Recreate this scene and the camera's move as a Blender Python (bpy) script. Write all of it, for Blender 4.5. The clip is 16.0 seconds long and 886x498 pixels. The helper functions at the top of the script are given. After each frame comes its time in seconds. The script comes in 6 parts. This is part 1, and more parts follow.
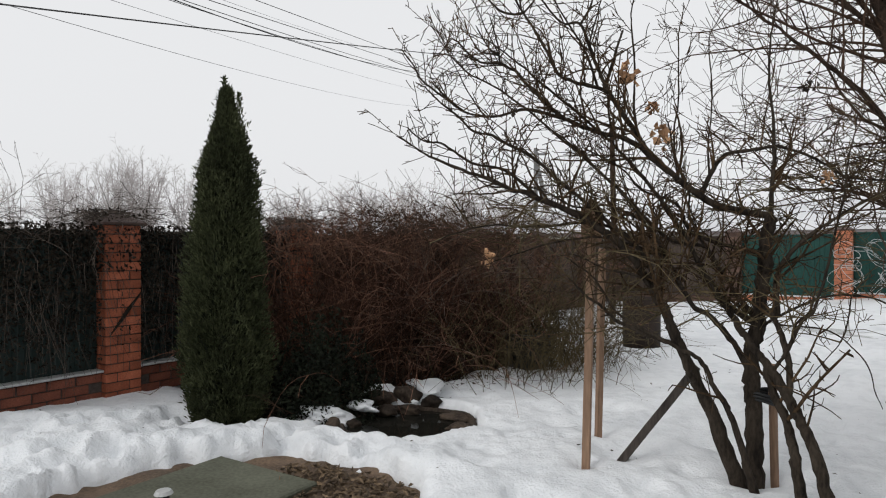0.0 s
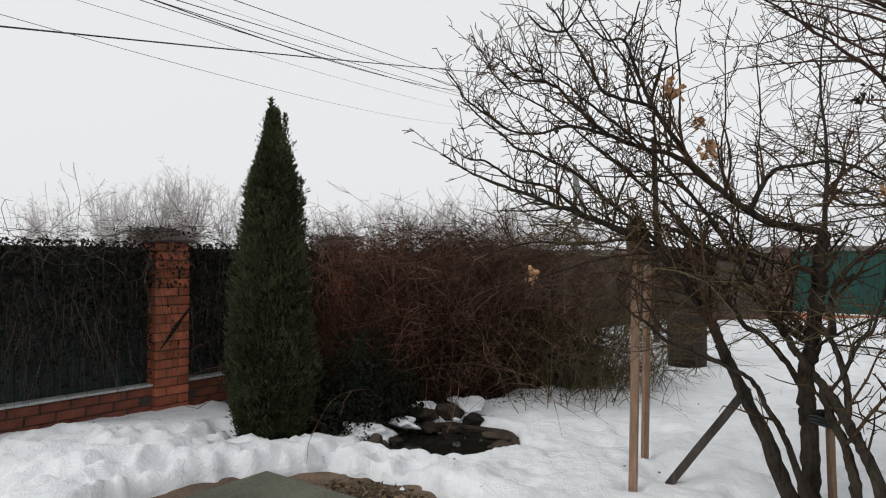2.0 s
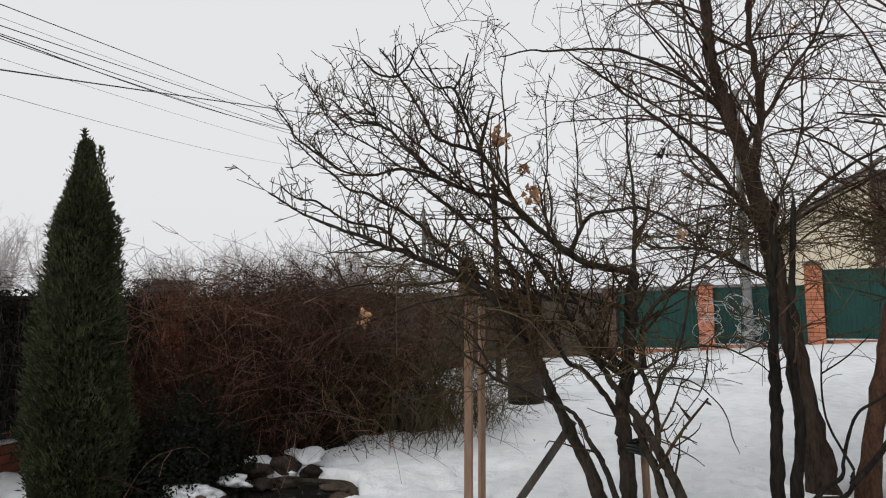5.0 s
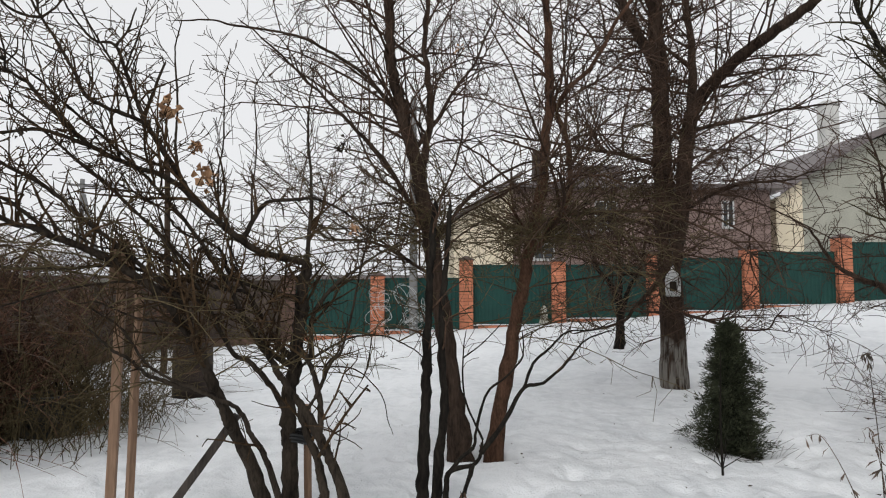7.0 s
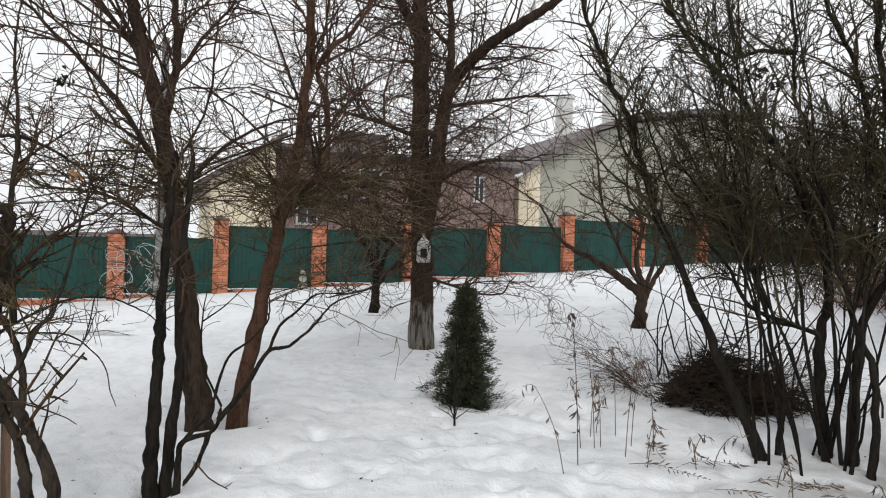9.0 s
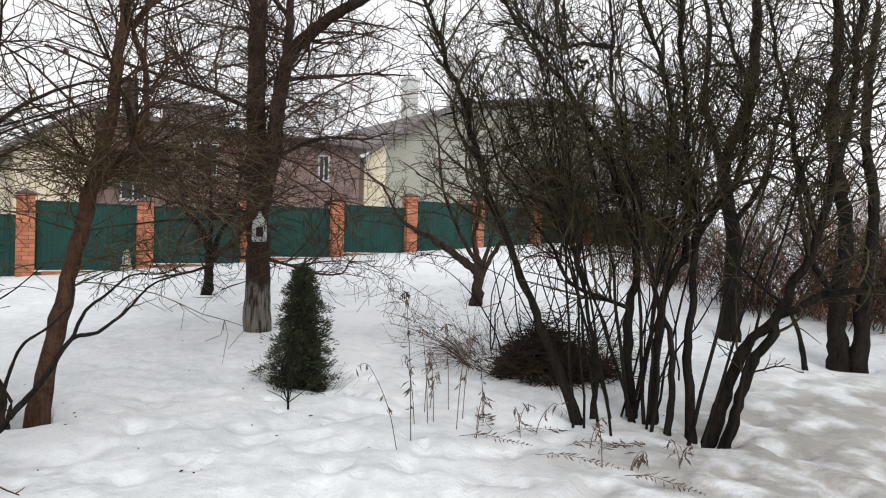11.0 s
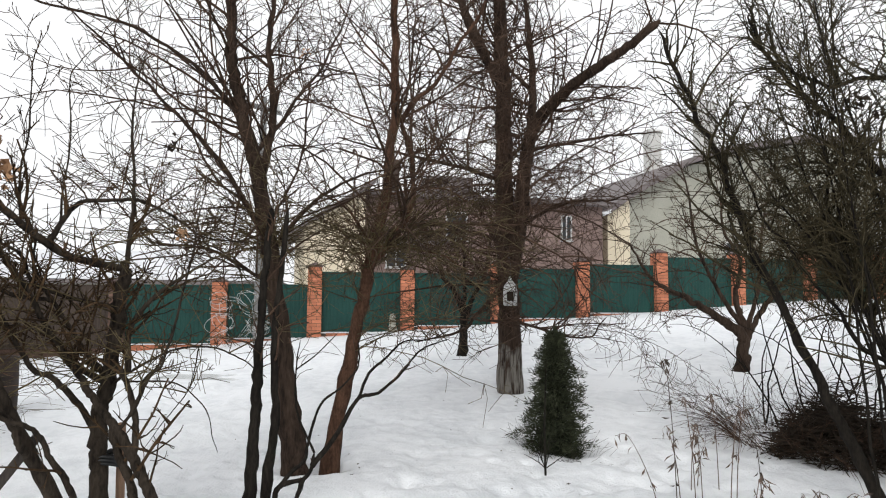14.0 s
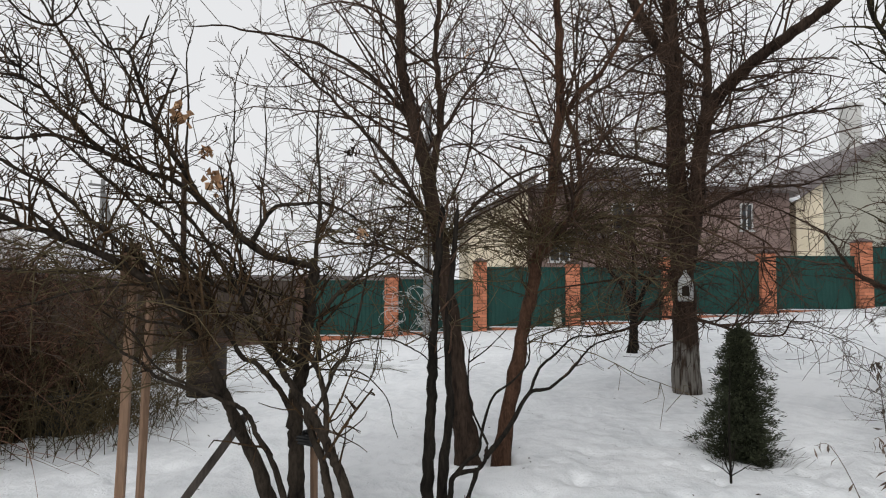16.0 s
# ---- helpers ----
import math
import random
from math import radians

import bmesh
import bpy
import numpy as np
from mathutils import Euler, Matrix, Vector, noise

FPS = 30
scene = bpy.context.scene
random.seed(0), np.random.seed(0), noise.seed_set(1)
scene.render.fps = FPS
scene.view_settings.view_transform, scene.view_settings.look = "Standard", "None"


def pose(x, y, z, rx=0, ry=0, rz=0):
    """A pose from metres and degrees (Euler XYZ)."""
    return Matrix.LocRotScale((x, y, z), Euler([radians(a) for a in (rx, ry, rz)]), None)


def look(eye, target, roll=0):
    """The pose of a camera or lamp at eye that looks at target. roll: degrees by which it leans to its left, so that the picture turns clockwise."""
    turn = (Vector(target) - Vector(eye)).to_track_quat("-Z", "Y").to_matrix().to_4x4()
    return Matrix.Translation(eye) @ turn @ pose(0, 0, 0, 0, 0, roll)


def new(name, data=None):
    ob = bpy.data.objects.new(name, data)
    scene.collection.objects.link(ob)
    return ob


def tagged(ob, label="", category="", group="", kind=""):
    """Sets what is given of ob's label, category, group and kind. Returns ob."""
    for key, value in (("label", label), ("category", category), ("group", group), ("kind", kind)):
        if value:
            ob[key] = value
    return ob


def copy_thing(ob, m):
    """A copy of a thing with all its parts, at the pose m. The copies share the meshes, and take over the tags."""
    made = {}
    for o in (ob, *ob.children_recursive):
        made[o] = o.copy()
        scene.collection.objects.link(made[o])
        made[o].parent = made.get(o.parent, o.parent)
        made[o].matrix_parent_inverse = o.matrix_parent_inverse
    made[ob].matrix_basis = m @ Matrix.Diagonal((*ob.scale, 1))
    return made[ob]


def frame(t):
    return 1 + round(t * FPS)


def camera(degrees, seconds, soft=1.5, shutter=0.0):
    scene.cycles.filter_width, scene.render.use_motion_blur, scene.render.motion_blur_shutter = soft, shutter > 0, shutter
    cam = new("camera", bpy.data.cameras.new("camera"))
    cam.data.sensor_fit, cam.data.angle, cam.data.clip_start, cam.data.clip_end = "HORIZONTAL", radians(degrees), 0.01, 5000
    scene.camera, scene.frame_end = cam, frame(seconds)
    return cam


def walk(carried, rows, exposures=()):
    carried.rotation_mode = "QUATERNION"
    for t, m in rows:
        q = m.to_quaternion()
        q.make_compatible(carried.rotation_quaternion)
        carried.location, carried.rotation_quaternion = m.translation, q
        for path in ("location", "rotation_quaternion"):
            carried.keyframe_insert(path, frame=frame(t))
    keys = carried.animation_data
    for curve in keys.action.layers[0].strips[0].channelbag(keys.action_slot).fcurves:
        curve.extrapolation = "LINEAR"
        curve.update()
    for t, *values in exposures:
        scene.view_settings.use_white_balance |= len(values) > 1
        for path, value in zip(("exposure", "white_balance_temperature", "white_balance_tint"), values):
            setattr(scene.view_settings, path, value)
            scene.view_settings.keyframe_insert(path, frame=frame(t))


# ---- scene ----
cam = camera(69.2, 16.0, soft=1.1)
PATH = [
    (0, (-0.164, 0.013, 1.541), (-0.003, 2.007, 1.532), -0.04),
    (0.5, (-0.171, 0.009, 1.524), (0.018, 2.0, 1.533), 0.48),
    (1, (-0.175, 0.021, 1.533), (0.004, 2.013, 1.521), 0.36),
    (1.5, (-0.179, 0.012, 1.509), (-0.121, 2.012, 1.515), -0.13),
    (2, (-0.201, 0.005, 1.544), (-0.158, 2.004, 1.587), -0.05),
    (2.5, (-0.211, -0.002, 1.579), (-0.235, 1.991, 1.741), -0.89),
    (3, (-0.206, -0.015, 1.583), (-0.267, 1.977, 1.748), -1.27),
    (3.2, (-0.23, -0.029, 1.549), (-0.296, 1.964, 1.708), -1.79),
    (4.25, (-0.142, 0.016, 1.54), (0.008, 2.004, 1.701), -1.00),
    (5.3, (-0.053, 0.062, 1.532), (0.612, 1.941, 1.697), -1.12),
    (5.5, (-0.07, 0.065, 1.555), (0.714, 1.899, 1.701), -1.04),
    (6, (-0.02, 0.098, 1.542), (1.029, 1.792, 1.71), -1.01),
    (6.5, (0.023, 0.101, 1.536), (1.221, 1.696, 1.664), -0.81),
    (7, (0.035, 0.092, 1.556), (1.372, 1.575, 1.68), -0.09),
    (7.5, (0.07, 0.117, 1.541), (1.529, 1.483, 1.629), -0.36),
    (8, (0.076, 0.108, 1.539), (1.636, 1.357, 1.625), 0.02),
    (8.5, (0.116, 0.084, 1.535), (1.804, 1.156, 1.586), 0.33),
    (9, (0.128, 0.035, 1.537), (1.907, 0.948, 1.562), 1.43),
    (9.5, (0.145, 0.015, 1.526), (1.99, 0.789, 1.536), 1.99),
    (10, (0.183, -0.007, 1.527), (2.069, 0.658, 1.515), 2.14),
    (10.2, (0.212, -0.017, 1.521), (2.109, 0.615, 1.493), 1.70),
    (11.3, (0.214, -0.033, 1.526), (2.165, 0.407, 1.515), 1.70),
    (12.3, (0.217, -0.048, 1.53), (2.165, 0.402, 1.543), 1.25),
    (12.5, (0.222, -0.038, 1.55), (2.163, 0.443, 1.553), 1.44),
    (13, (0.176, -0.036, 1.563), (2.057, 0.634, 1.686), 1.11),
    (13.5, (0.146, -0.009, 1.576), (1.917, 0.906, 1.74), 0.51),
    (14, (0.111, -0.003, 1.582), (1.744, 1.142, 1.728), 0.42),
    (14.5, (0.102, -0.003, 1.579), (1.637, 1.269, 1.733), 0.15),
    (15, (0.088, 0.008, 1.585), (1.524, 1.391, 1.741), 0.13),
    (15.5, (0.073, 0.007, 1.589), (1.431, 1.468, 1.743), -0.01),
    (16, (0.073, 0.026, 1.584), (1.371, 1.543, 1.71), 0.39),
]
EXPOSURES = [(0, -0.08), (2.0, -0.08), (3.0, -0.17), (5.5, -0.11), (7.0, -0.05), (8.0, 0.0), (8.5, 0.08), (9.5, 0.20), (12.5, 0.32), (13.0, 0.42), (13.5, 0.38), (14.5, 0.17), (15.5, -0.01), (16, -0.10)]
walk(cam, [(t, look(eye, target, roll)) for t, eye, target, roll in PATH], EXPOSURES)

# ---- world, sun and sky ----
world = bpy.data.worlds.new("overcast_sky")
scene.world = world
world.use_nodes = True
wn, wl = world.node_tree.nodes, world.node_tree.links
wn.clear()
w_out = wn.new("ShaderNodeOutputWorld")
w_bg = wn.new("ShaderNodeBackground")
w_sky = wn.new("ShaderNodeTexSky")
w_sky.sky_type = "NISHITA"
w_sky.sun_disc = False
w_sky.sun_elevation = radians(24)
w_sky.sun_rotation = radians(250)
w_sky.dust_density = 6.0
w_hsv = wn.new("ShaderNodeHueSaturation")
w_hsv.inputs["Saturation"].default_value = 0.15
w_hsv.inputs["Value"].default_value = 0.10
w_mix = wn.new("ShaderNodeMix")
w_mix.data_type = "RGBA"
w_mix.inputs["Factor"].default_value = 0.86
w_mix.inputs["B"].default_value = (0.955, 0.965, 0.985, 1)
wl.new(w_sky.outputs["Color"], w_hsv.inputs["Color"])
wl.new(w_hsv.outputs["Color"], w_mix.inputs["A"])
wl.new(w_mix.outputs["Result"], w_bg.inputs["Color"])
w_bg.inputs["Strength"].default_value = 1.0
wl.new(w_bg.outputs["Background"], w_out.inputs["Surface"])

sun_data = bpy.data.lights.new("sun", "SUN")
sun_data.energy, sun_data.angle, sun_data.color = 0.9, radians(30), (1.0, 0.97, 0.93)
sun = new("sun", sun_data)
sun.matrix_world = look((-30, -10, 24), (0, 4, 0))


# ---- materials ----
def mat(name, dark, light, rough=0.8, scale=8.0, fine=60.0, bump=0.3, metal=0.0, vary=0.0, islands=0.0, stretch=(1, 1, 1), dist=0.01, spec=0.4):
    """Two colours mixed by coarse and fine noise, with relief; vary: by object, islands: by joined piece."""
    m = bpy.data.materials.new(name)
    m.use_nodes = True
    n, l = m.node_tree.nodes, m.node_tree.links
    b = n["Principled BSDF"]
    b.inputs["Roughness"].default_value, b.inputs["Metallic"].default_value = rough, metal
    b.inputs["Specular IOR Level"].default_value = spec
    co, mp = n.new("ShaderNodeTexCoord"), n.new("ShaderNodeMapping")
    mp.inputs["Scale"].default_value = stretch
    l.new(co.outputs["Object"], mp.inputs["Vector"])
    big, small = n.new("ShaderNodeTexNoise"), n.new("ShaderNodeTexNoise")
    for t, s in ((big, scale), (small, fine)):
        t.inputs["Scale"].default_value, t.inputs["Detail"].default_value = s, 4
        l.new(mp.outputs["Vector"], t.inputs["Vector"])
    add = n.new("ShaderNodeMath")
    add.operation = "MULTIPLY_ADD"
    add.inputs[1].default_value = 0.45
    l.new(small.outputs["Fac"], add.inputs[0])
    scaled = n.new("ShaderNodeMath")
    scaled.operation = "MULTIPLY"
    scaled.inputs[1].default_value = 0.55
    l.new(big.outputs["Fac"], scaled.inputs[0])
    l.new(scaled.outputs[0], add.inputs[2])
    ramp = n.new("ShaderNodeValToRGB")
    ramp.color_ramp.elements[0].position, ramp.color_ramp.elements[1].position = 0.34, 0.66
    ramp.color_ramp.elements[0].color, ramp.color_ramp.elements[1].color = (*dark, 1), (*light, 1)
    l.new(add.outputs[0], ramp.inputs["Fac"])
    colour = ramp.outputs["Color"]
    for amount, kind in ((vary, "ShaderNodeObjectInfo"), (islands, "ShaderNodeNewGeometry")):
        if amount:
            src, hs, rng = n.new(kind), n.new("ShaderNodeHueSaturation"), n.new("ShaderNodeMapRange")
            rng.inputs["To Min"].default_value, rng.inputs["To Max"].default_value = 1 - amount, 1 + amount
            l.new(src.outputs["Random" if vary and kind == "ShaderNodeObjectInfo" else "Random Per Island"], rng.inputs["Value"])
            l.new(rng.outputs["Result"], hs.inputs["Value"])
            l.new(colour, hs.inputs["Color"])
            colour = hs.outputs["Color"]
    l.new(colour, b.inputs["Base Color"])
    if bump:
        bp = n.new("ShaderNodeBump")
        bp.inputs["Strength"].default_value, bp.inputs["Distance"].default_value = bump, dist
        l.new(add.outputs[0], bp.inputs["Height"])
        l.new(bp.outputs["Normal"], b.inputs["Normal"])
    return m


BARK = mat("dark_bark", (0.0035, 0.0030, 0.0026), (0.025, 0.021, 0.0165), 0.92, 11, 55, 1.0, stretch=(1, 1, 0.35), dist=0.03, spec=0.12)
BARK_OLD = mat("grey_cracked_bark", (0.011, 0.0076, 0.0058), (0.072, 0.049, 0.036), 0.92, 9, 45, 1.0, stretch=(1, 1, 0.20), dist=0.045, spec=0.12)
BARK_RED = mat("reddish_bark", (0.022, 0.012, 0.008), (0.112, 0.060, 0.038), 0.9, 10, 60, 1.0, stretch=(1, 1, 0.4), dist=0.03, spec=0.12)
BARK_SHRUB = mat("grey_brown_shrub_bark", (0.008, 0.0062, 0.005), (0.056, 0.044, 0.033), 0.92, 11, 55, 1.0, stretch=(1, 1, 0.35), dist=0.03, spec=0.12)
LICHEN = mat("lichened_twig_bark", (0.010, 0.007, 0.0048), (0.090, 0.056, 0.030), 0.9, 5, 50, 0.4, islands=0.4, spec=0.12)
TWIG = mat("thin_brown_twig", (0.013, 0.008, 0.0055), (0.100, 0.062, 0.042), 0.85, 4, 40, 0.0, islands=0.3, spec=0.12)
TWIG_GREEN = mat("olive_twig", (0.021, 0.0165, 0.008), (0.145, 0.112, 0.060), 0.85, 4, 40, 0.0, islands=0.3, spec=0.12)
TWIG_DARK = mat("dark_lichen_twig", (0.010, 0.0085, 0.005), (0.078, 0.064, 0.036), 0.88, 4, 40, 0.0, islands=0.35, spec=0.12)
TWIG_RED = mat("red_brown_twig", (0.036, 0.019, 0.013), (0.23, 0.120, 0.080), 0.8, 1.6, 30, 0.0, islands=0.6, spec=0.12)
# hedge interior: darker copy of the red-brown twig, shade in the colour
TWIG_SHADED = mat("shaded_red_brown_twig", (0.012, 0.006, 0.0042), (0.082, 0.040, 0.026), 0.85, 1.6, 30, 0.0, islands=0.7, spec=0.1)
VINE = mat("dead_vine_stem", (0.030, 0.024, 0.020), (0.13, 0.105, 0.088), 0.85, 3, 30, 0.0, islands=0.6, spec=0.12)
VINE_LEAF = mat("withered_vine_leaf", (0.010, 0.009, 0.0075), (0.042, 0.034, 0.025), 0.9, 6, 30, 0.0, islands=0.6, spec=0.12)
# far twigs are painted paler than bark to stand in for haze
FAR_TWIG = mat("haze_paled_twig", (0.34, 0.31, 0.30), (0.50, 0.47, 0.46), 0.9, 2, 10, 0.0, spec=0.1)
STAKE = mat("raw_pine_stake", (0.13, 0.078, 0.048), (0.32, 0.20, 0.13), 0.75, 6, 60, 0.25, stretch=(1, 1, 0.12))
PROP = mat("weathered_grey_wood", (0.018, 0.016, 0.015), (0.085, 0.072, 0.063), 0.85, 8, 60, 0.5, stretch=(1, 1, 0.2), spec=0.15)
BRICK = mat("red_facing_brick", (0.22, 0.062, 0.033), (0.42, 0.135, 0.072), 0.85, 6, 90, 0.35, vary=0.28, dist=0.006, spec=0.2)
# plinth brick: darker copy of the facing brick, with shade in its colour
BRICK_SHADED = mat("shaded_dark_brick", (0.085, 0.028, 0.018), (0.20, 0.068, 0.042), 0.7, 6, 90, 0.35, vary=0.28, dist=0.006, spec=0.2)
BRICK_DULL = mat("weathered_brown_brick", (0.060, 0.036, 0.027), (0.13, 0.080, 0.060), 0.9, 6, 90, 0.3, islands=0.25)
BRICK_JOINED = mat("red_facing_brick_joined", (0.34, 0.112, 0.058), (0.52, 0.205, 0.115), 0.85, 6, 90, 0.3, islands=0.20, dist=0.006)
MORTAR = mat("grey_mortar", (0.035, 0.028, 0.024), (0.090, 0.072, 0.062), 0.95, 20, 120, 0.4)
CAP = mat("dark_sheet_cap", (0.05, 0.03, 0.026), (0.10, 0.06, 0.05), 0.5, 5, 40, 0.1)
GREEN = mat("dark_green_sheet", (0.006, 0.036, 0.031), (0.011, 0.058, 0.048), 0.5, 2.0, 30, 0.08, spec=0.25)
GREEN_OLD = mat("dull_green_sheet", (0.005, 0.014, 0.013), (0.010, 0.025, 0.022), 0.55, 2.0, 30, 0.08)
BROWN_PANEL = mat("brown_board_panel", (0.030, 0.022, 0.017), (0.078, 0.057, 0.045), 0.85, 3, 40, 0.2, stretch=(1, 1, 0.2))
THUJA = mat("thuja_green", (0.014, 0.018, 0.009), (0.084, 0.094, 0.046), 0.75, 3, 25, 0.0, islands=0.45, spec=0.12)
# dark twin of the foliage greens, shade between sprays put in its colour
THUJA_CORE = mat("thuja_inner_shade", (0.008, 0.011, 0.007), (0.022, 0.027, 0.017), 0.9, 6, 30, 0.6, spec=0.12)
SPRUCE = mat("spruce_needle_green", (0.012, 0.016, 0.009), (0.068, 0.075, 0.045), 0.7, 5, 30, 0.0, islands=0.45, spec=0.12)
# dark leaf green, lowered further for the deep shade at the hedge foot
BOX = mat("shade_dark_evergreen_leaf", (0.004, 0.006, 0.004), (0.020, 0.025, 0.014), 0.6, 5, 30, 0.0, islands=0.5, spec=0.12)
CONCRETE = mat("mossy_concrete", (0.060, 0.063, 0.044), (0.135, 0.138, 0.104), 0.8, 3, 40, 0.25, spec=0.25)
SOIL = mat("wet_brown_soil", (0.045, 0.031, 0.022), (0.17, 0.115, 0.075), 0.9, 3.5, 45, 0.8, dist=0.02)
LITTER = mat("fallen_brown_leaf", (0.05, 0.035, 0.022), (0.20, 0.14, 0.085), 0.85, 8, 40, 0.0, islands=0.5)
STONE = mat("wet_garden_stone", (0.012, 0.009, 0.0075), (0.078, 0.058, 0.043), 0.7, 5, 40, 0.5, vary=0.5, spec=0.12)
PLASTIC_DARK = mat("dark_plastic", (0.007, 0.0075, 0.008), (0.020, 0.021, 0.022), 0.5, 4, 40, 0.1)
BARREL = mat("rusty_brown_barrel", (0.012, 0.008, 0.006), (0.042, 0.026, 0.019), 0.75, 5, 40, 0.3)
DRY_LEAF = mat("dry_ochre_leaf", (0.24, 0.115, 0.055), (0.54, 0.34, 0.19), 0.8, 6, 30, 0.0, islands=0.4)
# dead leaf brown; also painted shade for the growth under the hedge
NEST = mat("dark_leaf_and_deep_shade", (0.018, 0.014, 0.011), (0.05, 0.038, 0.028), 0.85, 6, 30, 0.0, spec=0.12)
CABLE = mat("black_cable", (0.02, 0.02, 0.02), (0.035, 0.035, 0.035), 0.6, 4, 20, 0.0)
WIRE = mat("thin_grey_wire", (0.16, 0.16, 0.165), (0.22, 0.22, 0.225), 0.5, 4, 20, 0.0)
PALE_METAL = mat("pale_painted_metal", (0.36, 0.37, 0.37), (0.50, 0.51, 0.50), 0.5, 5, 40, 0.1)
POLE = mat("grey_concrete_pole", (0.12, 0.12, 0.12), (0.22, 0.22, 0.215), 0.9, 3, 40, 0.3)
SIDING = mat("brown_clapboard", (0.150, 0.104, 0.092), (0.24, 0.172, 0.152), 0.8, 1.2, 12, 0.2, islands=0.12)
BEIGE = mat("beige_render", (0.56, 0.49, 0.36), (0.68, 0.60, 0.46), 0.9, 0.8, 14, 0.15)
PALE_WALL = mat("pale_grey_siding", (0.26, 0.26, 0.22), (0.36, 0.355, 0.30), 0.85, 0.8, 14, 0.15)
# chimney render lightened towards the sky tone to imitate haze
CHIMNEY = mat("haze_paled_chimney_render", (0.46, 0.46, 0.44), (0.62, 0.62, 0.60), 0.9, 0.8, 14, 0.15)
# dark roof sheet, its colour lifted a little to imitate haze
ROOF = mat("haze_lifted_roof_sheet", (0.10, 0.085, 0.084), (0.18, 0.155, 0.153), 0.6, 1.0, 14, 0.2)
ROOF_SNOW = mat("roof_snow", (0.55, 0.56, 0.58), (0.72, 0.73, 0.75), 0.8, 0.6, 8, 0.2)
WHITE = mat("white_frame_paint", (0.44, 0.44, 0.43), (0.54, 0.54, 0.53), 0.5, 3, 30, 0.05)
WEED = mat("dry_weed_stalk", (0.06, 0.042, 0.033), (0.17, 0.120, 0.090), 0.85, 6, 40, 0.0, islands=0.4)
WEED_DARK = mat("dark_withered_weed", (0.03, 0.024, 0.020), (0.10, 0.078, 0.06), 0.85, 6, 40, 0.0, islands=0.4, spec=0.12)


def limewashed(base):
    """Bark with the worn rest of a limewash coat round the foot of the trunk."""
    m = base.copy()
    m.name = "limewashed_bark"
    n, l = m.node_tree.nodes, m.node_tree.links
    b = n["Principled BSDF"]
    old = b.inputs["Base Color"].links[0].from_socket
    co, sep, ns, streak = n.new("ShaderNodeTexCoord"), n.new("ShaderNodeSeparateXYZ"), n.new("ShaderNodeTexNoise"), n.new("ShaderNodeTexNoise")
    mp = n.new("ShaderNodeMapping")
    mp.inputs["Scale"].default_value = (1, 1, 0.10)
    l.new(co.outputs["Object"], sep.inputs["Vector"])
    l.new(co.outputs["Object"], ns.inputs["Vector"])
    l.new(co.outputs["Object"], mp.inputs["Vector"])
    l.new(mp.outputs["Vector"], streak.inputs["Vector"])
    ns.inputs["Scale"].default_value, streak.inputs["Scale"].default_value = 7.0, 26.0
    edge, top, mul, mix = n.new("ShaderNodeMath"), n.new("ShaderNodeMapRange"), n.new("ShaderNodeMath"), n.new("ShaderNodeMix")
    edge.operation = "MULTIPLY_ADD"
    edge.inputs[1].default_value = 0.45
    l.new(ns.outputs["Fac"], edge.inputs[0])
    l.new(sep.outputs["Z"], edge.inputs[2])
    top.inputs["From Min"].default_value, top.inputs["From Max"].default_value = 0.94, 1.04
    top.inputs["To Min"].default_value, top.inputs["To Max"].default_value = 1, 0
    l.new(edge.outputs[0], top.inputs["Value"])
    worn = n.new("ShaderNodeMapRange")
    worn.inputs["From Min"].default_value, worn.inputs["From Max"].default_value = 0.36, 0.56
    l.new(streak.outputs["Fac"], worn.inputs["Value"])
    mul.operation = "MULTIPLY"
    l.new(top.outputs["Result"], mul.inputs[0])
    l.new(worn.outputs["Result"], mul.inputs[1])
    mix.data_type = "RGBA"
    mix.inputs["B"].default_value = (0.18, 0.168, 0.150, 1)
    l.new(mul.outputs[0], mix.inputs["Factor"])
    l.new(old, mix.inputs["A"])
    l.new(mix.outputs["Result"], b.inputs["Base Color"])
    return m


LIMED = limewashed(BARK_OLD)


def glassy(name, colour, rough, transmission, ior=1.45):
    m = bpy.data.materials.new(name)
    m.use_nodes = True
    b = m.node_tree.nodes["Principled BSDF"]
    b.inputs["Base Color"].default_value = (*colour, 1)
    b.inputs["Roughness"].default_value = rough
    b.inputs["Transmission Weight"].default_value = transmission
    b.inputs["IOR"].default_value = ior
    return m


PANE = glassy("window_pane", (0.035, 0.04, 0.045), 0.06, 0.0)
BOTTLE = glassy("clear_plastic", (0.86, 0.88, 0.88), 0.35, 0.55, 1.2)
WATER = glassy("dark_pond_water", (0.012, 0.012, 0.010), 0.05, 0.0, 1.33)


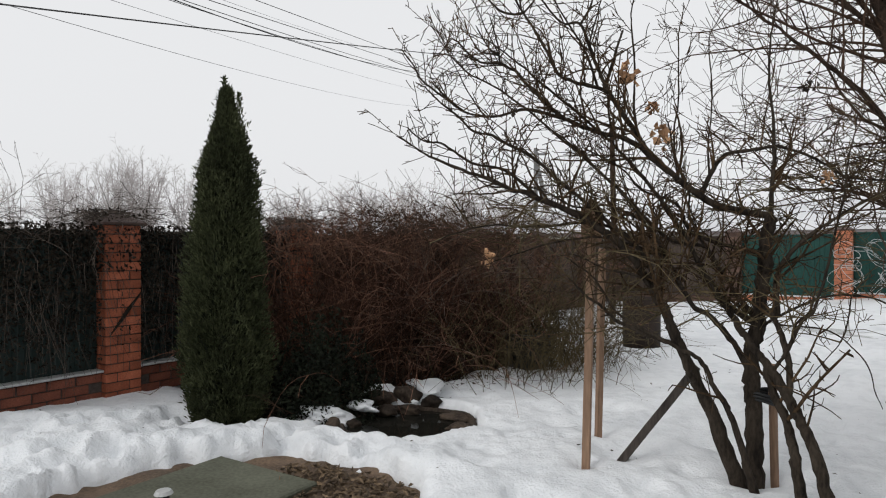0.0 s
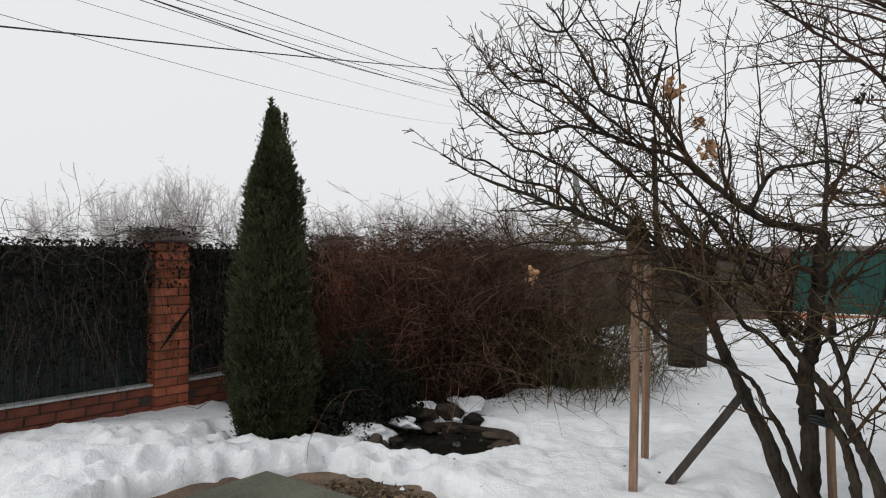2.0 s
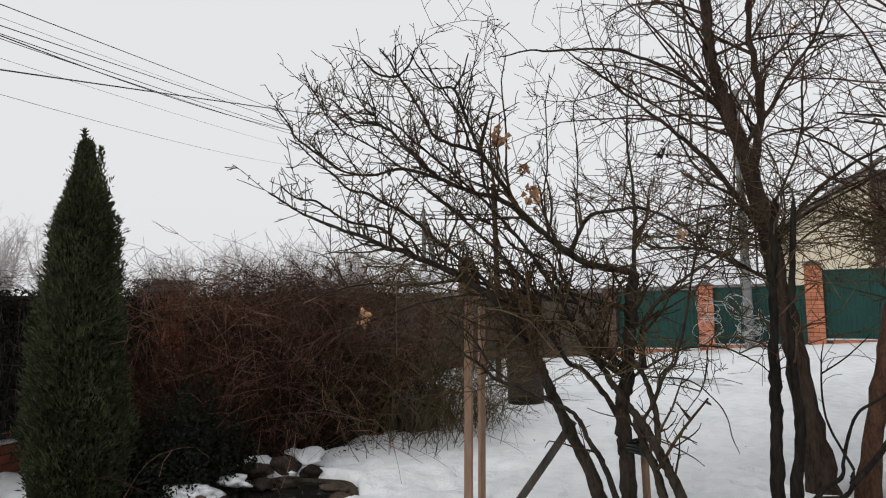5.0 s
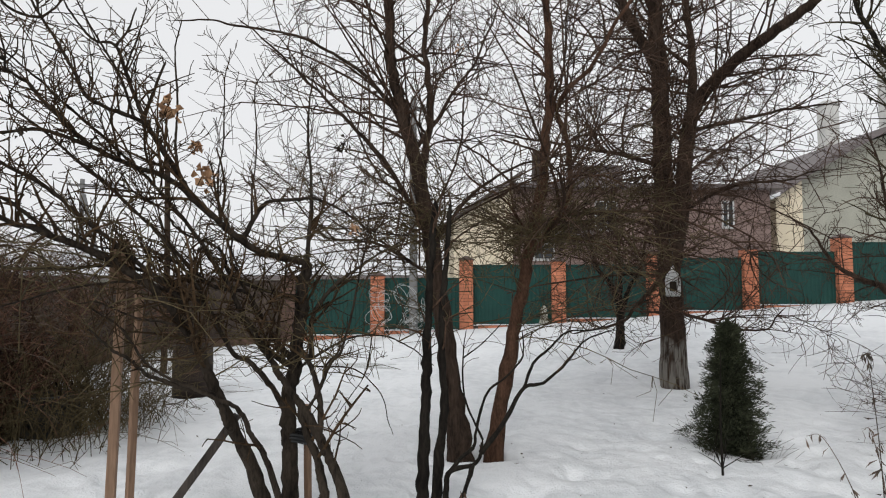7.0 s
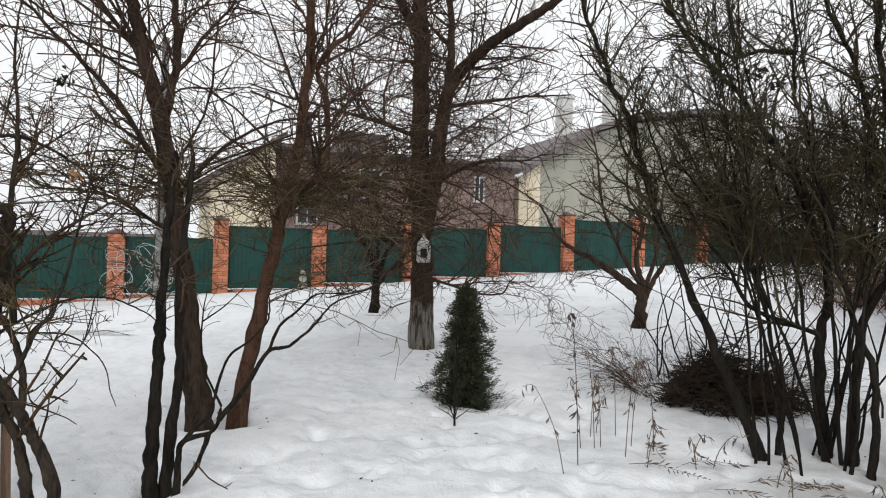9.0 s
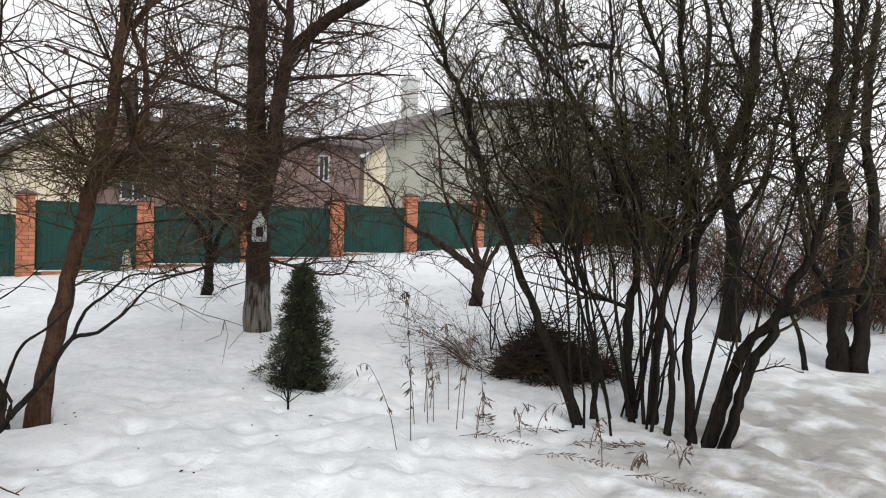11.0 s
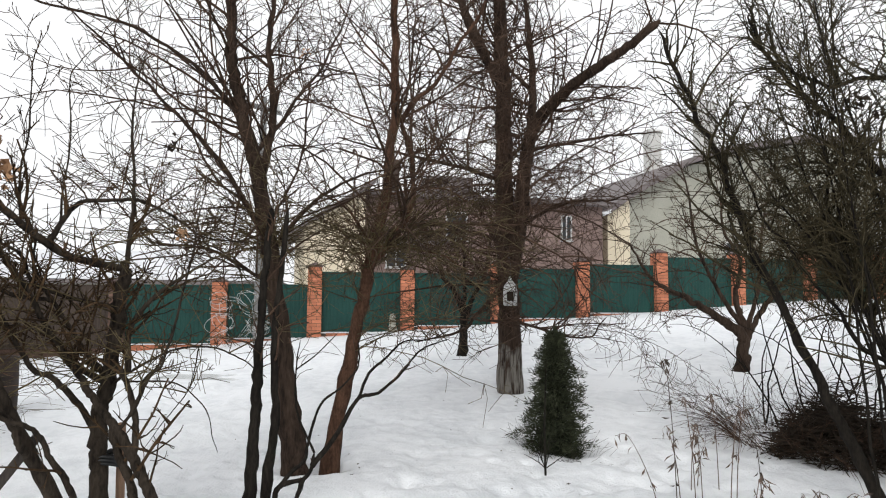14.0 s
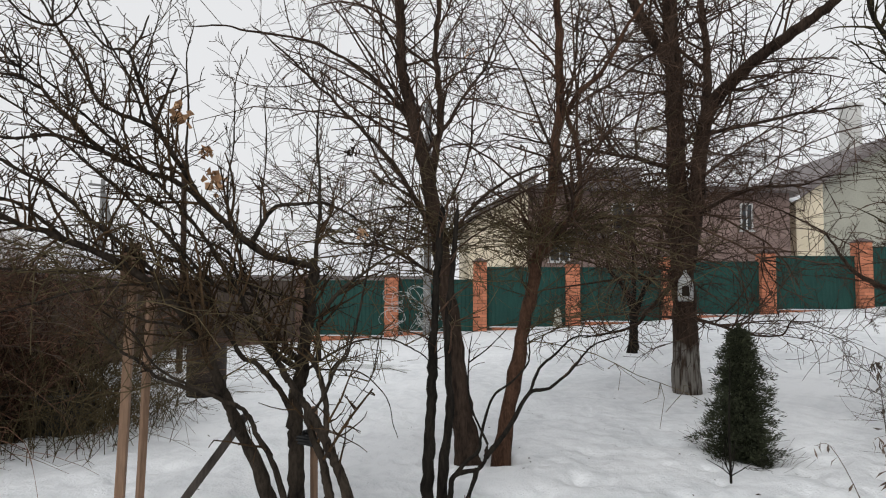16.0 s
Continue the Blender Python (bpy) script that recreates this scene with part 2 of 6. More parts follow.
def snow_material():
    m = bpy.data.materials.new("old_snow")
    m.use_nodes = True
    n, l = m.node_tree.nodes, m.node_tree.links
    b = n["Principled BSDF"]
    b.inputs["Roughness"].default_value = 0.65
    b.inputs["Specular IOR Level"].default_value = 0.25
    co = n.new("ShaderNodeTexCoord")
    tex = []
    for s, d in ((0.9, 5), (7.0, 4), (55.0, 3)):
        t = n.new("ShaderNodeTexNoise")
        t.inputs["Scale"].default_value, t.inputs["Detail"].default_value = s, d
        l.new(co.outputs["Object"], t.inputs["Vector"])
        tex.append(t)
    ramp = n.new("ShaderNodeValToRGB")
    ramp.color_ramp.elements[0].position, ramp.color_ramp.elements[1].position = 0.28, 0.56
    ramp.color_ramp.elements[0].color, ramp.color_ramp.elements[1].color = (0.60, 0.625, 0.65, 1), (0.80, 0.82, 0.84, 1)
    blend = n.new("ShaderNodeMix")
    blend.inputs["Factor"].default_value = 0.42
    l.new(tex[0].outputs["Fac"], blend.inputs["A"])
    l.new(tex[1].outputs["Fac"], blend.inputs["B"])
    l.new(blend.outputs["Result"], ramp.inputs["Fac"])
    # trodden, dirty snow of the path beside the shrubs
    mp = n.new("ShaderNodeMapping")
    mp.vector_type = "TEXTURE"
    mp.inputs["Location"].default_value = (6.1, -2.1, 0)
    mp.inputs["Rotation"].default_value = (0, 0, radians(-42))
    mp.inputs["Scale"].default_value = (3.6, 1.5, 30)
    l.new(co.outputs["Object"], mp.inputs["Vector"])
    ln = n.new("ShaderNodeVectorMath")
    ln.operation = "LENGTH"
    l.new(mp.outputs["Vector"], ln.inputs[0])
    near = n.new("ShaderNodeMapRange")
    near.inputs["From Min"].default_value, near.inputs["From Max"].default_value = 0.5, 1.15
    near.inputs["To Min"].default_value, near.inputs["To Max"].default_value = 1, 0
    l.new(ln.outputs["Value"], near.inputs["Value"])
    blot = n.new("ShaderNodeMapRange")
    blot.inputs["From Min"].default_value, blot.inputs["From Max"].default_value = 0.36, 0.54
    t2 = n.new("ShaderNodeTexNoise")
    t2.inputs["Scale"].default_value, t2.inputs["Detail"].default_value = 2.6, 6
    l.new(co.outputs["Object"], t2.inputs["Vector"])
    l.new(t2.outputs["Fac"], blot.inputs["Value"])
    mul = n.new("ShaderNodeMath")
    mul.operation = "MULTIPLY"
    l.new(near.outputs["Result"], mul.inputs[0])
    l.new(blot.outputs["Result"], mul.inputs[1])
    half = n.new("ShaderNodeMath")
    half.operation = "MULTIPLY"
    half.inputs[1].default_value = 0.85
    l.new(mul.outputs[0], half.inputs[0])
    mix = n.new("ShaderNodeMix")
    mix.data_type = "RGBA"
    mix.inputs["B"].default_value = (0.33, 0.31, 0.28, 1)
    l.new(half.outputs[0], mix.inputs["Factor"])
    l.new(ramp.outputs["Color"], mix.inputs["A"])
    l.new(mix.outputs["Result"], b.inputs["Base Color"])
    add = n.new("ShaderNodeMath")
    add.operation = "MULTIPLY_ADD"
    add.inputs[1].default_value = 0.25
    l.new(tex[2].outputs["Fac"], add.inputs[0])
    l.new(tex[1].outputs["Fac"], add.inputs[2])
    bp = n.new("ShaderNodeBump")
    bp.inputs["Strength"].default_value, bp.inputs["Distance"].default_value = 0.75, 0.05
    l.new(add.outputs[0], bp.inputs["Height"])
    l.new(bp.outputs["Normal"], b.inputs["Normal"])
    return m


SNOW = snow_material()


# ---- helpers of this scene ----
def quick_mesh(name, verts, faces, smooth=True):
    """A mesh from arrays; all faces have the same number of corners."""
    verts, faces = np.asarray(verts, np.float32), np.asarray(faces, np.int32)
    me = bpy.data.meshes.new(name)
    k = faces.shape[1]
    me.vertices.add(len(verts))
    me.vertices.foreach_set("co", verts.ravel())
    me.loops.add(faces.size)
    me.loops.foreach_set("vertex_index", faces.ravel())
    me.polygons.add(len(faces))
    me.polygons.foreach_set("loop_start", np.arange(0, faces.size, k, dtype=np.int32))
    me.polygons.foreach_set("use_smooth", np.full(len(faces), smooth))
    me.update(calc_edges=True)
    return me


def thing(name, at, label, category, group="", kind="", turn=0.0):
    ob = new(name)
    ob.matrix_basis = pose(*at, 0, 0, turn)
    ob.empty_display_size = 0.1
    return tagged(ob, label, category, group, kind)


def part(name, bm, material, parent, label=""):
    """Links a bmesh or a mesh as one object under a thing or a part."""
    if isinstance(bm, bmesh.types.BMesh):
        me = bpy.data.meshes.new(name)
        bm.to_mesh(me)
        bm.free()
    else:
        me = bm
    if not me.materials:
        me.materials.append(material)
    ob = new(name, me)
    ob.parent = parent
    return tagged(ob, label)


def box(bm, x0, x1, y0, y1, z0, z1, bevel=0.0, m=None):
    """Adds a box to a bmesh, with its edges bevelled."""
    made = bmesh.ops.create_cube(bm, size=1.0)["verts"]
    bmesh.ops.scale(bm, verts=made, vec=(x1 - x0, y1 - y0, z1 - z0))
    bmesh.ops.translate(bm, verts=made, vec=((x0 + x1) / 2, (y0 + y1) / 2, (z0 + z1) / 2))
    if m is not None:
        bmesh.ops.transform(bm, verts=made, matrix=m)
    if bevel:
        edges = list({e for v in made for e in v.link_edges})
        bmesh.ops.bevel(bm, geom=edges, offset=bevel, segments=1, affect="EDGES")
    return bm


def boxed(*a, **k):
    return box(bmesh.new(), *a, **k)


class Tubes:
    """Gathers tapering round stems into one mesh."""

    def __init__(self):
        self.kept, self.n, self.knobs = {}, 0, 0.0

    def add(self, pts, rad, sides=3):
        self.kept.setdefault((len(pts), sides), []).append((np.asarray(pts, float), np.asarray(rad, float)))
        self.n += 1

    def mesh(self, name, base=(0, 0, 0)):
        verts, faces, n = [], [], 0
        for (k, sides), some in self.kept.items():
            pts, rad = np.array([p for p, _ in some]), np.array([r for _, r in some])
            tan = np.gradient(pts, axis=1)
            tan /= np.linalg.norm(tan, axis=2, keepdims=True) + 1e-9
            ref = np.where(np.abs(tan[:, :1, 2:]) < 0.9, np.array((0.0, 0.0, 1.0)), np.array((1.0, 0.0, 0.0)))
            a = np.cross(tan, ref)
            a /= np.linalg.norm(a, axis=2, keepdims=True) + 1e-9
            b = np.cross(tan, a)
            ang = np.arange(sides) * (2 * math.pi / sides)
            c, s = np.cos(ang)[:, None], np.sin(ang)[:, None]
            lump = 1 + self.knobs * np.random.default_rng(k).normal(size=(*rad.shape, sides, 1))
            ring = pts[:, :, None] + rad[:, :, None, None] * lump * (c * a[:, :, None] + s * b[:, :, None])
            verts.append(ring.reshape(-1, 3))
            i, j = np.arange(k - 1)[:, None] * sides, np.arange(sides)[None]
            q = np.stack([i + j, i + (j + 1) % sides, i + sides + (j + 1) % sides, i + sides + j], -1).reshape(-1, 4)
            faces.append((q[None] + (np.arange(len(some)) * k * sides)[:, None, None]).reshape(-1, 4) + n)
            n += len(some) * k * sides
        return quick_mesh(name, np.concatenate(verts) - np.array(base), np.concatenate(faces))


class Leaves:
    """Gathers many small four-cornered blades into one mesh."""

    def __init__(self):
        self.v = []

    def add(self, p, d, length, width, rng, curl=0.0):
        p, d = np.array(p), np.array(d, float)
        d /= np.linalg.norm(d) + 1e-9
        side = np.cross(d, rng.normal(size=3))
        side /= np.linalg.norm(side) + 1e-9
        up = np.cross(side, d)
        mid = p + d * length * 0.55 + up * curl * length
        self.v.append((p, mid + side * width, p + d * length, mid - side * width))

    def many(self, p, d, length, width, rng, curl=0.0):
        """The same for arrays of places, ways and lengths."""
        d = d / (np.linalg.norm(d, axis=1, keepdims=True) + 1e-9)
        side = np.cross(d, rng.normal(size=d.shape))
        side /= np.linalg.norm(side, axis=1, keepdims=True) + 1e-9
        up = np.cross(side, d)
        length, width = np.reshape(length, (-1, 1)), np.reshape(width, (-1, 1))
        mid = p + d * length * 0.55 + up * curl * length
        self.v.extend(np.stack([p, mid + side * width, p + d * length, mid - side * width], 1))

    def mesh(self, name, base=(0, 0, 0)):
        v = np.array(self.v).reshape(-1, 3) - np.array(base)
        return quick_mesh(name, v, np.arange(len(v)).reshape(-1, 4), smooth=False)


def spline(ctrl, per=5):
    """Points along a smooth curve through the given ones."""
    c = np.array(ctrl, float)
    c = np.vstack([2 * c[0] - c[1], c, 2 * c[-1] - c[-2]])
    out = []
    for i in range(1, len(c) - 2):
        for s in np.arange(per) / per:
            out.append(0.5 * (2 * c[i] + (c[i + 1] - c[i - 1]) * s + (2 * c[i - 1] - 5 * c[i] + 4 * c[i + 1] - c[i + 2]) * s**2 + (3 * c[i] - c[i - 1] - 3 * c[i + 1] + c[i + 2]) * s**3))
    out.append(c[-2])
    return np.array(out)


def unit(v):
    return v / (np.linalg.norm(v) + 1e-9)


def sprout(T, rng, p, d, length, r, level, S):
    """A bent branch with its own side branches, down to short spurs."""
    n = 5 if length > 0.3 else 3
    curl = rng.normal(size=3) * 0.16
    pts, q, step = [p], d, length / n
    for _ in range(n):
        q = q + curl + rng.normal(size=3) * S["bend"] + np.array((0, 0, S["up"]))
        q = q / math.sqrt(q @ q)
        pts.append(pts[-1] + q * step)
    pts = np.array(pts)
    T.add(pts, np.linspace(r, max(r * 0.4, S["thin"]), n + 1), 4 if r > 0.008 else 3)
    if level >= S["levels"]:
        return
    count = rng.poisson(length * S["per"][level])
    for _ in range(count):
        f = rng.uniform(0.12, 1.0) * n
        i = min(int(f), n - 1)
        at = pts[i] + (pts[i + 1] - pts[i]) * (f - i)
        t = unit(pts[i + 1] - pts[i])
        away = unit(np.cross(t, rng.normal(size=3)))
        nd = unit(t * S["ahead"] + away)
        L = length * rng.uniform(0.3, 0.62) * (1.15 - 0.6 * f / n)
        if rng.random() < S["spur"]:
            L = rng.uniform(0.02, 0.07)
        sprout(T, rng, at, nd, max(L, 0.02), max(r * 0.5, S["thin"]), level + 1 if L > 0.08 else 9, S)


def branch_out(T, rng, curve, r0, r1, S, first=0.12):
    """Side branches all along a limb."""
    seg = np.linalg.norm(np.diff(curve, axis=0), axis=1)
    run = np.concatenate([[0], np.cumsum(seg)])
    count = rng.poisson(run[-1] * S["per"][0] * min(1.0, 0.08 + r0 / S.get("slim", 0.001)))
    for _ in range(count):
        f = rng.uniform(first, 1.0)
        s = f * run[-1]
        i = min(np.searchsorted(run, s) - 1, len(seg) - 1)
        i = max(i, 0)
        at = curve[i] + (curve[i + 1] - curve[i]) * ((s - run[i]) / seg[i])
        if at[2] < S.get("low", -9.0) and rng.random() < 0.93:
            continue
        t = unit(curve[i + 1] - curve[i])
        away = unit(np.cross(t, rng.normal(size=3)))
        d = unit(t * S["ahead"] + away + np.array((0, 0, S["lift"])))
        if d[2] < -0.15:
            d[2] *= -0.4
        L = rng.uniform(*S["long"]) * (1.1 - 0.45 * f) * min(1.0, 0.25 + r0 / S.get("slim", 0.001))
        if rng.random() < S["spur"]:
            L = rng.uniform(0.03, 0.12)
        r = min(0.55 * (r0 + (r1 - r0) * f), (0.006 + 0.010 * L) * S.get("stout", 1.0))
        sprout(T, rng, at, d, L, max(r, S["thin"]), 1 if L > 0.1 else 9, S)


def wand(T, rng, p, d, length, r, droop, thin=0.0018, side=6.0, seglen=0.16):
    """A long arching shoot with side twigs."""
    n = max(4, int(length / seglen))
    pts, q = [np.array(p, float)], np.array(d, float)
    for _ in range(n):
        q = unit(q + rng.normal(size=3) * 0.13 + np.array((0, 0, -droop)))
        pts.append(pts[-1] + q * length / n)
    pts = np.array(pts)
    T.add(pts, np.linspace(r, thin, n + 1), 3)
    for _ in range(rng.poisson(length * side)):
        i = rng.integers(1, n)
        t = unit(pts[i + 1] - pts[i])
        e = unit(t * 0.7 + rng.normal(size=3) * 0.8)
        L = rng.uniform(0.08, 0.40)
        m = pts[i] + e * L * 0.5 + rng.normal(size=3) * 0.03
        T.add([pts[i], m, m + (e + rng.normal(size=3) * 0.3) * L * 0.5], (r * 0.5, r * 0.4, thin), 3)


class Limbs(list):
    """The main limbs of one tree: start radius, end radius, course."""

    def add(self, r0, r1, *course):
        self.append((course, r0, r1))


def tree(name, label, category, limbs, S, seed, bark, twig, group="", first=0.15, sides=8):
    """A bare tree: every main limb is a part, and the fine branches of each are a part under it."""
    rng = np.random.default_rng(seed)
    base = np.array(limbs[0][0][0])
    base[2] = ground_z(base[0], base[1]) - 0.06
    t = thing(name, tuple(base), label, category, group)
    curves = []
    for k, (ctrl, r0, r1) in enumerate(limbs):
        c = np.array(ctrl, float)
        if k == 0 or (c[0][2] < ground_z(c[0][0], c[0][1]) + 0.15 and np.hypot(*(c[0][:2] - base[:2])) < 1.5):
            c[0][2] = min(c[0][2], ground_z(c[0][0], c[0][1])) - 0.08
        elif k and curves:
            # a limb springs from the nearest point of the wood already grown
            wood = np.concatenate(curves)
            near = np.linalg.norm(wood - c[0], axis=1)
            if near.min() < 0.8:
                c[0] = wood[near.argmin()]
        curve = spline(c, 9 if r0 > 0.045 or S.get("wiggle") else 6)
        curve[1:-1] += rng.normal(size=(len(curve) - 2, 3)) * r0 * (0.03 if S.get("lime") else 0.09)
        f = np.linspace(0, 1, len(curve))
        if S.get("wiggle"):
            run = f * np.linalg.norm(np.diff(curve, axis=0), axis=1).sum()
            for axis in range(3):
                for wave in (0.75, 0.38, 0.2):
                    curve[:, axis] += S["wiggle"] * wave * np.minimum(1, 3 * f) * np.sin(run * 6.28 / wave * rng.uniform(0.8, 1.2) + rng.uniform(0, 6))
        rad = r0 + (r1 - r0) * f**0.85
        if c[0][2] < base[2] + 0.3:
            rad = rad * (1 + (0.08 if S.get("lime") else 0.35) * np.exp(-f * 14))
        rad = rad * (1 + rng.normal(size=len(rad)) * (0.015 if S.get("lime") else 0.06))
        rad[-1] *= 0.3
        T = Tubes()
        T.knobs = 0.0 if r0 < 0.02 else 0.03 if S.get("lime") else 0.045
        T.add(curve, rad, sides + 2 if r0 > 0.02 else 6)
        limb = part("trunk" if k == 0 else "limb", T.mesh("limb", base), LIMED if k == 0 and S.get("lime") else bark, t)
        W = Tubes()
        branch_out(W, rng, curve, r0, r1, S, first if c[0][2] < base[2] + 1.0 else 0.06)
        if W.n:
            tagged(part("crown", W.mesh("crown", base), twig, limb), kind="stuff")
        curves.append(curve)
    if S.get("arch"):
        count, low, high, reach = S["arch"]
        W = Tubes()
        for _ in range(count):
            c = curves[rng.integers(len(curves))]
            ok = np.nonzero((c[:, 2] > base[2] + low) & (c[:, 2] < base[2] + high))[0]
            if len(ok):
                a = rng.uniform(0, 2 * math.pi)
                wand(W, rng, c[rng.choice(ok)], (math.cos(a), math.sin(a), rng.uniform(0.0, 0.9)), rng.uniform(0.4, 1.0) * reach, 0.0065, 0.07, thin=S["thin"], side=9, seglen=0.2)
        tagged(part("drooping_growth", W.mesh("drooping_growth", base), TWIG_GREEN if S.get("lichen") else twig, t, "fine arching twigs"), kind="stuff")
    return t


# ---- the ground ----
AHEAD, ASIDE = np.array((0.632, 0.775)), np.array((0.775, -0.632))
SOIL_EDGE = [(-2.9, 2.6), (-2.66, 3.6), (-2.34, 4.34), (-2.05, 4.72), (-1.47, 5.02), (-0.88, 5.00), (-0.22, 4.56), (0.02, 4.28), (-0.06, 3.6), (-0.2, 2.6)]
POND = (-0.02, 5.86, 0.57, 0.52)


def ease(a):
    a = np.clip(a, 0, 1)
    return a * a * (3 - 2 * a)


def lie(x, y):
    """The height of the snow field without its small relief."""
    u, v = x * ASIDE[0] + y * ASIDE[1], x * AHEAD[0] + y * AHEAD[1]
    return np.clip(0.33 + 0.07 * u, -0.1, 1.6) * ease((np.hypot(x, y) * 0.5 + v * 0.5 - 2.5) / 15.5)


def inside(x, y, edge):
    """Signed distance to a closed outline: negative inside."""
    far, odd = np.full(np.shape(x), 1e9), np.zeros(np.shape(x), bool)
    for (ax, ay), (bx, by) in zip(edge, edge[1:] + edge[:1]):
        s = np.clip(((x - ax) * (bx - ax) + (y - ay) * (by - ay)) / ((bx - ax) ** 2 + (by - ay) ** 2), 0, 1)
        far = np.minimum(far, np.hypot(x - ax - s * (bx - ax), y - ay - s * (by - ay)))
        cross = ((ay > y) != (by > y)) & (x < (bx - ax) * (y - ay) / (by - ay + 1e-12) + ax)
        odd ^= cross
    return np.where(odd, -far, far)


def ripples(x, y, size, seed):
    """Smooth noise from a few waves with random ways."""
    rng = np.random.default_rng(seed)
    out = 0
    for k in range(9):
        a, ph, s = rng.uniform(0, 2 * math.pi), rng.uniform(0, 2 * math.pi), rng.uniform(0.6, 1.7)
        bx = 0.8 * np.sin((x * math.sin(a) - y * math.cos(a)) * s * 2.2 / size + ph)
        out = out + np.sin((x * math.cos(a) + y * math.sin(a)) * s * 4 / size + ph + bx)
    return out / 9


pit_rng = np.random.default_rng(5)
PITS = [(r * math.sin(a), r * math.cos(a), pit_rng.uniform(0.03, 0.13), pit_rng.uniform(0.012, 0.055))
        for r, a in ((3.0 + 12 * pit_rng.random() ** 1.2, pit_rng.uniform(-0.75, 2.15)) for _ in range(1900))]
PITS += [(r * math.sin(a), r * math.cos(a), pit_rng.uniform(0.05, 0.11), pit_rng.uniform(0.04, 0.09))
         for r, a in ((pit_rng.uniform(3.4, 6.6), pit_rng.uniform(-0.78, -0.05)) for _ in range(230))]
TRACK = [(5.6 + 0.30 * k + 0.1 * math.sin(k * 2.1), 1.5 + 0.30 * k + 0.16 * (-1) ** k, 0.13, 0.07) for k in range(22)]
WELLS = [(2.25, 4.2, 0.30), (1.2, 4.43, 0.10), (1.55, 5.23, 0.10), (1.58, 4.75, 0.22), (4.2, 4.43, 0.22), (4.41, 4.3, 0.2), (3.05, 3.55, 0.18),
         (8.57, 4.69, 0.42), (6.18, 2.87, 0.35), (11.05, 7.18, 0.3), (11.7, 2.1, 0.3), (10.43, -1.98, 0.35), (9.03, -3.05, 0.4), (5.8, -0.95, 0.25), (3.7, 9.55, 0.5), (2.42, 4.15, 0.1)]


def snow_z(x, y):
    """The surface of the snow, with footprints, wells round the stems and the bare patches."""
    x, y = np.asarray(x, float), np.asarray(y, float)
    far = np.exp(-np.hypot(x, y) / 60)
    z = lie(x, y) + far * (0.06 * ripples(x, y, 2.3, 1) + 0.036 * ripples(x, y, 0.85, 2) + 0.018 * ripples(x, y, 0.33, 3) + 0.006 * ripples(x, y, 0.13, 4))
    for px, py, r in WELLS:
        z = z - 0.09 * np.exp(-((x - px) ** 2 + (y - py) ** 2) / (r * r))
    # lumpy old snow between the brick fence and the soil
    z = z + (0.042 * ripples(x, y, 0.26, 12) + 0.020 * ripples(x, y, 0.12, 13)) * np.exp(-(((x + 2.7) / 1.3) ** 2 + ((y - 4.6) / 1.3) ** 2) ** 2)
    clod = np.exp(-(((x + 1.9) / 2.0) ** 2 + ((y - 5.0) / 0.95) ** 2) ** 2)
    z = z + clod * (0.17 * (0.25 - np.abs(ripples(x, y, 0.30, 14))) + 0.10 * (0.25 - np.abs(ripples(x, y, 0.15, 15))))
    # banked snow beside the brick plinth and along the edge of the bare soil
    z = z + 0.16 * np.exp(-(((x + 3.1) / 0.9) ** 2 + ((y - 5.3) / 0.8) ** 2))
    s = inside(x, y, SOIL_EDGE) + 0.15 * ripples(x, y, 0.5, 7) + 0.09 * ripples(x, y, 0.17, 8)
    z = z + 0.045 * np.exp(-((s - 0.28) / 0.26) ** 2)
    z = z - 0.42 * (1 - ease((s + 0.05) / 0.13))
    p = np.sqrt(((x - POND[0]) / POND[2]) ** 2 + ((y - POND[1]) / POND[3]) ** 2) + 0.10 * ripples(x, y, 0.4, 9)
    z = z - 0.42 * (1 - ease((p - 0.95) / 0.28))
    # thaw under the hedge and the column tree
    a = ((x + 0.9) * 0.745 + (y - 5.9) * 0.667)
    b = (-(x + 0.9) * 0.667 + (y - 5.9) * 0.745)
    under = ease((a + 0.4) / 0.5) * ease((4.9 - a) / 0.9) * ease((b - 0.05 + 0.25 * ripples(x, y, 0.5, 11)) / 0.35) * ease((2.6 - b) / 0.4)
    z = z - 0.14 * under
    z = z - 0.20 * np.exp(-(((x + 1.6) / 0.34) ** 2 + ((y - 6.05) / 0.34) ** 2) ** 2)
    return z


rings = np.concatenate([[0.0, 0.3, 0.6, 0.9], np.arange(1.2, 3.0, 0.1), np.arange(3.0, 9.0, 0.045), np.arange(9.0, 20.0, 0.10), 20 * np.exp(np.linspace(0.02, 4.4, 46))])
turns = np.radians(np.concatenate([np.arange(-48, 126, 0.4), np.arange(126, 312, 6)]))
rr, tt = np.meshgrid(rings, turns, indexing="ij")
gx, gy = rr * np.sin(tt), rr * np.cos(tt)
gz_sheet = snow_z(gx, gy)
dent = np.zeros_like(gz_sheet)
for px, py, r, d in PITS + TRACK:
    i0, i1 = np.searchsorted(rings, (math.hypot(px, py) - 2 * r, math.hypot(px, py) + 2 * r))
    j0, j1 = np.searchsorted(turns, (math.atan2(px, py) - 2 * r / math.hypot(px, py), math.atan2(px, py) + 2 * r / math.hypot(px, py)))
    q = ((gx[i0:i1, j0:j1] - px) ** 2 + (gy[i0:i1, j0:j1] - py) ** 2) / (r * r)
    dent[i0:i1, j0:j1] += d * np.exp(-q * q * 0.6)
gz_sheet -= np.minimum(dent, 0.12)
gv = np.stack([gx, gy, gz_sheet], -1).reshape(-1, 3)
na = len(turns)
ring_z = gv[:, 2].reshape(len(rings), na)


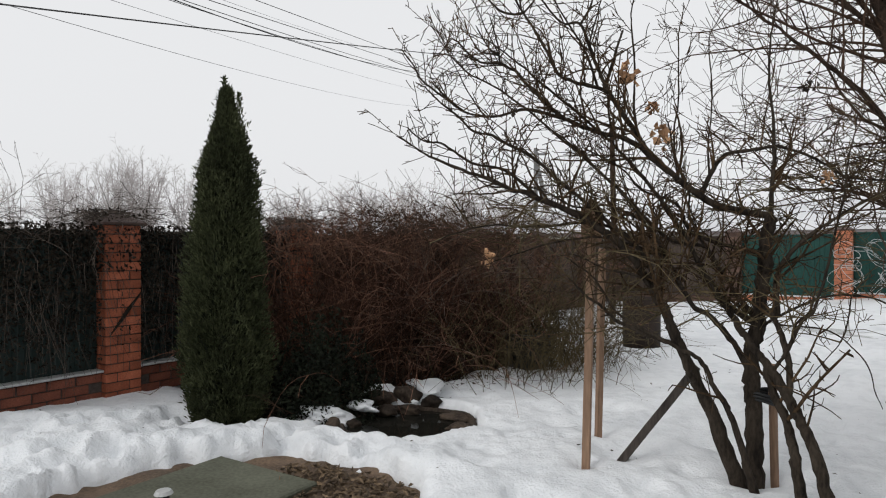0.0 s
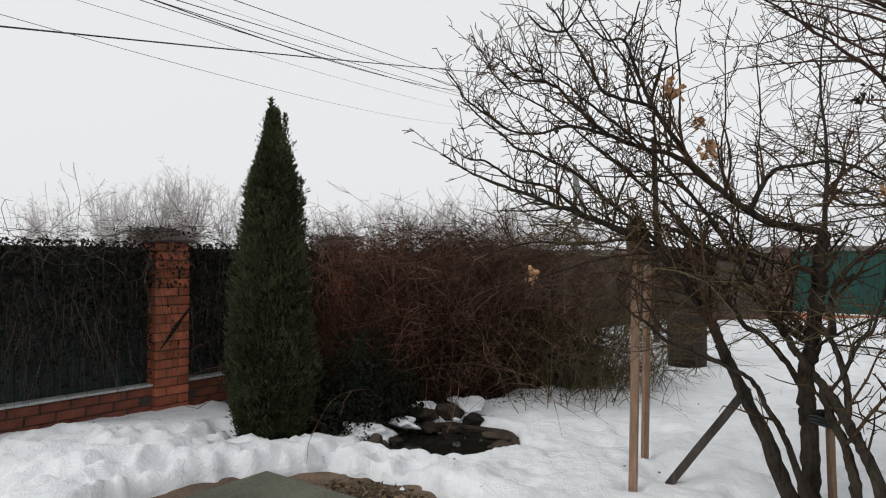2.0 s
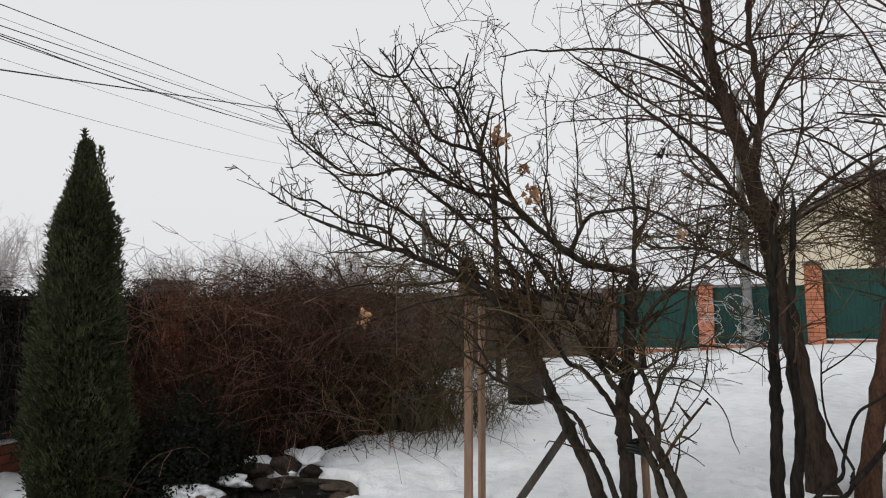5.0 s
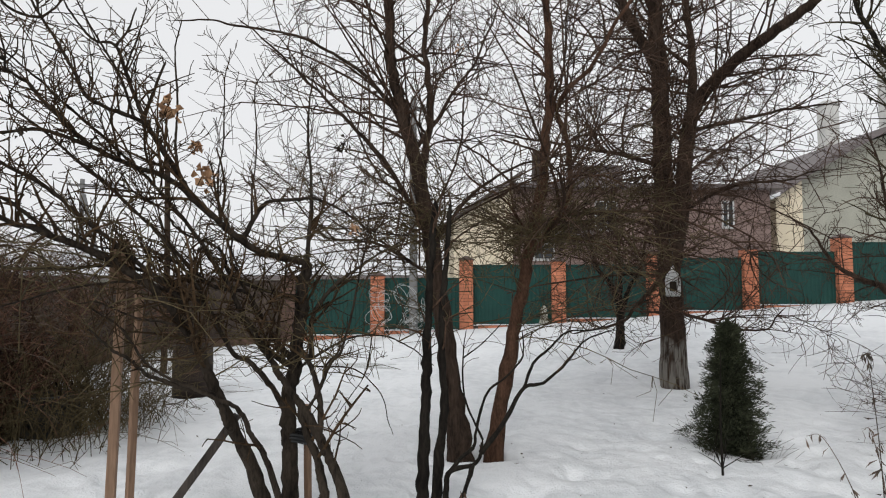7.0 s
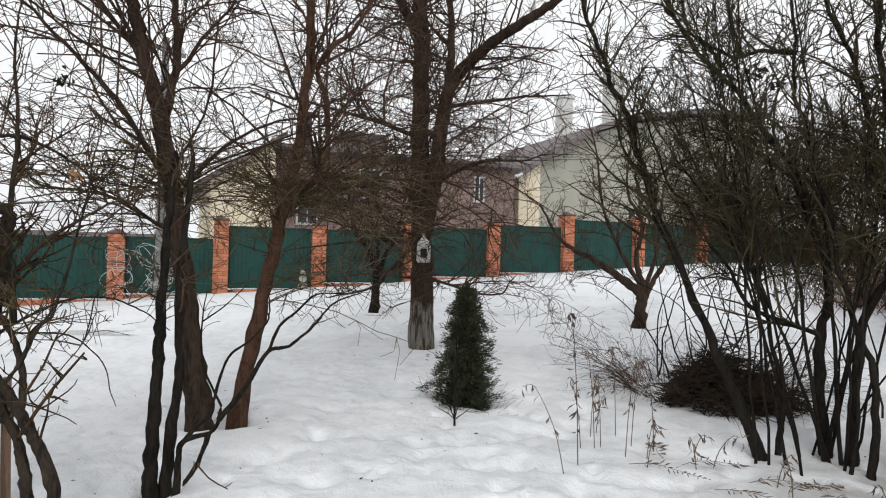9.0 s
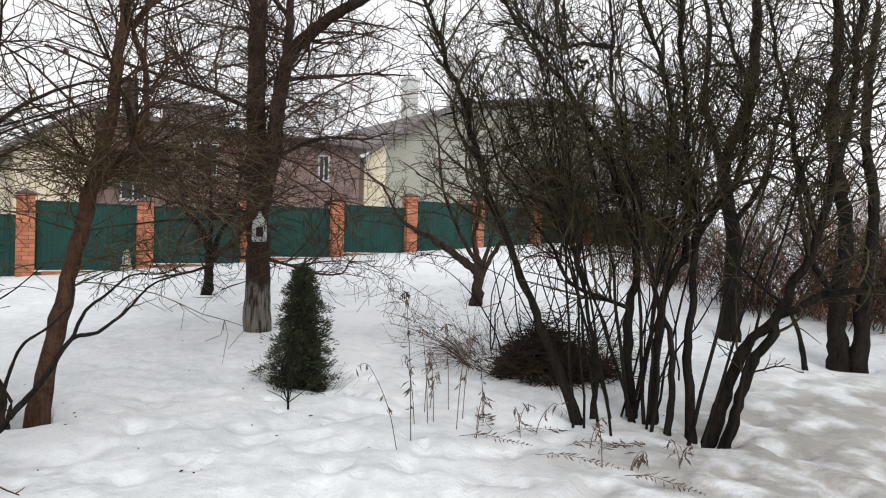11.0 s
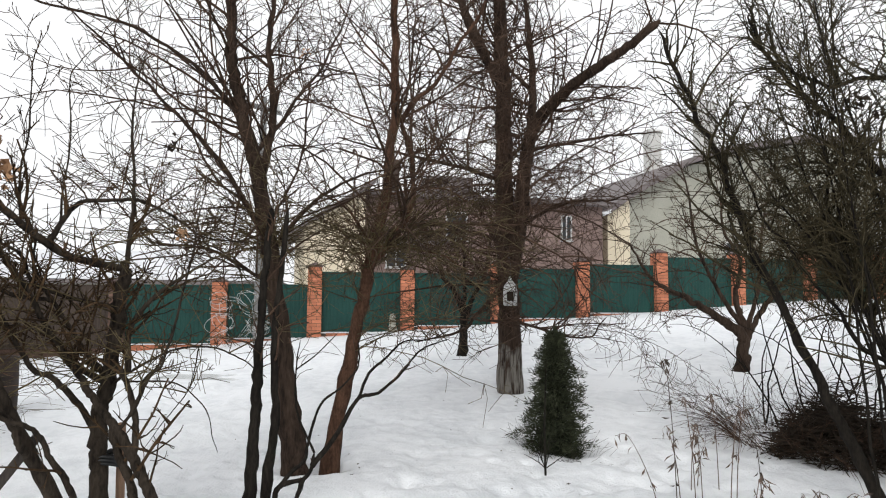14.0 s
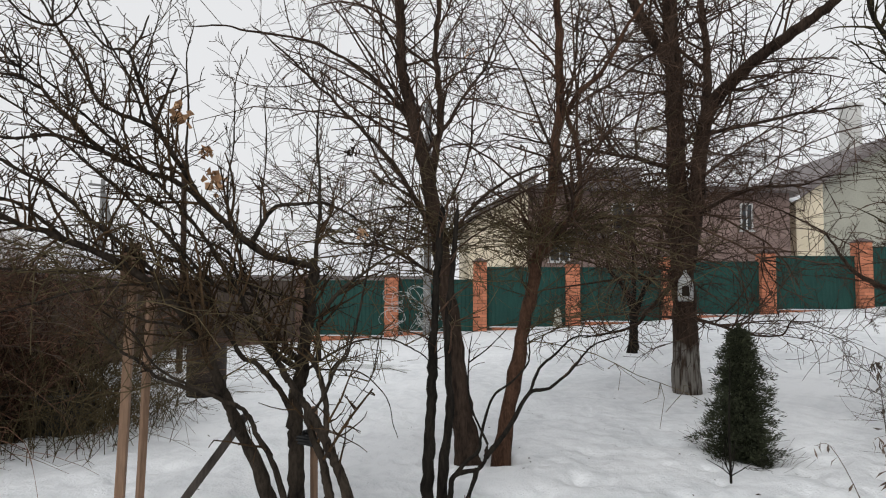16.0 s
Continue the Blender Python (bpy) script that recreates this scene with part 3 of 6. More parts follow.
def ground_z(x, y):
    """The height of the snow, from the sheet itself."""
    r, a = math.hypot(x, y), math.atan2(x, y)
    if a < turns[0]:
        a += 2 * math.pi
    i = min(max(int(np.searchsorted(rings, r)) - 1, 0), len(rings) - 2)
    j = min(max(int(np.searchsorted(turns, a)) - 1, 0), na - 2)
    f, g = (r - rings[i]) / (rings[i + 1] - rings[i]), min((a - turns[j]) / (turns[j + 1] - turns[j]), 1.0)
    low = ring_z[i, j] * (1 - g) + ring_z[i, j + 1] * g
    high = ring_z[i + 1, j] * (1 - g) + ring_z[i + 1, j + 1] * g
    return float(low + (high - low) * f)


gi, gj = np.meshgrid(np.arange(len(rings) - 1), np.arange(na), indexing="ij")
gf = np.stack([gi * na + gj, (gi + 1) * na + gj, (gi + 1) * na + (gj + 1) % na, gi * na + (gj + 1) % na], -1).reshape(-1, 4)[:, ::-1]
ground = new("ground", quick_mesh("ground", gv, gf))
ground.data.materials.append(SNOW)
tagged(ground, "old white snow field with dimples and footprints", "snow", kind="structure")

# bare wet soil under the snow, round the cover slab and the pond
sx, sy = np.meshgrid(np.linspace(-3.2, 1.1, 100), np.linspace(2.2, 6.6, 100), indexing="ij")
sz = -0.105 + 0.03 * ripples(sx, sy, 0.5, 21) + 0.012 * ripples(sx, sy, 0.12, 22)
si, sj = np.meshgrid(np.arange(99), np.arange(99), indexing="ij")
sf = np.stack([si * 100 + sj, (si + 1) * 100 + sj, (si + 1) * 100 + sj + 1, si * 100 + sj + 1], -1).reshape(-1, 4)
soil = new("bare_soil", quick_mesh("bare_soil", np.stack([sx, sy, sz], -1).reshape(-1, 3), sf))
soil.data.materials.append(SOIL)
tagged(soil, "bare wet brown soil between the snow banks", "soil", kind="structure")


# ---- fences ----
def brick_mesh(length, depth, height, material):
    bm = boxed(-length / 2, length / 2, -depth / 2, depth / 2, -height / 2, height / 2, bevel=0.006)
    me = bpy.data.meshes.new("brick")
    bm.to_mesh(me)
    bm.free()
    me.materials.append(material)
    return me


COURSE = 0.096
BRICK_LONG = brick_mesh(0.25, 0.12, COURSE - 0.010, BRICK)
BRICK_LOW = brick_mesh(0.25, 0.12, COURSE - 0.010, BRICK_SHADED)


def pinwheel(k):
    """Places of the four bricks of one course of a square pillar."""
    o, s = 0.13, 1 if k % 2 else -1
    return [((s * -0.065, -o), 0), ((o, s * -0.065), 90), ((s * 0.065, o), 0), ((-o, s * 0.065), 90)]


def cap_mesh(half=0.235):
    bm = bmesh.new()
    box(bm, -half, half, -half, half, 0, 0.03, 0.006)
    top = bmesh.ops.create_cone(bm, cap_ends=True, segments=4, radius1=half * 1.36, radius2=0.03, depth=0.10)["verts"]
    bmesh.ops.rotate(bm, verts=top, cent=(0, 0, 0), matrix=Matrix.Rotation(radians(45), 3, "Z"))
    bmesh.ops.translate(bm, verts=top, vec=(0, 0, 0.082))
    return bm


def near_pillar(x, y, z, courses, turn, label):
    """A pillar whose bricks are single pieces."""
    t = thing("brick_pillar", (x, y, z), label, "pillar", "pillars of the brick fence", turn=turn)
    part("core", boxed(-0.178, 0.178, -0.178, 0.178, 0, courses * COURSE), MORTAR, t)
    rng = random.Random(int(x * 100))
    for k in range(courses):
        for (bx, by), a in pinwheel(k):
            b = new("brick", BRICK_LONG)
            b.parent = t
            b.matrix_basis = pose(bx + rng.uniform(-0.002, 0.002), by + rng.uniform(-0.002, 0.002), (k + 0.5) * COURSE, 0, 0, a + rng.uniform(-0.5, 0.5))
    c = part("cap", cap_mesh(), CAP, t, "dark sheet metal cap")
    c.location.z = courses * COURSE
    return t


def joined_bricks(courses, material):
    bm = bmesh.new()
    for k in range(courses):
        for (bx, by), a in pinwheel(k):
            box(bm, -0.125, 0.125, -0.06, 0.06, -0.043, 0.043, 0, pose(bx, by, (k + 0.5) * COURSE, 0, 0, a))
    me = bpy.data.meshes.new("brickwork")
    bm.to_mesh(me)
    bm.free()
    me.materials.append(material)
    return me


BRICKWORK = {}


def far_pillar(x, y, z, height, turn, label, group, material=None):
    n = round(height / COURSE)
    material = material or BRICK_JOINED
    key = (n, material.name)
    if key not in BRICKWORK:
        BRICKWORK[key] = joined_bricks(n, material)
    t = thing("brick_pillar", (x, y, z), label, "pillar", group, turn=turn)
    part("core", boxed(-0.178, 0.178, -0.178, 0.178, 0, n * COURSE), MORTAR, t)
    tagged(part("brickwork", BRICKWORK[key], material, t), kind="stuff")
    c = part("cap", cap_mesh(0.215), CAP if n > 18 else material, t)
    c.location.z = n * COURSE
    return t


def ribbed(length, z0, z1, pitch=0.11, deep=0.009):
    """A profiled metal sheet along x, ribs upright."""
    n = int(length / pitch)
    prof = []
    for k in range(n):
        s = -length / 2 + k * length / n
        w = length / n
        prof += [(s, 0), (s + w * 0.30, 0), (s + w * 0.42, -deep), (s + w * 0.88, -deep)]
    prof.append((length / 2, 0))
    v, f = [], []
    for x, y in prof:
        v += [(x, y, z0), (x, y, z1)]
    for k in range(len(prof) - 1):
        f.append((2 * k, 2 * k + 2, 2 * k + 3, 2 * k + 1))
    m = len(v)
    v += [(x, y + 0.004, z) for x, y, z in v]
    f += [(a + m, d + m, c + m, b + m) for a, b, c, d in f]
    return quick_mesh("sheet", v, f, smooth=False)


def sheet_panel(a, b, z0, z1, material, label, group):
    """A fence field between two pillars: sheet, two rails and a plinth ledge."""
    a, b = np.array(a), np.array(b)
    mid, d = (a + b) / 2, b - a
    L = np.hypot(*d) - 0.36
    t = thing("fence_panel", (mid[0], mid[1], z0), label, "fence panel", group, turn=math.degrees(math.atan2(d[1], d[0])))
    part("sheet", ribbed(L, 0.0, z1 - z0), material, t)
    for z in (0.25, z1 - z0 - 0.25):
        part("rail", boxed(-L / 2, L / 2, 0.012, 0.05, z, z + 0.04), material, t)
    part("top_strip", boxed(-L / 2, L / 2, -0.03, 0.02, z1 - z0, z1 - z0 + 0.03, 0.004), material, t)
    return t


def plinth(a, b, z0, z1, label, group, pieces=False, material=None):
    """A low brick wall with a ledge, from a to b."""
    a, b = np.array(a), np.array(b)
    mid, d = (a + b) / 2, b - a
    L = np.hypot(*d) - 0.37
    t = thing("brick_plinth", (mid[0], mid[1], z0), label, "low wall", group, turn=math.degrees(math.atan2(d[1], d[0])))
    part("core", boxed(-L / 2, L / 2, -0.105, 0.105, 0, z1 - z0 - 0.02), MORTAR, t)
    n, c = round(L / 0.26), max(1, round((z1 - z0) / COURSE))
    joined = None if pieces else bmesh.new()
    for k in range(c):
        for i in range(n):
            x, z = -L / 2 + (i + 0.5 + (0.5 if k % 2 else 0)) * L / n, (k + 0.5) * (z1 - z0) / c
            if x > L / 2 - 0.05:
                continue
            if pieces:
                o = new("brick", BRICK_LOW)
                o.parent = t
                o.matrix_basis = pose(x, -0.06, z)
            else:
                box(joined, x - L / n / 2 + 0.005, x + L / n / 2 - 0.005, -0.12, 0.0, z - 0.043, z + 0.043)
    if joined:
        tagged(part("brickwork", joined, material or BRICK_JOINED, t), kind="stuff")
    part("ledge", boxed(-L / 2, L / 2, -0.15, 0.13, z1 - z0 + 0.004, z1 - z0 + 0.03, 0.006), BROWN_PANEL if material else PALE_METAL if pieces else ROOF_SNOW, t, "" if material else "pale drip ledge with a line of snow")
    return t


LEFT_AT, LEFT_WAY = np.array((-3.10, 7.10)), np.array((0.635, 0.772))
left_posts = [LEFT_AT + LEFT_WAY * 2.5 * k for k in range(-1, 7)]
LEFT_TURN = math.degrees(math.atan2(LEFT_WAY[1], LEFT_WAY[0]))
for k, p in enumerate(left_posts):
    if k in (0, 1, 2):
        near_pillar(p[0], p[1], -0.06, 19, LEFT_TURN, "red brick fence pillar overgrown with dry vines")
    else:
        far_pillar(p[0], p[1], -0.06, 1.82, LEFT_TURN, "weathered brown brick pillar behind the bare hedge", "pillars of the brick fence", BRICK_DULL)
for a, b in zip(left_posts, left_posts[1:]):
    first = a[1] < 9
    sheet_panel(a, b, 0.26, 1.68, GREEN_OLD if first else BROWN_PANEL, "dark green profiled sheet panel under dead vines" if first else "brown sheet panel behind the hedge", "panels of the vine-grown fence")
    plinth(a, b, -0.05, 0.24, "low red brick plinth with a pale ledge" if first else "low weathered brown plinth behind the hedge", "plinths of the brick fence", pieces=first, material=None if first else BRICK_DULL)

FAR = [(8.99, 16.5, 0.05, 1.92), (10.8, 14.76, 0.17, 1.96), (12.59, 13.05, 0.32, 2.32), (14.44, 11.28, 0.47, 2.32), (16.35, 9.47, 0.68, 2.50),
       (18.25, 7.65, 0.88, 2.66), (20.1, 5.89, 1.00, 2.92), (22.06, 4.06, 1.02, 2.92), (23.95, 2.27, 1.15, 2.98), (25.85, 0.47, 1.2, 3.0), (27.7, -1.3, 1.2, 3.05), (29.5, -3.0, 1.2, 3.05)]
FAR_TURN = -43.6
for x, y, z, top in FAR:
    far_pillar(x, y, z - 0.08, top - z + 0.08, FAR_TURN, "orange-red brick pillar of the far fence" if x > 9.5 else "dull brown brick pillar of the far fence", "pillars of the far fence", None if x > 9.5 else BRICK_DULL)
far_full = [(6.45, 18.98, 0.0, 1.9)] + FAR
for (ax, ay, az, at), (bx, by, bz, bt) in zip(far_full, far_full[1:]):
    lo, hi = (az + bz) / 2, min(at, bt)
    brown = bx < 9.5
    sheet_panel((ax, ay), (bx, by), lo + 0.17, hi - 0.12, BROWN_PANEL if brown else GREEN, "brown boarded panel of the far fence" if brown else "green profiled metal panel of the far fence", "panels of the far fence")
    plinth((ax, ay), (bx, by), lo - 0.2, lo + 0.15, "low brick plinth of the far fence", "plinths of the far fence", material=BRICK_DULL if brown else None)


# ---- houses behind the far fence (along the fence, away from it, up) ----
FENCE_TURN = -39.2


def boards(x0, x1, y, z0, z1, step=0.19):
    """Overlapping clapboards on a wall that faces -y."""
    bm = bmesh.new()
    z = z0
    while z < z1 - 0.02:
        h = min(step, z1 - z)
        v = [bm.verts.new(c) for c in ((x0, y - 0.030, z), (x1, y - 0.030, z), (x1, y - 0.006, z + h), (x0, y - 0.006, z + h), (x0, y, z), (x1, y, z))]
        bm.faces.new(v[:4])
        bm.faces.new((v[4], v[5], v[1], v[0]))
        z += h
    return bm


def prism(bm, pts, y0, y1):
    """A solid with the outline pts (x, z), from y0 to y1."""
    a = [bm.verts.new((x, y0, z)) for x, z in pts]
    b = [bm.verts.new((x, y1, z)) for x, z in pts]
    bm.faces.new(a)
    bm.faces.new(b[::-1])
    for i in range(len(pts)):
        j = (i + 1) % len(pts)
        bm.faces.new((a[j], a[i], b[i], b[j]))
    return bm


def window(house, x, z, w, h, y, bars=1):
    """A window set in front of a wall that faces -y."""
    o = new("window")
    o.parent = house
    o.location = (x, y, z)
    bm = bmesh.new()
    for a in ((-w / 2, w / 2, -h / 2, -h / 2 + 0.07), (-w / 2, w / 2, h / 2 - 0.07, h / 2), (-w / 2, -w / 2 + 0.07, -h / 2, h / 2), (w / 2 - 0.07, w / 2, -h / 2, h / 2)):
        box(bm, a[0], a[1], -0.05, 0.03, a[2], a[3])
    for k in range(bars):
        c = -w / 2 + w * (k + 1) / (bars + 1)
        box(bm, c - 0.03, c + 0.03, -0.04, 0.02, -h / 2, h / 2)
    part("window_frame", bm, WHITE, o)
    part("pane", boxed(-w / 2 + 0.05, w / 2 - 0.05, -0.012, 0.0, -h / 2 + 0.05, h / 2 - 0.05), PANE, o)
    part("window_sill", boxed(-w / 2 - 0.06, w / 2 + 0.06, -0.12, 0.03, -h / 2 - 0.04, -h / 2), WHITE, o)


house = thing("house", (0, 0, 0), "brown clapboard house with a beige gable end and dark roof", "house", turn=FENCE_TURN)
part("wall", boxed(4.6, 17.2, 30.0, 40.0, -0.5, 6.3), SIDING, house)
part("cladding", boards(4.6, 17.2, 30.0, 0.6, 6.3), SIDING, house, "brown overlapping clapboards")
bm = prism(bmesh.new(), [(1.9, -0.5), (4.6, -0.5), (4.6, 6.4), (1.9, 4.6)], 29.2, 38.0)
part("gable_wall", bm, BEIGE, house, "beige rendered wing")
bm = prism(bmesh.new(), [(1.2, 4.15), (5.0, 6.70), (5.0, 6.92), (1.2, 4.35)], 28.6, 38.6)
part("wing_roof", bm, ROOF, house, "dark lean-to roof of the wing")
bm = bmesh.new()
prism(bm, [(4.2, 6.28), (17.7, 6.28), (17.7, 6.46), (4.2, 6.46)], 29.3, 40.6)
part("eaves_board", bm, ROOF, house, "dark projecting eaves")
bm = bmesh.new()
hip = [bm.verts.new(c) for c in ((4.4, 29.5, 6.46), (17.5, 29.5, 6.46), (17.5, 40.5, 6.46), (4.4, 40.5, 6.46), (8.6, 34.6, 7.3), (13.2, 34.6, 7.3))]
for q in ((0, 1, 5, 4), (1, 2, 5), (2, 3, 4, 5), (3, 0, 4)):
    bm.faces.new([hip[i] for i in q])
part("roof", bm, ROOF, house, "dark hipped metal roof")
part("dormer", boxed(8.6, 11.2, 33.4, 35.4, 6.7, 8.1, 0.03), ROOF, house, "grey roof housing")
part("chimney", boxed(6.2, 6.8, 32.2, 32.8, 6.6, 8.6, 0.03), BROWN_PANEL, house)
for x, z, w, h in ((9.2, 5.0, 1.1, 1.4), (15.1, 5.1, 0.6, 1.3), (6.2, 3.3, 1.0, 0.8)):
    window(house, x, z, w, h, 29.95)
bm = prism(bmesh.new(), [(5.2, 4.0), (8.4, 4.0), (8.4, 4.2), (5.2, 4.2)], 28.6, 30.0)
part("porch_roof", bm, ROOF, house, "dark porch roof")

house2 = thing("house", (0, 0, 0), "pale house with beige front and steep dark roof", "house", turn=FENCE_TURN)
GABLE = [(18.3, 6.15), (20.0, 7.25), (21.6, 8.15), (23.6, 9.25), (26.2, 10.15), (31.6, 11.2), (38.0, 11.6)]
part("wall", prism(bmesh.new(), [(19.9, -0.5), (38.0, -0.5)] + [(x, z - 0.12) for x, z in GABLE[:0:-1]], 32.0, 42.0), PALE_WALL, house2)
part("front_bay", prism(bmesh.new(), [(18.5, -0.5), (19.9, -0.5), (19.9, 7.05), (18.5, 6.1)], 31.7, 36.0), BEIGE, house2, "beige rendered bay")
part("roof", prism(bmesh.new(), [(x, z) for x, z in GABLE] + [(x - 0.1, z + 0.30) for x, z in GABLE[::-1]], 31.2, 42.8), ROOF, house2, "dark roof rising in one long slope")
part("eaves_board", prism(bmesh.new(), [(17.9, 5.98), (18.4, 6.2), (18.4, 6.38), (17.9, 6.12)], 31.1, 42.8), ROOF_SNOW, house2, "eaves edge with a line of snow")
chim = part("chimney", boxed(23.9, 24.75, 35.6, 36.4, 8.9, 12.2, 0.03), CHIMNEY, house2, "pale rendered chimney")
part("chimney_top", boxed(23.8, 24.85, 35.5, 36.5, 12.2, 12.4, 0.03), CHIMNEY, chim)
part("chimney", boxed(27.7, 29.0, 35.6, 36.4, 9.4, 14.6, 0.03), CHIMNEY, house2, "broad pale chimney")
for x, z, w, h in ((27.0, 4.2, 1.2, 1.4),):
    window(house2, x, z, w, h, 31.95)

shed = thing("outbuilding", (0, 0, 0), "long low outbuilding with a snow-covered roof", "outbuilding", turn=FENCE_TURN)
part("wall", boxed(-16.0, 0.6, 27.0, 33.0, -0.5, 2.0), PALE_WALL, shed)
part("roof", prism(bmesh.new(), [(-16.6, 1.95), (1.2, 1.95), (0.9, 2.1), (-16.3, 2.1)], 26.2, 33.8), ROOF, shed)
bm = bmesh.new()
sv = [bm.verts.new(c) for c in ((-16.4, 26.3, 2.12), (1.0, 26.3, 2.12), (1.0, 33.7, 2.12), (-16.4, 33.7, 2.12), (-15.6, 30.0, 3.35), (0.2, 30.0, 3.45))]
for q in ((0, 1, 5, 4), (1, 2, 5), (2, 3, 4, 5), (3, 0, 4)):
    bm.faces.new([sv[i] for i in q])
part("roof_snow", bm, ROOF_SNOW, shed, "thick grey-white snow on the roof")


# ---- poles and overhead lines ----
def pole(name, x, y, z, h, r, label):
    t = thing(name, (x, y, z), label, "utility pole")
    T = Tubes()
    T.add([(0, 0, -0.3), (0, 0, h * 0.5), (0, 0, h)], (r, r * 0.85, r * 0.7), 8)
    part("post", T.mesh("post"), POLE, t)
    part("crossarm", boxed(-0.6, 0.6, -0.04, 0.04, h - 0.35, h - 0.25), POLE, t)
    for x0 in (-0.5, 0, 0.5):
        part("insulator", boxed(x0 - 0.03, x0 + 0.03, -0.03, 0.03, h - 0.25, h - 0.1, 0.01), PALE_METAL, t)
    return t


wood_pole = thing("wooden_pole", (4.15, 12.25, ground_z(4.15, 12.25)), "tall weathered brown wooden pole", "pole")
T = Tubes()
T.add([(0, 0, -0.2), (0.02, 0, 2.0), (-0.02, 0, 3.95)], (0.062, 0.058, 0.05), 8)
part("post", T.mesh("post"), BARK_OLD, wood_pole)
pole("utility_pole", 11.25, 13.75, 0.2, 6.7, 0.12, "grey concrete utility pole behind the garden trees")
ap = pole("utility_pole", 7.3, 32.8, 0.0, 6.6, 0.14, "grey concrete utility pole with a slanting brace")
T = Tubes()
T.add([(1.4, -0.3, -0.3), (0.05, 0, 5.9)], (0.13, 0.11), 8)
part("brace", T.mesh("brace"), POLE, ap)


def wire(a, b, sag, r, material, label):
    a, b = np.array(a), np.array(b)
    s = np.linspace(0, 1, 25)[:, None]
    pts = a + (b - a) * s
    pts[:, 2] -= (4 * sag * s * (1 - s))[:, 0]
    T = Tubes()
    T.add(pts, np.full(25, r), 5)
    o = new("overhead_cable", T.mesh("overhead_cable"))
    o.data.materials.append(material)
    return tagged(o, label, "cable", "cables overhead")


wire((-6.56, 6.59, 4.15), (6.58, 30.07, 10.24), 0.08, 0.0125, CABLE, "thick black overhead cable, slightly sagging")
for a, b, sag, r in (((-4.56, 4.71, 4.37), (1.64, 23.93, 7.97), 0.38, 0.0085), ((-4.74, 4.65, 4.29), (2.79, 23.96, 7.51), 0.16, 0.006), ((-4.63, 4.45, 4.15), (2.86, 25.23, 7.74), 0.16, 0.0055),
                     ((-4.21, 5.21, 4.27), (2.76, 24.95, 7.89), 0.0, 0.0065), ((-4.29, 5.4, 4.61), (2.78, 24.86, 8.07), 0.0, 0.0065)):
    wire(a, b, sag, r, CABLE, "thin black overhead cable, slightly sagging")
for a, b, sag in (((-5.13, 4.75, 3.88), (2.67, 33.87, 8.90), 0.42), ((-5.64, 5.45, 4.52), (2.19, 33.52, 9.47), 0.16), ((-4.46, 4.93, 4.44), (-0.99, 30.66, 10.85), 0.1)):
    wire(a, b, sag, 0.0042, WIRE, "thin grey overhead wire")


# ---- bare garden trees: main limbs by their course, start and end radius ----
APPLE = dict(per=(20, 15, 7), levels=3, long=(0.16, 0.80), bend=0.11, up=0.07, lift=0.55, ahead=0.62, spur=0.46, thin=0.0026, stout=1.15, low=1.05, wiggle=0.007, slim=0.024, arch=(120, 1.1, 2.0, 1.0), lichen=True)
WILLOWY = dict(stout=0.70, per=(7.4, 5.2, 5.0), levels=3, long=(0.5, 2.0), bend=0.10, up=0.02, lift=0.25, ahead=0.7, spur=0.12, thin=0.0024, arch=(115, 1.2, 2.3, 1.9), lichen=True, wiggle=0.012)
CHERRY = dict(stout=0.8, per=(10.0, 5.5, 6), levels=3, long=(0.6, 2.3), bend=0.10, up=0.01, lift=0.15, ahead=0.6, spur=0.12, thin=0.0030, arch=(215, 1.4, 3.2, 2.3), lime=True, wiggle=0.010)
DARK = dict(stout=0.7, per=(4.5, 5, 5), levels=3, long=(0.6, 2.0), bend=0.12, up=0.02, lift=0.2, ahead=0.7, spur=0.12, thin=0.0032)
SPARSE = dict(per=(5, 6, 6), levels=2, long=(0.08, 0.45), bend=0.14, up=0.04, lift=0.4, ahead=0.9, spur=0.35, thin=0.0022)
SMALL = dict(stout=0.7, per=(12, 9, 6), levels=3, long=(0.4, 1.3), bend=0.14, up=0.02, lift=0.25, ahead=0.8, spur=0.15, thin=0.0030)
SHRUB = dict(stout=0.95, per=(15, 9.5, 6.5), levels=3, long=(0.2, 1.15), bend=0.14, up=0.05, lift=0.40, ahead=0.85, spur=0.30, thin=0.0029, wiggle=0.018)

limbs = Limbs()
limbs.add(0.058, 0.042, (2.25, 4.11, 0.06), (2.26, 4.13, 0.39), (2.25, 4.16, 0.69), (2.29, 4.17, 0.95), (2.34, 4.17, 1.29), (2.37, 4.18, 1.56), (2.41, 4.18, 1.75))
limbs.add(0.048, 0.004, (2.19, 4.10, 0.04), (1.93, 4.10, 0.46), (1.71, 4.11, 0.93), (1.61, 4.11, 1.15), (1.33, 4.11, 1.56), (0.81, 4.11, 1.84), (0.56, 4.11, 1.93), (0.15, 4.12, 2.09), (-0.13, 4.12, 2.24))
limbs.add(0.0378, 0.02, (2.38, 3.48, 0.01), (2.33, 3.62, 0.32), (2.28, 3.75, 0.56), (2.23, 3.88, 0.74), (2.20, 4.00, 0.86), (2.15, 4.12, 1.00), (2.05, 4.27, 1.21))
limbs.add(0.0336, 0.024, (2.27, 3.62, -0.01), (2.27, 3.71, 0.26), (2.26, 3.80, 0.48), (2.21, 3.93, 0.78))
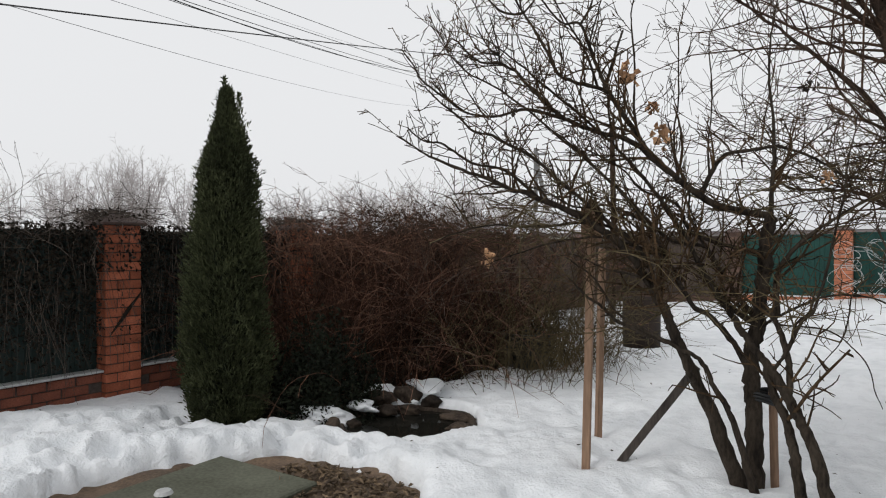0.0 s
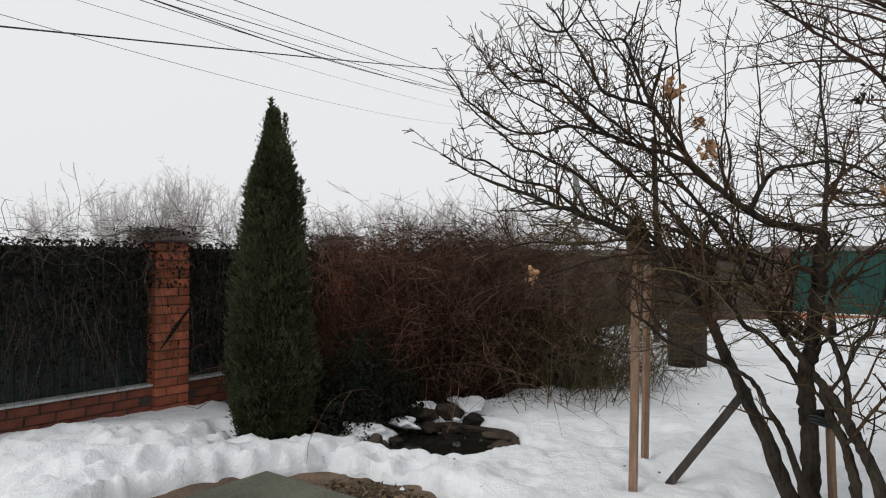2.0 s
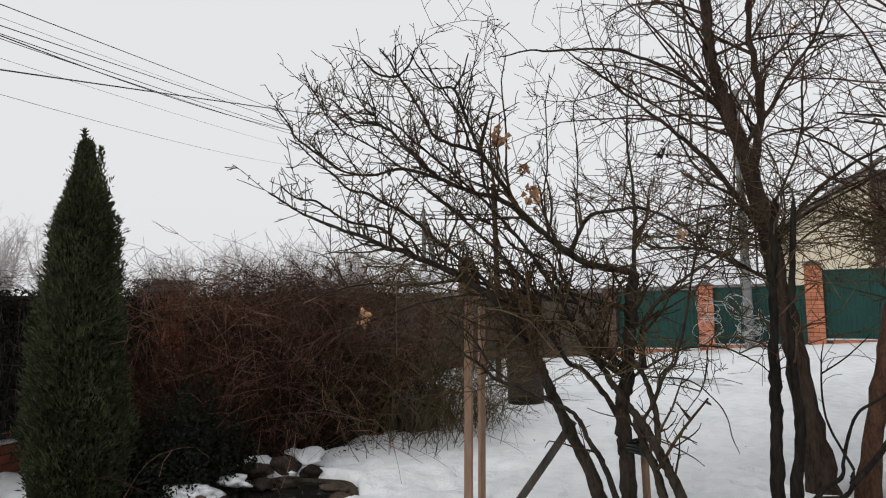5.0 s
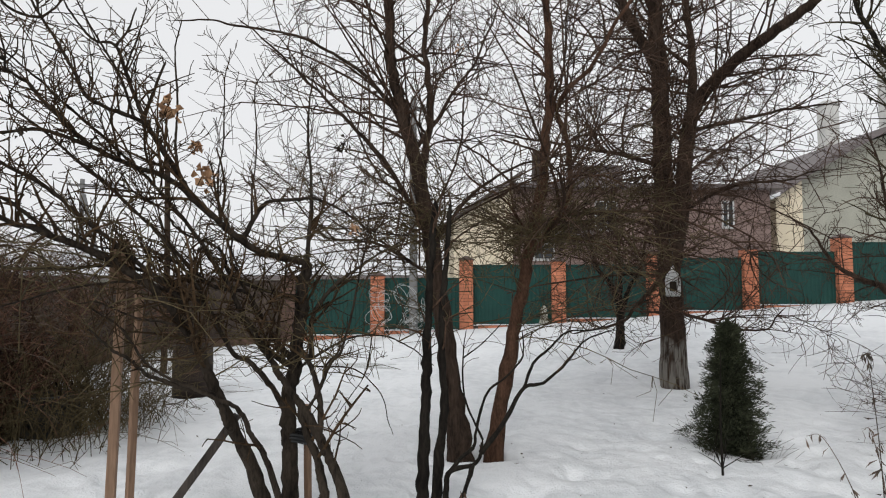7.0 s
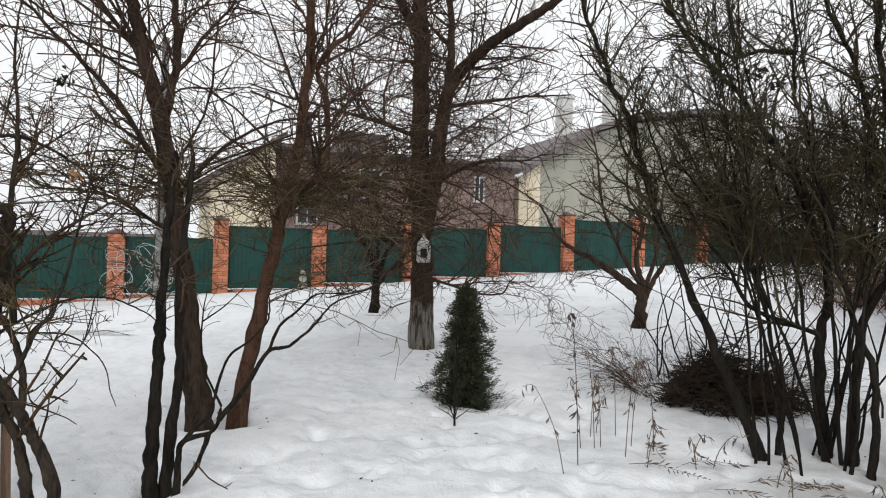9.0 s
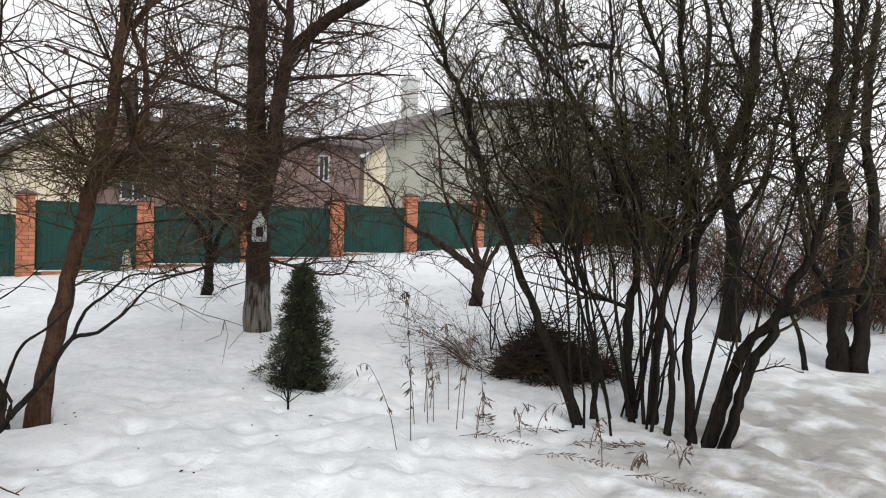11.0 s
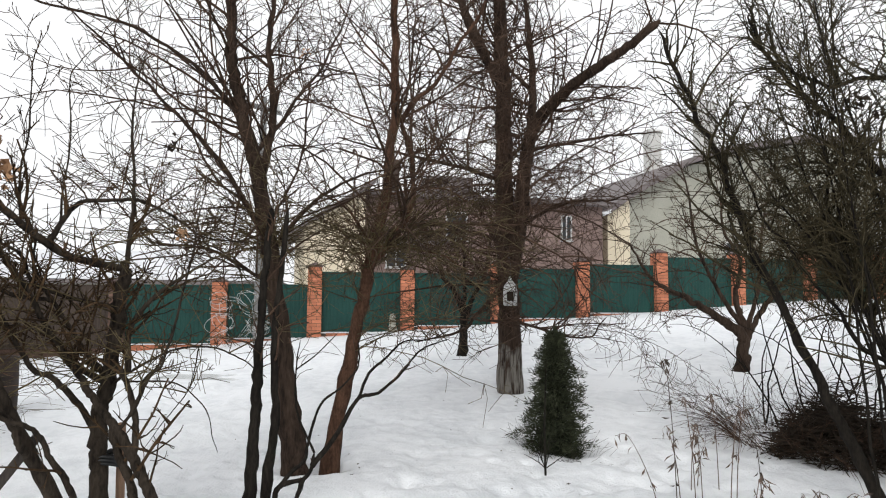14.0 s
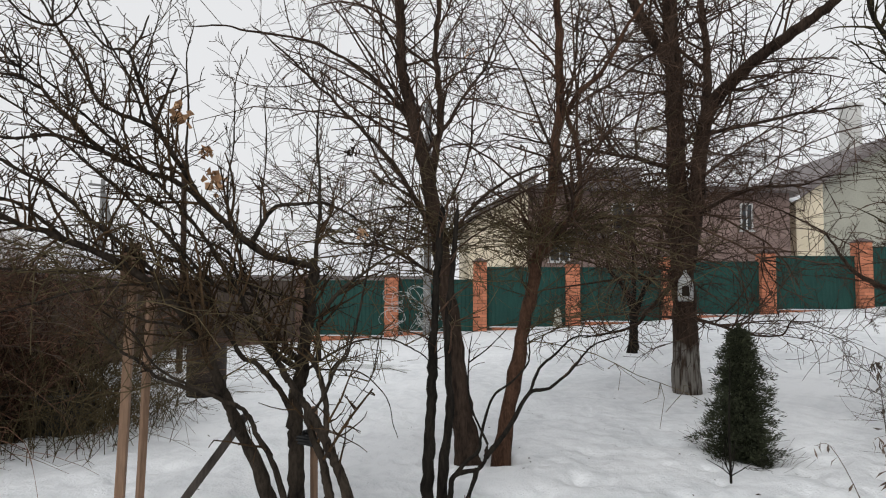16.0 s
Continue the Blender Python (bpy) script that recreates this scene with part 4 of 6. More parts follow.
limbs.add(0.0218, 0.004, (2.14, 3.88, 0.03), (2.00, 3.92, 0.42), (1.89, 3.93, 0.63), (1.79, 3.94, 0.81), (1.62, 3.98, 0.91), (1.48, 4.00, 0.99), (1.27, 4.04, 1.13), (1.13, 4.05, 1.34), (0.95, 4.06, 1.47))
limbs.add(0.0218, 0.016, (2.27, 3.80, 0.60), (2.32, 3.85, 0.82), (2.30, 3.93, 1.04), (2.29, 4.02, 1.14))
limbs.add(0.024, 0.0035, (2.24, 4.16, 0.66), (2.17, 4.17, 0.84), (1.98, 4.18, 1.06), (1.86, 4.19, 1.15), (1.68, 4.21, 1.48), (1.53, 4.22, 1.70), (1.37, 4.22, 1.92), (1.01, 4.24, 2.24), (0.87, 4.25, 2.34))
limbs.add(0.024, 0.006, (1.82, 4.02, 0.60), (1.76, 4.03, 0.72), (1.69, 4.03, 0.88), (1.57, 4.04, 0.94), (1.42, 4.04, 1.00), (1.28, 4.04, 1.06), (1.18, 4.05, 1.15), (1.09, 4.06, 1.22), (0.97, 4.06, 1.35))
limbs.add(0.027, 0.005, (2.44, 4.20, 1.75), (2.04, 4.22, 1.82), (1.72, 4.25, 2.05), (1.47, 4.28, 2.25), (1.14, 4.30, 2.35), (0.88, 4.32, 2.52), (0.65, 4.35, 2.75), (0.43, 4.38, 2.82), (0.25, 4.40, 2.97))
limbs.add(0.021, 0.005, (1.67, 4.32, 2.18), (1.53, 4.33, 2.31), (1.36, 4.34, 2.56), (1.31, 4.35, 2.61), (1.03, 4.36, 2.69), (0.94, 4.37, 2.84), (0.83, 4.38, 3.01), (0.68, 4.39, 3.24), (0.61, 4.40, 3.35))
limbs.add(0.01, 0.006, (0.77, 4.40, 3.16), (0.68, 4.39, 3.14), (0.57, 4.39, 3.17), (0.47, 4.38, 3.26))
limbs.add(0.008, 0.005, (0.75, 4.40, 3.18), (0.73, 4.40, 3.28), (0.72, 4.40, 3.38))
limbs.add(0.008, 0.004, (0.78, 4.40, 3.16), (0.83, 4.41, 3.25), (0.88, 4.42, 3.39))
limbs.add(0.016, 0.005, (1.34, 4.38, 2.62), (1.29, 4.40, 2.75), (1.23, 4.41, 2.93), (1.15, 4.43, 3.09), (1.05, 4.45, 3.10), (0.94, 4.46, 3.21), (0.85, 4.48, 3.38))
limbs.add(0.009, 0.005, (1.16, 4.44, 3.09), (1.25, 4.47, 3.24), (1.29, 4.50, 3.40))
limbs.add(0.01, 0.004, (1.28, 4.30, 2.67), (1.18, 4.30, 2.81), (1.09, 4.30, 2.97), (0.97, 4.30, 3.16), (0.88, 4.30, 3.34))
limbs.add(0.008, 0.003, (1.24, 4.45, 2.96), (1.27, 4.48, 3.10), (1.34, 4.52, 3.29), (1.39, 4.55, 3.54))
limbs.add(0.013, 0.007, (1.35, 4.40, 2.64), (1.37, 4.42, 2.77), (1.42, 4.43, 2.92), (1.48, 4.45, 3.08))
limbs.add(0.01, 0.004, (1.52, 4.35, 2.31), (1.53, 4.39, 2.58), (1.54, 4.42, 2.92), (1.54, 4.46, 3.18), (1.59, 4.50, 3.43))
limbs.add(0.008, 0.004, (0.59, 4.40, 2.82), (0.57, 4.41, 2.92), (0.51, 4.42, 3.14))
limbs.add(0.008, 0.004, (0.58, 4.40, 2.84), (0.50, 4.39, 2.90), (0.41, 4.38, 3.05))
limbs.add(0.007, 0.003, (0.57, 4.40, 2.84), (0.45, 4.42, 2.89), (0.40, 4.43, 2.97), (0.34, 4.45, 3.09))
limbs.add(0.006, 0.003, (0.62, 4.40, 2.82), (0.63, 4.38, 2.90), (0.63, 4.35, 3.00))
limbs.add(0.017, 0.004, (1.64, 4.10, 1.28), (1.48, 4.11, 1.49), (1.01, 4.11, 1.90), (0.79, 4.12, 2.08), (0.51, 4.13, 2.24), (0.39, 4.13, 2.28), (0.26, 4.14, 2.38), (0.09, 4.14, 2.52), (-0.00, 4.15, 2.60))
limbs.add(0.014, 0.004, (1.05, 4.36, 2.47), (0.78, 4.34, 2.47), (0.61, 4.32, 2.43), (0.45, 4.30, 2.41), (0.30, 4.29, 2.46), (0.19, 4.27, 2.55), (0.10, 4.25, 2.63))
limbs.add(0.01, 0.0035, (0.31, 4.28, 2.46), (0.19, 4.27, 2.53), (0.04, 4.26, 2.64), (-0.01, 4.26, 2.72), (-0.10, 4.25, 2.84))
limbs.add(0.006, 0.0025, (0.48, 4.28, 2.41), (0.42, 4.28, 2.46), (0.34, 4.29, 2.60), (0.26, 4.29, 2.75), (0.18, 4.30, 2.91), (0.10, 4.30, 3.06))
limbs.add(0.005, 0.0025, (0.58, 4.40, 2.85), (0.49, 4.42, 3.06), (0.42, 4.43, 3.21), (0.33, 4.45, 3.34))
limbs.add(0.012, 0.004, (0.80, 4.12, 1.84), (0.58, 4.10, 2.02), (0.34, 4.08, 2.07), (0.17, 4.06, 2.18), (0.04, 4.04, 2.21), (-0.07, 4.02, 2.28))
limbs.add(0.018, 0.005, (2.03, 4.35, 2.06), (2.13, 4.31, 2.16), (2.31, 4.28, 2.20), (2.49, 4.24, 2.22), (2.66, 4.21, 2.18), (2.80, 4.17, 2.08), (2.98, 4.14, 2.00), (3.32, 4.10, 1.99))
limbs.add(0.012, 0.004, (2.29, 4.10, 0.96), (2.35, 4.07, 1.05), (2.48, 4.03, 1.14), (2.70, 4.00, 1.21), (2.96, 3.97, 1.20), (3.18, 3.93, 1.09), (3.37, 3.90, 0.96))
limbs.add(0.0065, 0.0025, (2.36, 3.85, 1.10), (2.51, 3.78, 1.02), (2.63, 3.71, 0.92), (2.68, 3.64, 0.83), (2.68, 3.57, 0.69), (2.66, 3.50, 0.60))
limbs.add(0.005, 0.002, (2.83, 3.95, 1.18), (2.69, 3.88, 0.93), (2.48, 3.82, 0.76), (2.31, 3.75, 0.64))
limbs.add(0.012, 0.004, (2.23, 3.85, 0.77), (2.33, 3.85, 0.91), (2.37, 3.85, 1.04), (2.46, 3.85, 1.14), (2.50, 3.85, 1.29))
limbs.add(0.008, 0.003, (2.06, 4.45, 1.96), (2.11, 4.47, 2.31), (2.16, 4.50, 2.67), (2.15, 4.53, 3.03), (2.27, 4.55, 3.28))
limbs.add(0.009, 0.003, (1.85, 4.40, 2.03), (1.83, 4.42, 2.33), (1.89, 4.45, 2.67), (1.89, 4.47, 3.02), (1.94, 4.50, 3.30))
limbs.add(0.011, 0.003, (1.50, 4.14, 1.69), (1.26, 4.12, 1.80), (1.04, 4.10, 1.80), (0.83, 4.07, 1.89), (0.67, 4.05, 1.92))
limbs.add(0.012, 0.003, (1.71, 4.08, 1.17), (1.46, 4.05, 1.33), (1.23, 4.01, 1.38), (1.01, 3.98, 1.48), (0.88, 3.95, 1.49))
limbs.add(0.016, 0.004, (2.14, 4.25, 1.45), (1.92, 4.27, 1.62), (1.80, 4.29, 1.82), (1.56, 4.31, 1.93), (1.41, 4.33, 2.08), (1.14, 4.35, 2.23))
limbs.add(0.02, 0.006, (2.30, 4.18, 1.08), (2.18, 4.20, 1.19), (2.08, 4.23, 1.38), (1.96, 4.25, 1.58), (1.88, 4.28, 1.78), (1.90, 4.30, 1.98))
limbs.add(0.022, 0.003, (2.30, 4.13, 0.96), (2.11, 4.18, 1.14), (1.93, 4.22, 1.41), (1.75, 4.25, 1.73), (1.52, 4.29, 2.06), (1.19, 4.36, 2.40), (0.84, 4.40, 2.70), (0.57, 4.40, 2.91), (0.36, 4.38, 3.00))
limbs.add(0.015, 0.003, (2.00, 4.19, 1.56), (1.71, 4.25, 1.60), (1.37, 4.31, 1.95), (1.03, 4.35, 2.26), (0.64, 4.37, 2.57), (0.32, 4.35, 2.75), (0.09, 4.31, 3.03))
limbs.add(0.0218, 0.0048, (2.35, 4.10, 1.12), (2.42, 4.11, 1.37), (2.62, 4.05, 1.63), (2.80, 3.98, 1.77), (3.04, 3.85, 1.92))
limbs.add(0.0168, 0.004, (2.41, 4.18, 1.71), (2.48, 4.26, 2.26), (2.50, 4.36, 2.80), (2.60, 4.42, 3.34))
limbs.add(0.0143, 0.0032, (2.28, 3.79, 0.83), (2.36, 3.78, 1.07), (2.46, 3.77, 1.20), (2.56, 3.74, 1.66), (2.63, 3.75, 2.01), (2.70, 3.74, 2.36))
limbs.add(0.0151, 0.0032, (1.65, 4.13, 1.41), (1.27, 4.15, 1.67), (0.82, 4.15, 1.67), (0.44, 4.09, 1.67), (0.07, 4.01, 1.56))
limbs.add(0.0118, 0.0024, (1.59, 4.16, 1.49), (1.19, 4.13, 1.60), (0.73, 4.08, 1.52), (0.39, 3.97, 1.42))
quince = tree("fruit_shrub", "old many-stemmed bare fruit shrub leaning on a wooden prop", "shrub", limbs, APPLE, 11, BARK_SHRUB, LICHEN, first=0.3)
limbs = Limbs()
limbs.add(0.102, 0.036, (4.18, 4.43, 0.04), (4.11, 4.53, 0.83), (4.03, 4.65, 1.78), (3.96, 4.74, 2.48), (3.84, 4.87, 3.17), (3.76, 4.98, 3.76), (3.76, 5.01, 4.39), (3.74, 5.06, 5.33))
limbs.add(0.0405, 0.0165, (3.97, 4.75, 2.54), (4.08, 4.76, 3.27), (4.09, 4.85, 3.92), (4.17, 4.88, 4.59), (4.35, 4.82, 5.46))
limbs.add(0.027, 0.0053, (3.96, 4.63, 2.04), (3.62, 4.80, 2.66), (3.36, 4.89, 2.96), (3.11, 4.96, 3.18), (2.68, 5.12, 3.59), (2.30, 5.21, 3.86))
limbs.add(0.0225, 0.0045, (3.83, 4.86, 3.16), (3.45, 5.02, 3.59), (2.96, 5.22, 3.84), (2.30, 5.43, 3.88), (1.84, 5.50, 3.80))
limbs.add(0.0225, 0.0045, (3.98, 4.62, 1.93), (4.22, 4.30, 2.45), (4.49, 3.91, 2.70), (4.69, 3.55, 2.77))
limbs.add(0.0225, 0.0053, (3.92, 4.80, 2.86), (4.30, 4.68, 3.47), (4.66, 4.56, 4.10), (4.95, 4.50, 4.95))
limbs.add(0.0195, 0.0045, (3.85, 4.59, 1.72), (3.39, 4.74, 1.97), (2.97, 4.82, 2.00), (2.56, 4.86, 2.40))
tree_b = tree("fruit_tree", "bare fruit tree with leaning grey-brown trunk", "tree", limbs, WILLOWY, 12, BARK_OLD, TWIG, group="bare fruit trees", first=0.33)
limbs = Limbs()
limbs.add(0.05, 0.022, (2.97, 3.56, -0.06), (2.99, 3.59, 0.22), (3.02, 3.59, 0.72), (3.05, 3.61, 1.19), (3.09, 3.61, 1.71), (3.13, 3.61, 2.20))
limbs.add(0.04, 0.016, (3.06, 3.55, -0.08), (3.11, 3.54, 0.40), (3.15, 3.54, 0.75), (3.15, 3.57, 1.26), (3.20, 3.57, 1.75), (3.24, 3.56, 2.21))
limbs.add(0.026, 0.01, (3.04, 3.41, -0.04), (3.06, 3.42, 0.16), (3.09, 3.41, 0.30), (3.23, 3.29, 0.36), (3.27, 3.27, 0.51))
limbs.add(0.021, 0.005, (3.25, 3.29, 0.43), (3.45, 3.26, 0.58), (3.66, 3.23, 0.83), (3.86, 3.21, 0.85), (4.08, 3.17, 0.98), (4.29, 3.13, 1.15), (4.56, 3.04, 1.23))
limbs.add(0.013, 0.004, (3.65, 3.20, 0.86), (3.77, 3.23, 1.00), (3.95, 3.21, 1.11), (4.12, 3.18, 1.22), (4.35, 3.10, 1.23), (4.56, 3.04, 1.30))
limbs.add(0.016, 0.005, (3.07, 3.45, 0.38), (3.19, 3.39, 0.39), (3.27, 3.36, 0.45), (3.32, 3.38, 0.57), (3.40, 3.35, 0.81), (3.53, 3.27, 0.93), (3.64, 3.22, 1.07), (3.67, 3.25, 1.25))
limbs.add(0.009, 0.003, (3.23, 3.31, 0.56), (3.20, 3.38, 0.80), (3.22, 3.41, 1.11), (3.25, 3.41, 1.27))
limbs.add(0.006, 0.003, (3.21, 3.39, 1.06), (3.34, 3.32, 1.18), (3.46, 3.25, 1.32))
limbs.add(0.018, 0.014, (3.13, 3.24, 0.31), (3.07, 3.25, 0.20), (2.98, 3.28, 0.07))
tree("young_tree", "thin bare twin-stemmed young tree with low curved branches", "tree", limbs, SPARSE, 13, BARK, TWIG, group="bare fruit trees", first=0.5)
limbs = Limbs()
limbs.add(0.075, 0.03, (4.43, 4.32, 0.04), (4.61, 4.20, 1.03), (4.74, 4.13, 1.73), (4.88, 4.04, 2.55), (4.97, 4.00, 3.50), (5.00, 4.05, 4.44), (5.02, 4.10, 5.35))
limbs.add(0.0338, 0.015, (4.71, 4.09, 1.78), (5.00, 3.85, 2.37), (5.09, 3.86, 2.88), (5.08, 3.98, 3.35), (5.35, 3.75, 3.81), (5.60, 3.51, 4.38), (5.80, 3.30, 4.95))
limbs.add(0.0165, 0.0037, (4.70, 4.02, 1.99), (4.46, 4.09, 2.35), (4.19, 4.19, 2.49), (3.91, 4.27, 2.73))
limbs.add(0.015, 0.003, (4.85, 4.00, 2.54), (5.19, 3.72, 2.65), (5.47, 3.47, 2.54), (5.74, 3.21, 2.27))
limbs.add(0.0165, 0.0045, (5.02, 3.94, 3.27), (4.86, 3.99, 3.76), (4.57, 4.17, 4.13), (4.31, 4.30, 4.54))
limbs.add(0.0135, 0.003, (4.72, 4.00, 2.04), (5.03, 3.82, 2.05), (5.35, 3.59, 1.94), (5.66, 3.36, 1.72))
tree("fruit_tree", "bare fruit tree with reddish leaning trunk", "tree", limbs, WILLOWY, 14, BARK_RED, TWIG, group="bare fruit trees", first=0.33)
limbs = Limbs()
limbs.add(0.195, 0.095, (8.57, 4.69, 0.22), (8.61, 4.74, 1.40), (8.62, 4.82, 2.96), (8.65, 4.87, 4.82), (8.65, 4.97, 6.76))
limbs.add(0.132, 0.055, (8.60, 4.76, 1.64), (8.63, 4.55, 2.76), (8.64, 4.37, 4.03), (8.81, 3.84, 4.66), (8.99, 3.16, 5.10), (9.10, 2.58, 5.49))
limbs.add(0.077, 0.033, (8.72, 4.41, 4.06), (8.95, 4.51, 5.05), (9.12, 4.73, 6.47))
limbs.add(0.088, 0.044, (8.69, 4.90, 4.75), (8.47, 5.09, 5.34), (8.20, 5.33, 6.13), (8.01, 5.44, 6.89))
limbs.add(0.039, 0.009, (8.61, 4.84, 3.29), (8.01, 5.31, 3.53), (7.23, 5.93, 3.68), (6.50, 6.35, 3.80))
limbs.add(0.033, 0.007, (8.54, 4.75, 2.45), (8.09, 5.20, 2.54), (7.50, 5.75, 2.46), (6.86, 6.26, 2.29))
limbs.add(0.033, 0.007, (8.65, 4.55, 2.60), (8.76, 3.94, 2.95), (8.83, 3.31, 2.95), (8.82, 2.84, 3.03))
limbs.add(0.039, 0.009, (8.49, 4.65, 1.88), (8.08, 4.95, 1.33), (7.75, 5.10, 1.06), (7.24, 5.48, 0.95))
limbs.add(0.024, 0.007, (8.51, 4.59, 1.17), (8.56, 3.98, 1.07), (8.52, 3.46, 1.03), (8.40, 3.14, 1.32))
limbs.add(0.033, 0.007, (8.72, 4.41, 3.81), (8.91, 3.75, 3.88), (9.05, 3.08, 3.92), (9.10, 2.58, 3.89))
tree("large_tree", "large bare tree with thick forked trunk, limewashed foot", "tree", limbs, CHERRY, 15, BARK_OLD, TWIG, first=0.28, sides=12)
limbs = Limbs()
limbs.add(0.1, 0.02, (11.05, 7.18, 0.39), (11.07, 7.15, 1.02), (11.00, 7.26, 1.57), (10.82, 7.52, 2.02), (10.74, 7.65, 2.81))
limbs.add(0.06, 0.02, (11.07, 7.15, 1.02), (11.23, 7.03, 1.57), (11.40, 6.87, 2.01), (11.55, 6.75, 3.02))
limbs.add(0.05, 0.015, (11.07, 7.15, 1.24), (11.04, 7.11, 1.90), (10.96, 7.14, 3.01))
tree("small_tree", "small bare tree in front of the far fence", "tree", limbs, SMALL, 16, BARK, TWIG, group="small bare trees", first=0.25)
limbs = Limbs()
limbs.add(0.11, 0.015, (11.72, 2.12, 0.41), (11.59, 2.05, 0.94), (11.38, 2.40, 1.28), (11.14, 2.81, 1.57), (10.87, 3.25, 1.85), (10.61, 3.59, 2.51))
limbs.add(0.06, 0.012, (11.73, 2.08, 0.88), (11.85, 1.82, 1.34), (11.96, 1.58, 1.71), (12.08, 1.25, 2.24), (12.17, 1.07, 3.08))
limbs.add(0.06, 0.01, (11.73, 2.10, 0.98), (11.71, 2.16, 1.59), (11.73, 2.08, 2.21), (11.68, 2.34, 2.82), (11.69, 2.27, 3.75))
limbs.add(0.045, 0.008, (11.73, 2.10, 0.98), (11.59, 2.40, 1.69), (11.44, 2.70, 2.49), (11.34, 2.80, 3.39), (11.21, 3.00, 4.18))
limbs.add(0.045, 0.008, (11.73, 2.05, 0.98), (11.87, 1.83, 1.81), (11.98, 1.77, 2.75), (12.11, 1.60, 3.71))
tree("small_tree", "small bare tree with short brown trunk", "tree", limbs, SMALL, 17, BARK_OLD, TWIG, group="small bare trees", first=0.25)
limbs = Limbs()
limbs.add(0.0467, 0.0156, (5.82, 0.03, -0.03), (5.86, 0.32, 0.56), (5.88, 0.61, 1.23), (5.88, 0.97, 2.08), (5.90, 1.15, 2.69), (5.89, 1.41, 3.31), (5.87, 1.66, 3.99))
limbs.add(0.0246, 0.009, (6.02, -0.03, -0.03), (6.07, -0.04, 0.60), (6.12, 0.17, 1.44), (6.16, 0.38, 2.16), (6.20, 0.43, 2.84))
limbs.add(0.0467, 0.0131, (6.21, -0.38, 0.05), (6.18, -0.31, 0.75), (6.15, -0.36, 1.41), (6.12, -0.10, 2.30), (6.08, 0.32, 2.96), (6.00, 0.76, 3.54), (5.94, 0.94, 3.97))
limbs.add(0.0418, 0.0131, (6.10, -0.53, 0.01), (6.16, -0.60, 1.02), (6.19, -0.80, 1.62), (6.27, -0.70, 2.32), (6.34, -0.57, 3.10), (6.42, -0.20, 4.13))
limbs.add(0.0287, 0.0115, (5.79, -0.63, -0.05), (5.83, -0.66, 0.63), (5.88, -0.48, 1.28), (5.93, -0.33, 2.04), (5.98, -0.12, 2.87), (6.02, -0.08, 3.78))
limbs.add(0.0385, 0.0156, (5.86, -0.84, -0.02), (5.97, -0.80, 0.81), (6.07, -0.85, 1.71), (6.18, -0.74, 2.70), (6.29, -0.68, 3.84), (6.39, -0.64, 4.39))
limbs.add(0.0525, 0.018, (5.90, -0.95, -0.05), (5.93, -1.20, 0.65), (5.94, -1.49, 1.04), (5.95, -1.74, 1.64), (5.97, -1.92, 2.45), (6.02, -2.03, 3.37), (6.08, -2.08, 4.02))
limbs.add(0.0459, 0.0377, (5.73, -1.04, -0.00), (5.84, -1.24, 0.49), (5.94, -1.48, 0.97))
limbs.add(0.0385, 0.0164, (5.94, -1.49, 1.01), (5.75, -1.79, 1.20), (5.56, -2.03, 1.29), (5.37, -2.23, 1.41))
limbs.add(0.0221, 0.0066, (6.12, -0.22, 1.00), (6.02, 0.17, 1.19), (5.90, 0.47, 1.68), (5.76, 0.76, 2.12), (5.61, 1.05, 2.83))
limbs.add(0.0336, 0.0115, (6.07, -0.85, 1.62), (6.14, -1.17, 2.16), (6.25, -1.26, 2.80), (6.41, -1.09, 3.55), (6.57, -0.86, 4.14))
limbs.add(0.0312, 0.0115, (5.97, -1.74, 1.64), (6.14, -1.64, 2.30), (6.31, -1.54, 3.05), (6.48, -1.38, 3.96))
limbs.add(0.0221, 0.009, (6.22, -0.12, 3.29), (6.12, 0.13, 3.33), (6.01, 0.37, 3.30), (5.88, 0.66, 3.47), (5.76, 0.78, 3.83))
shrub_g = tree("lilac_shrub", "tall bare lilac shrub with many mossy stems", "shrub", limbs, SHRUB, 18, BARK, TWIG_DARK, first=0.40)
limbs = Limbs()
limbs.add(0.13, 0.05, (10.44, -1.98, 0.24), (10.48, -1.98, 1.60), (10.54, -1.84, 2.78), (10.52, -2.17, 3.86), (10.55, -2.22, 5.37), (10.59, -2.24, 6.39))
limbs.add(0.06, 0.025, (10.47, -1.83, 2.68), (10.58, -1.55, 3.72), (10.64, -1.57, 4.93), (10.74, -1.32, 6.03))
limbs.add(0.05, 0.015, (10.45, -1.93, 1.85), (10.23, -2.32, 2.57), (10.06, -2.47, 3.58), (9.87, -2.68, 4.46))
tree("garden_tree", "bare dark tree behind the lilac shrub", "tree", limbs, DARK, 19, BARK, TWIG, group="bare dark trees", first=0.3)
limbs = Limbs()
limbs.add(0.12, 0.05, (9.04, -2.98, 0.11), (9.12, -2.94, 0.86), (9.16, -3.02, 1.84), (9.27, -2.87, 2.98), (9.32, -2.92, 4.27), (9.40, -2.86, 5.46))
limbs.add(0.1, 0.04, (8.99, -3.15, 0.14), (9.04, -3.22, 1.01), (9.09, -3.30, 1.98), (9.20, -3.22, 3.24), (9.24, -3.33, 4.65))
limbs.add(0.05, 0.012, (9.05, -2.97, 1.00), (9.06, -2.58, 1.54), (9.00, -2.42, 2.45), (8.94, -2.26, 3.49))
limbs.add(0.035, 0.01, (8.77, -2.53, 0.06), (8.74, -2.42, 0.53), (8.74, -2.26, 0.86), (8.76, -1.95, 1.12), (8.78, -1.63, 1.45))
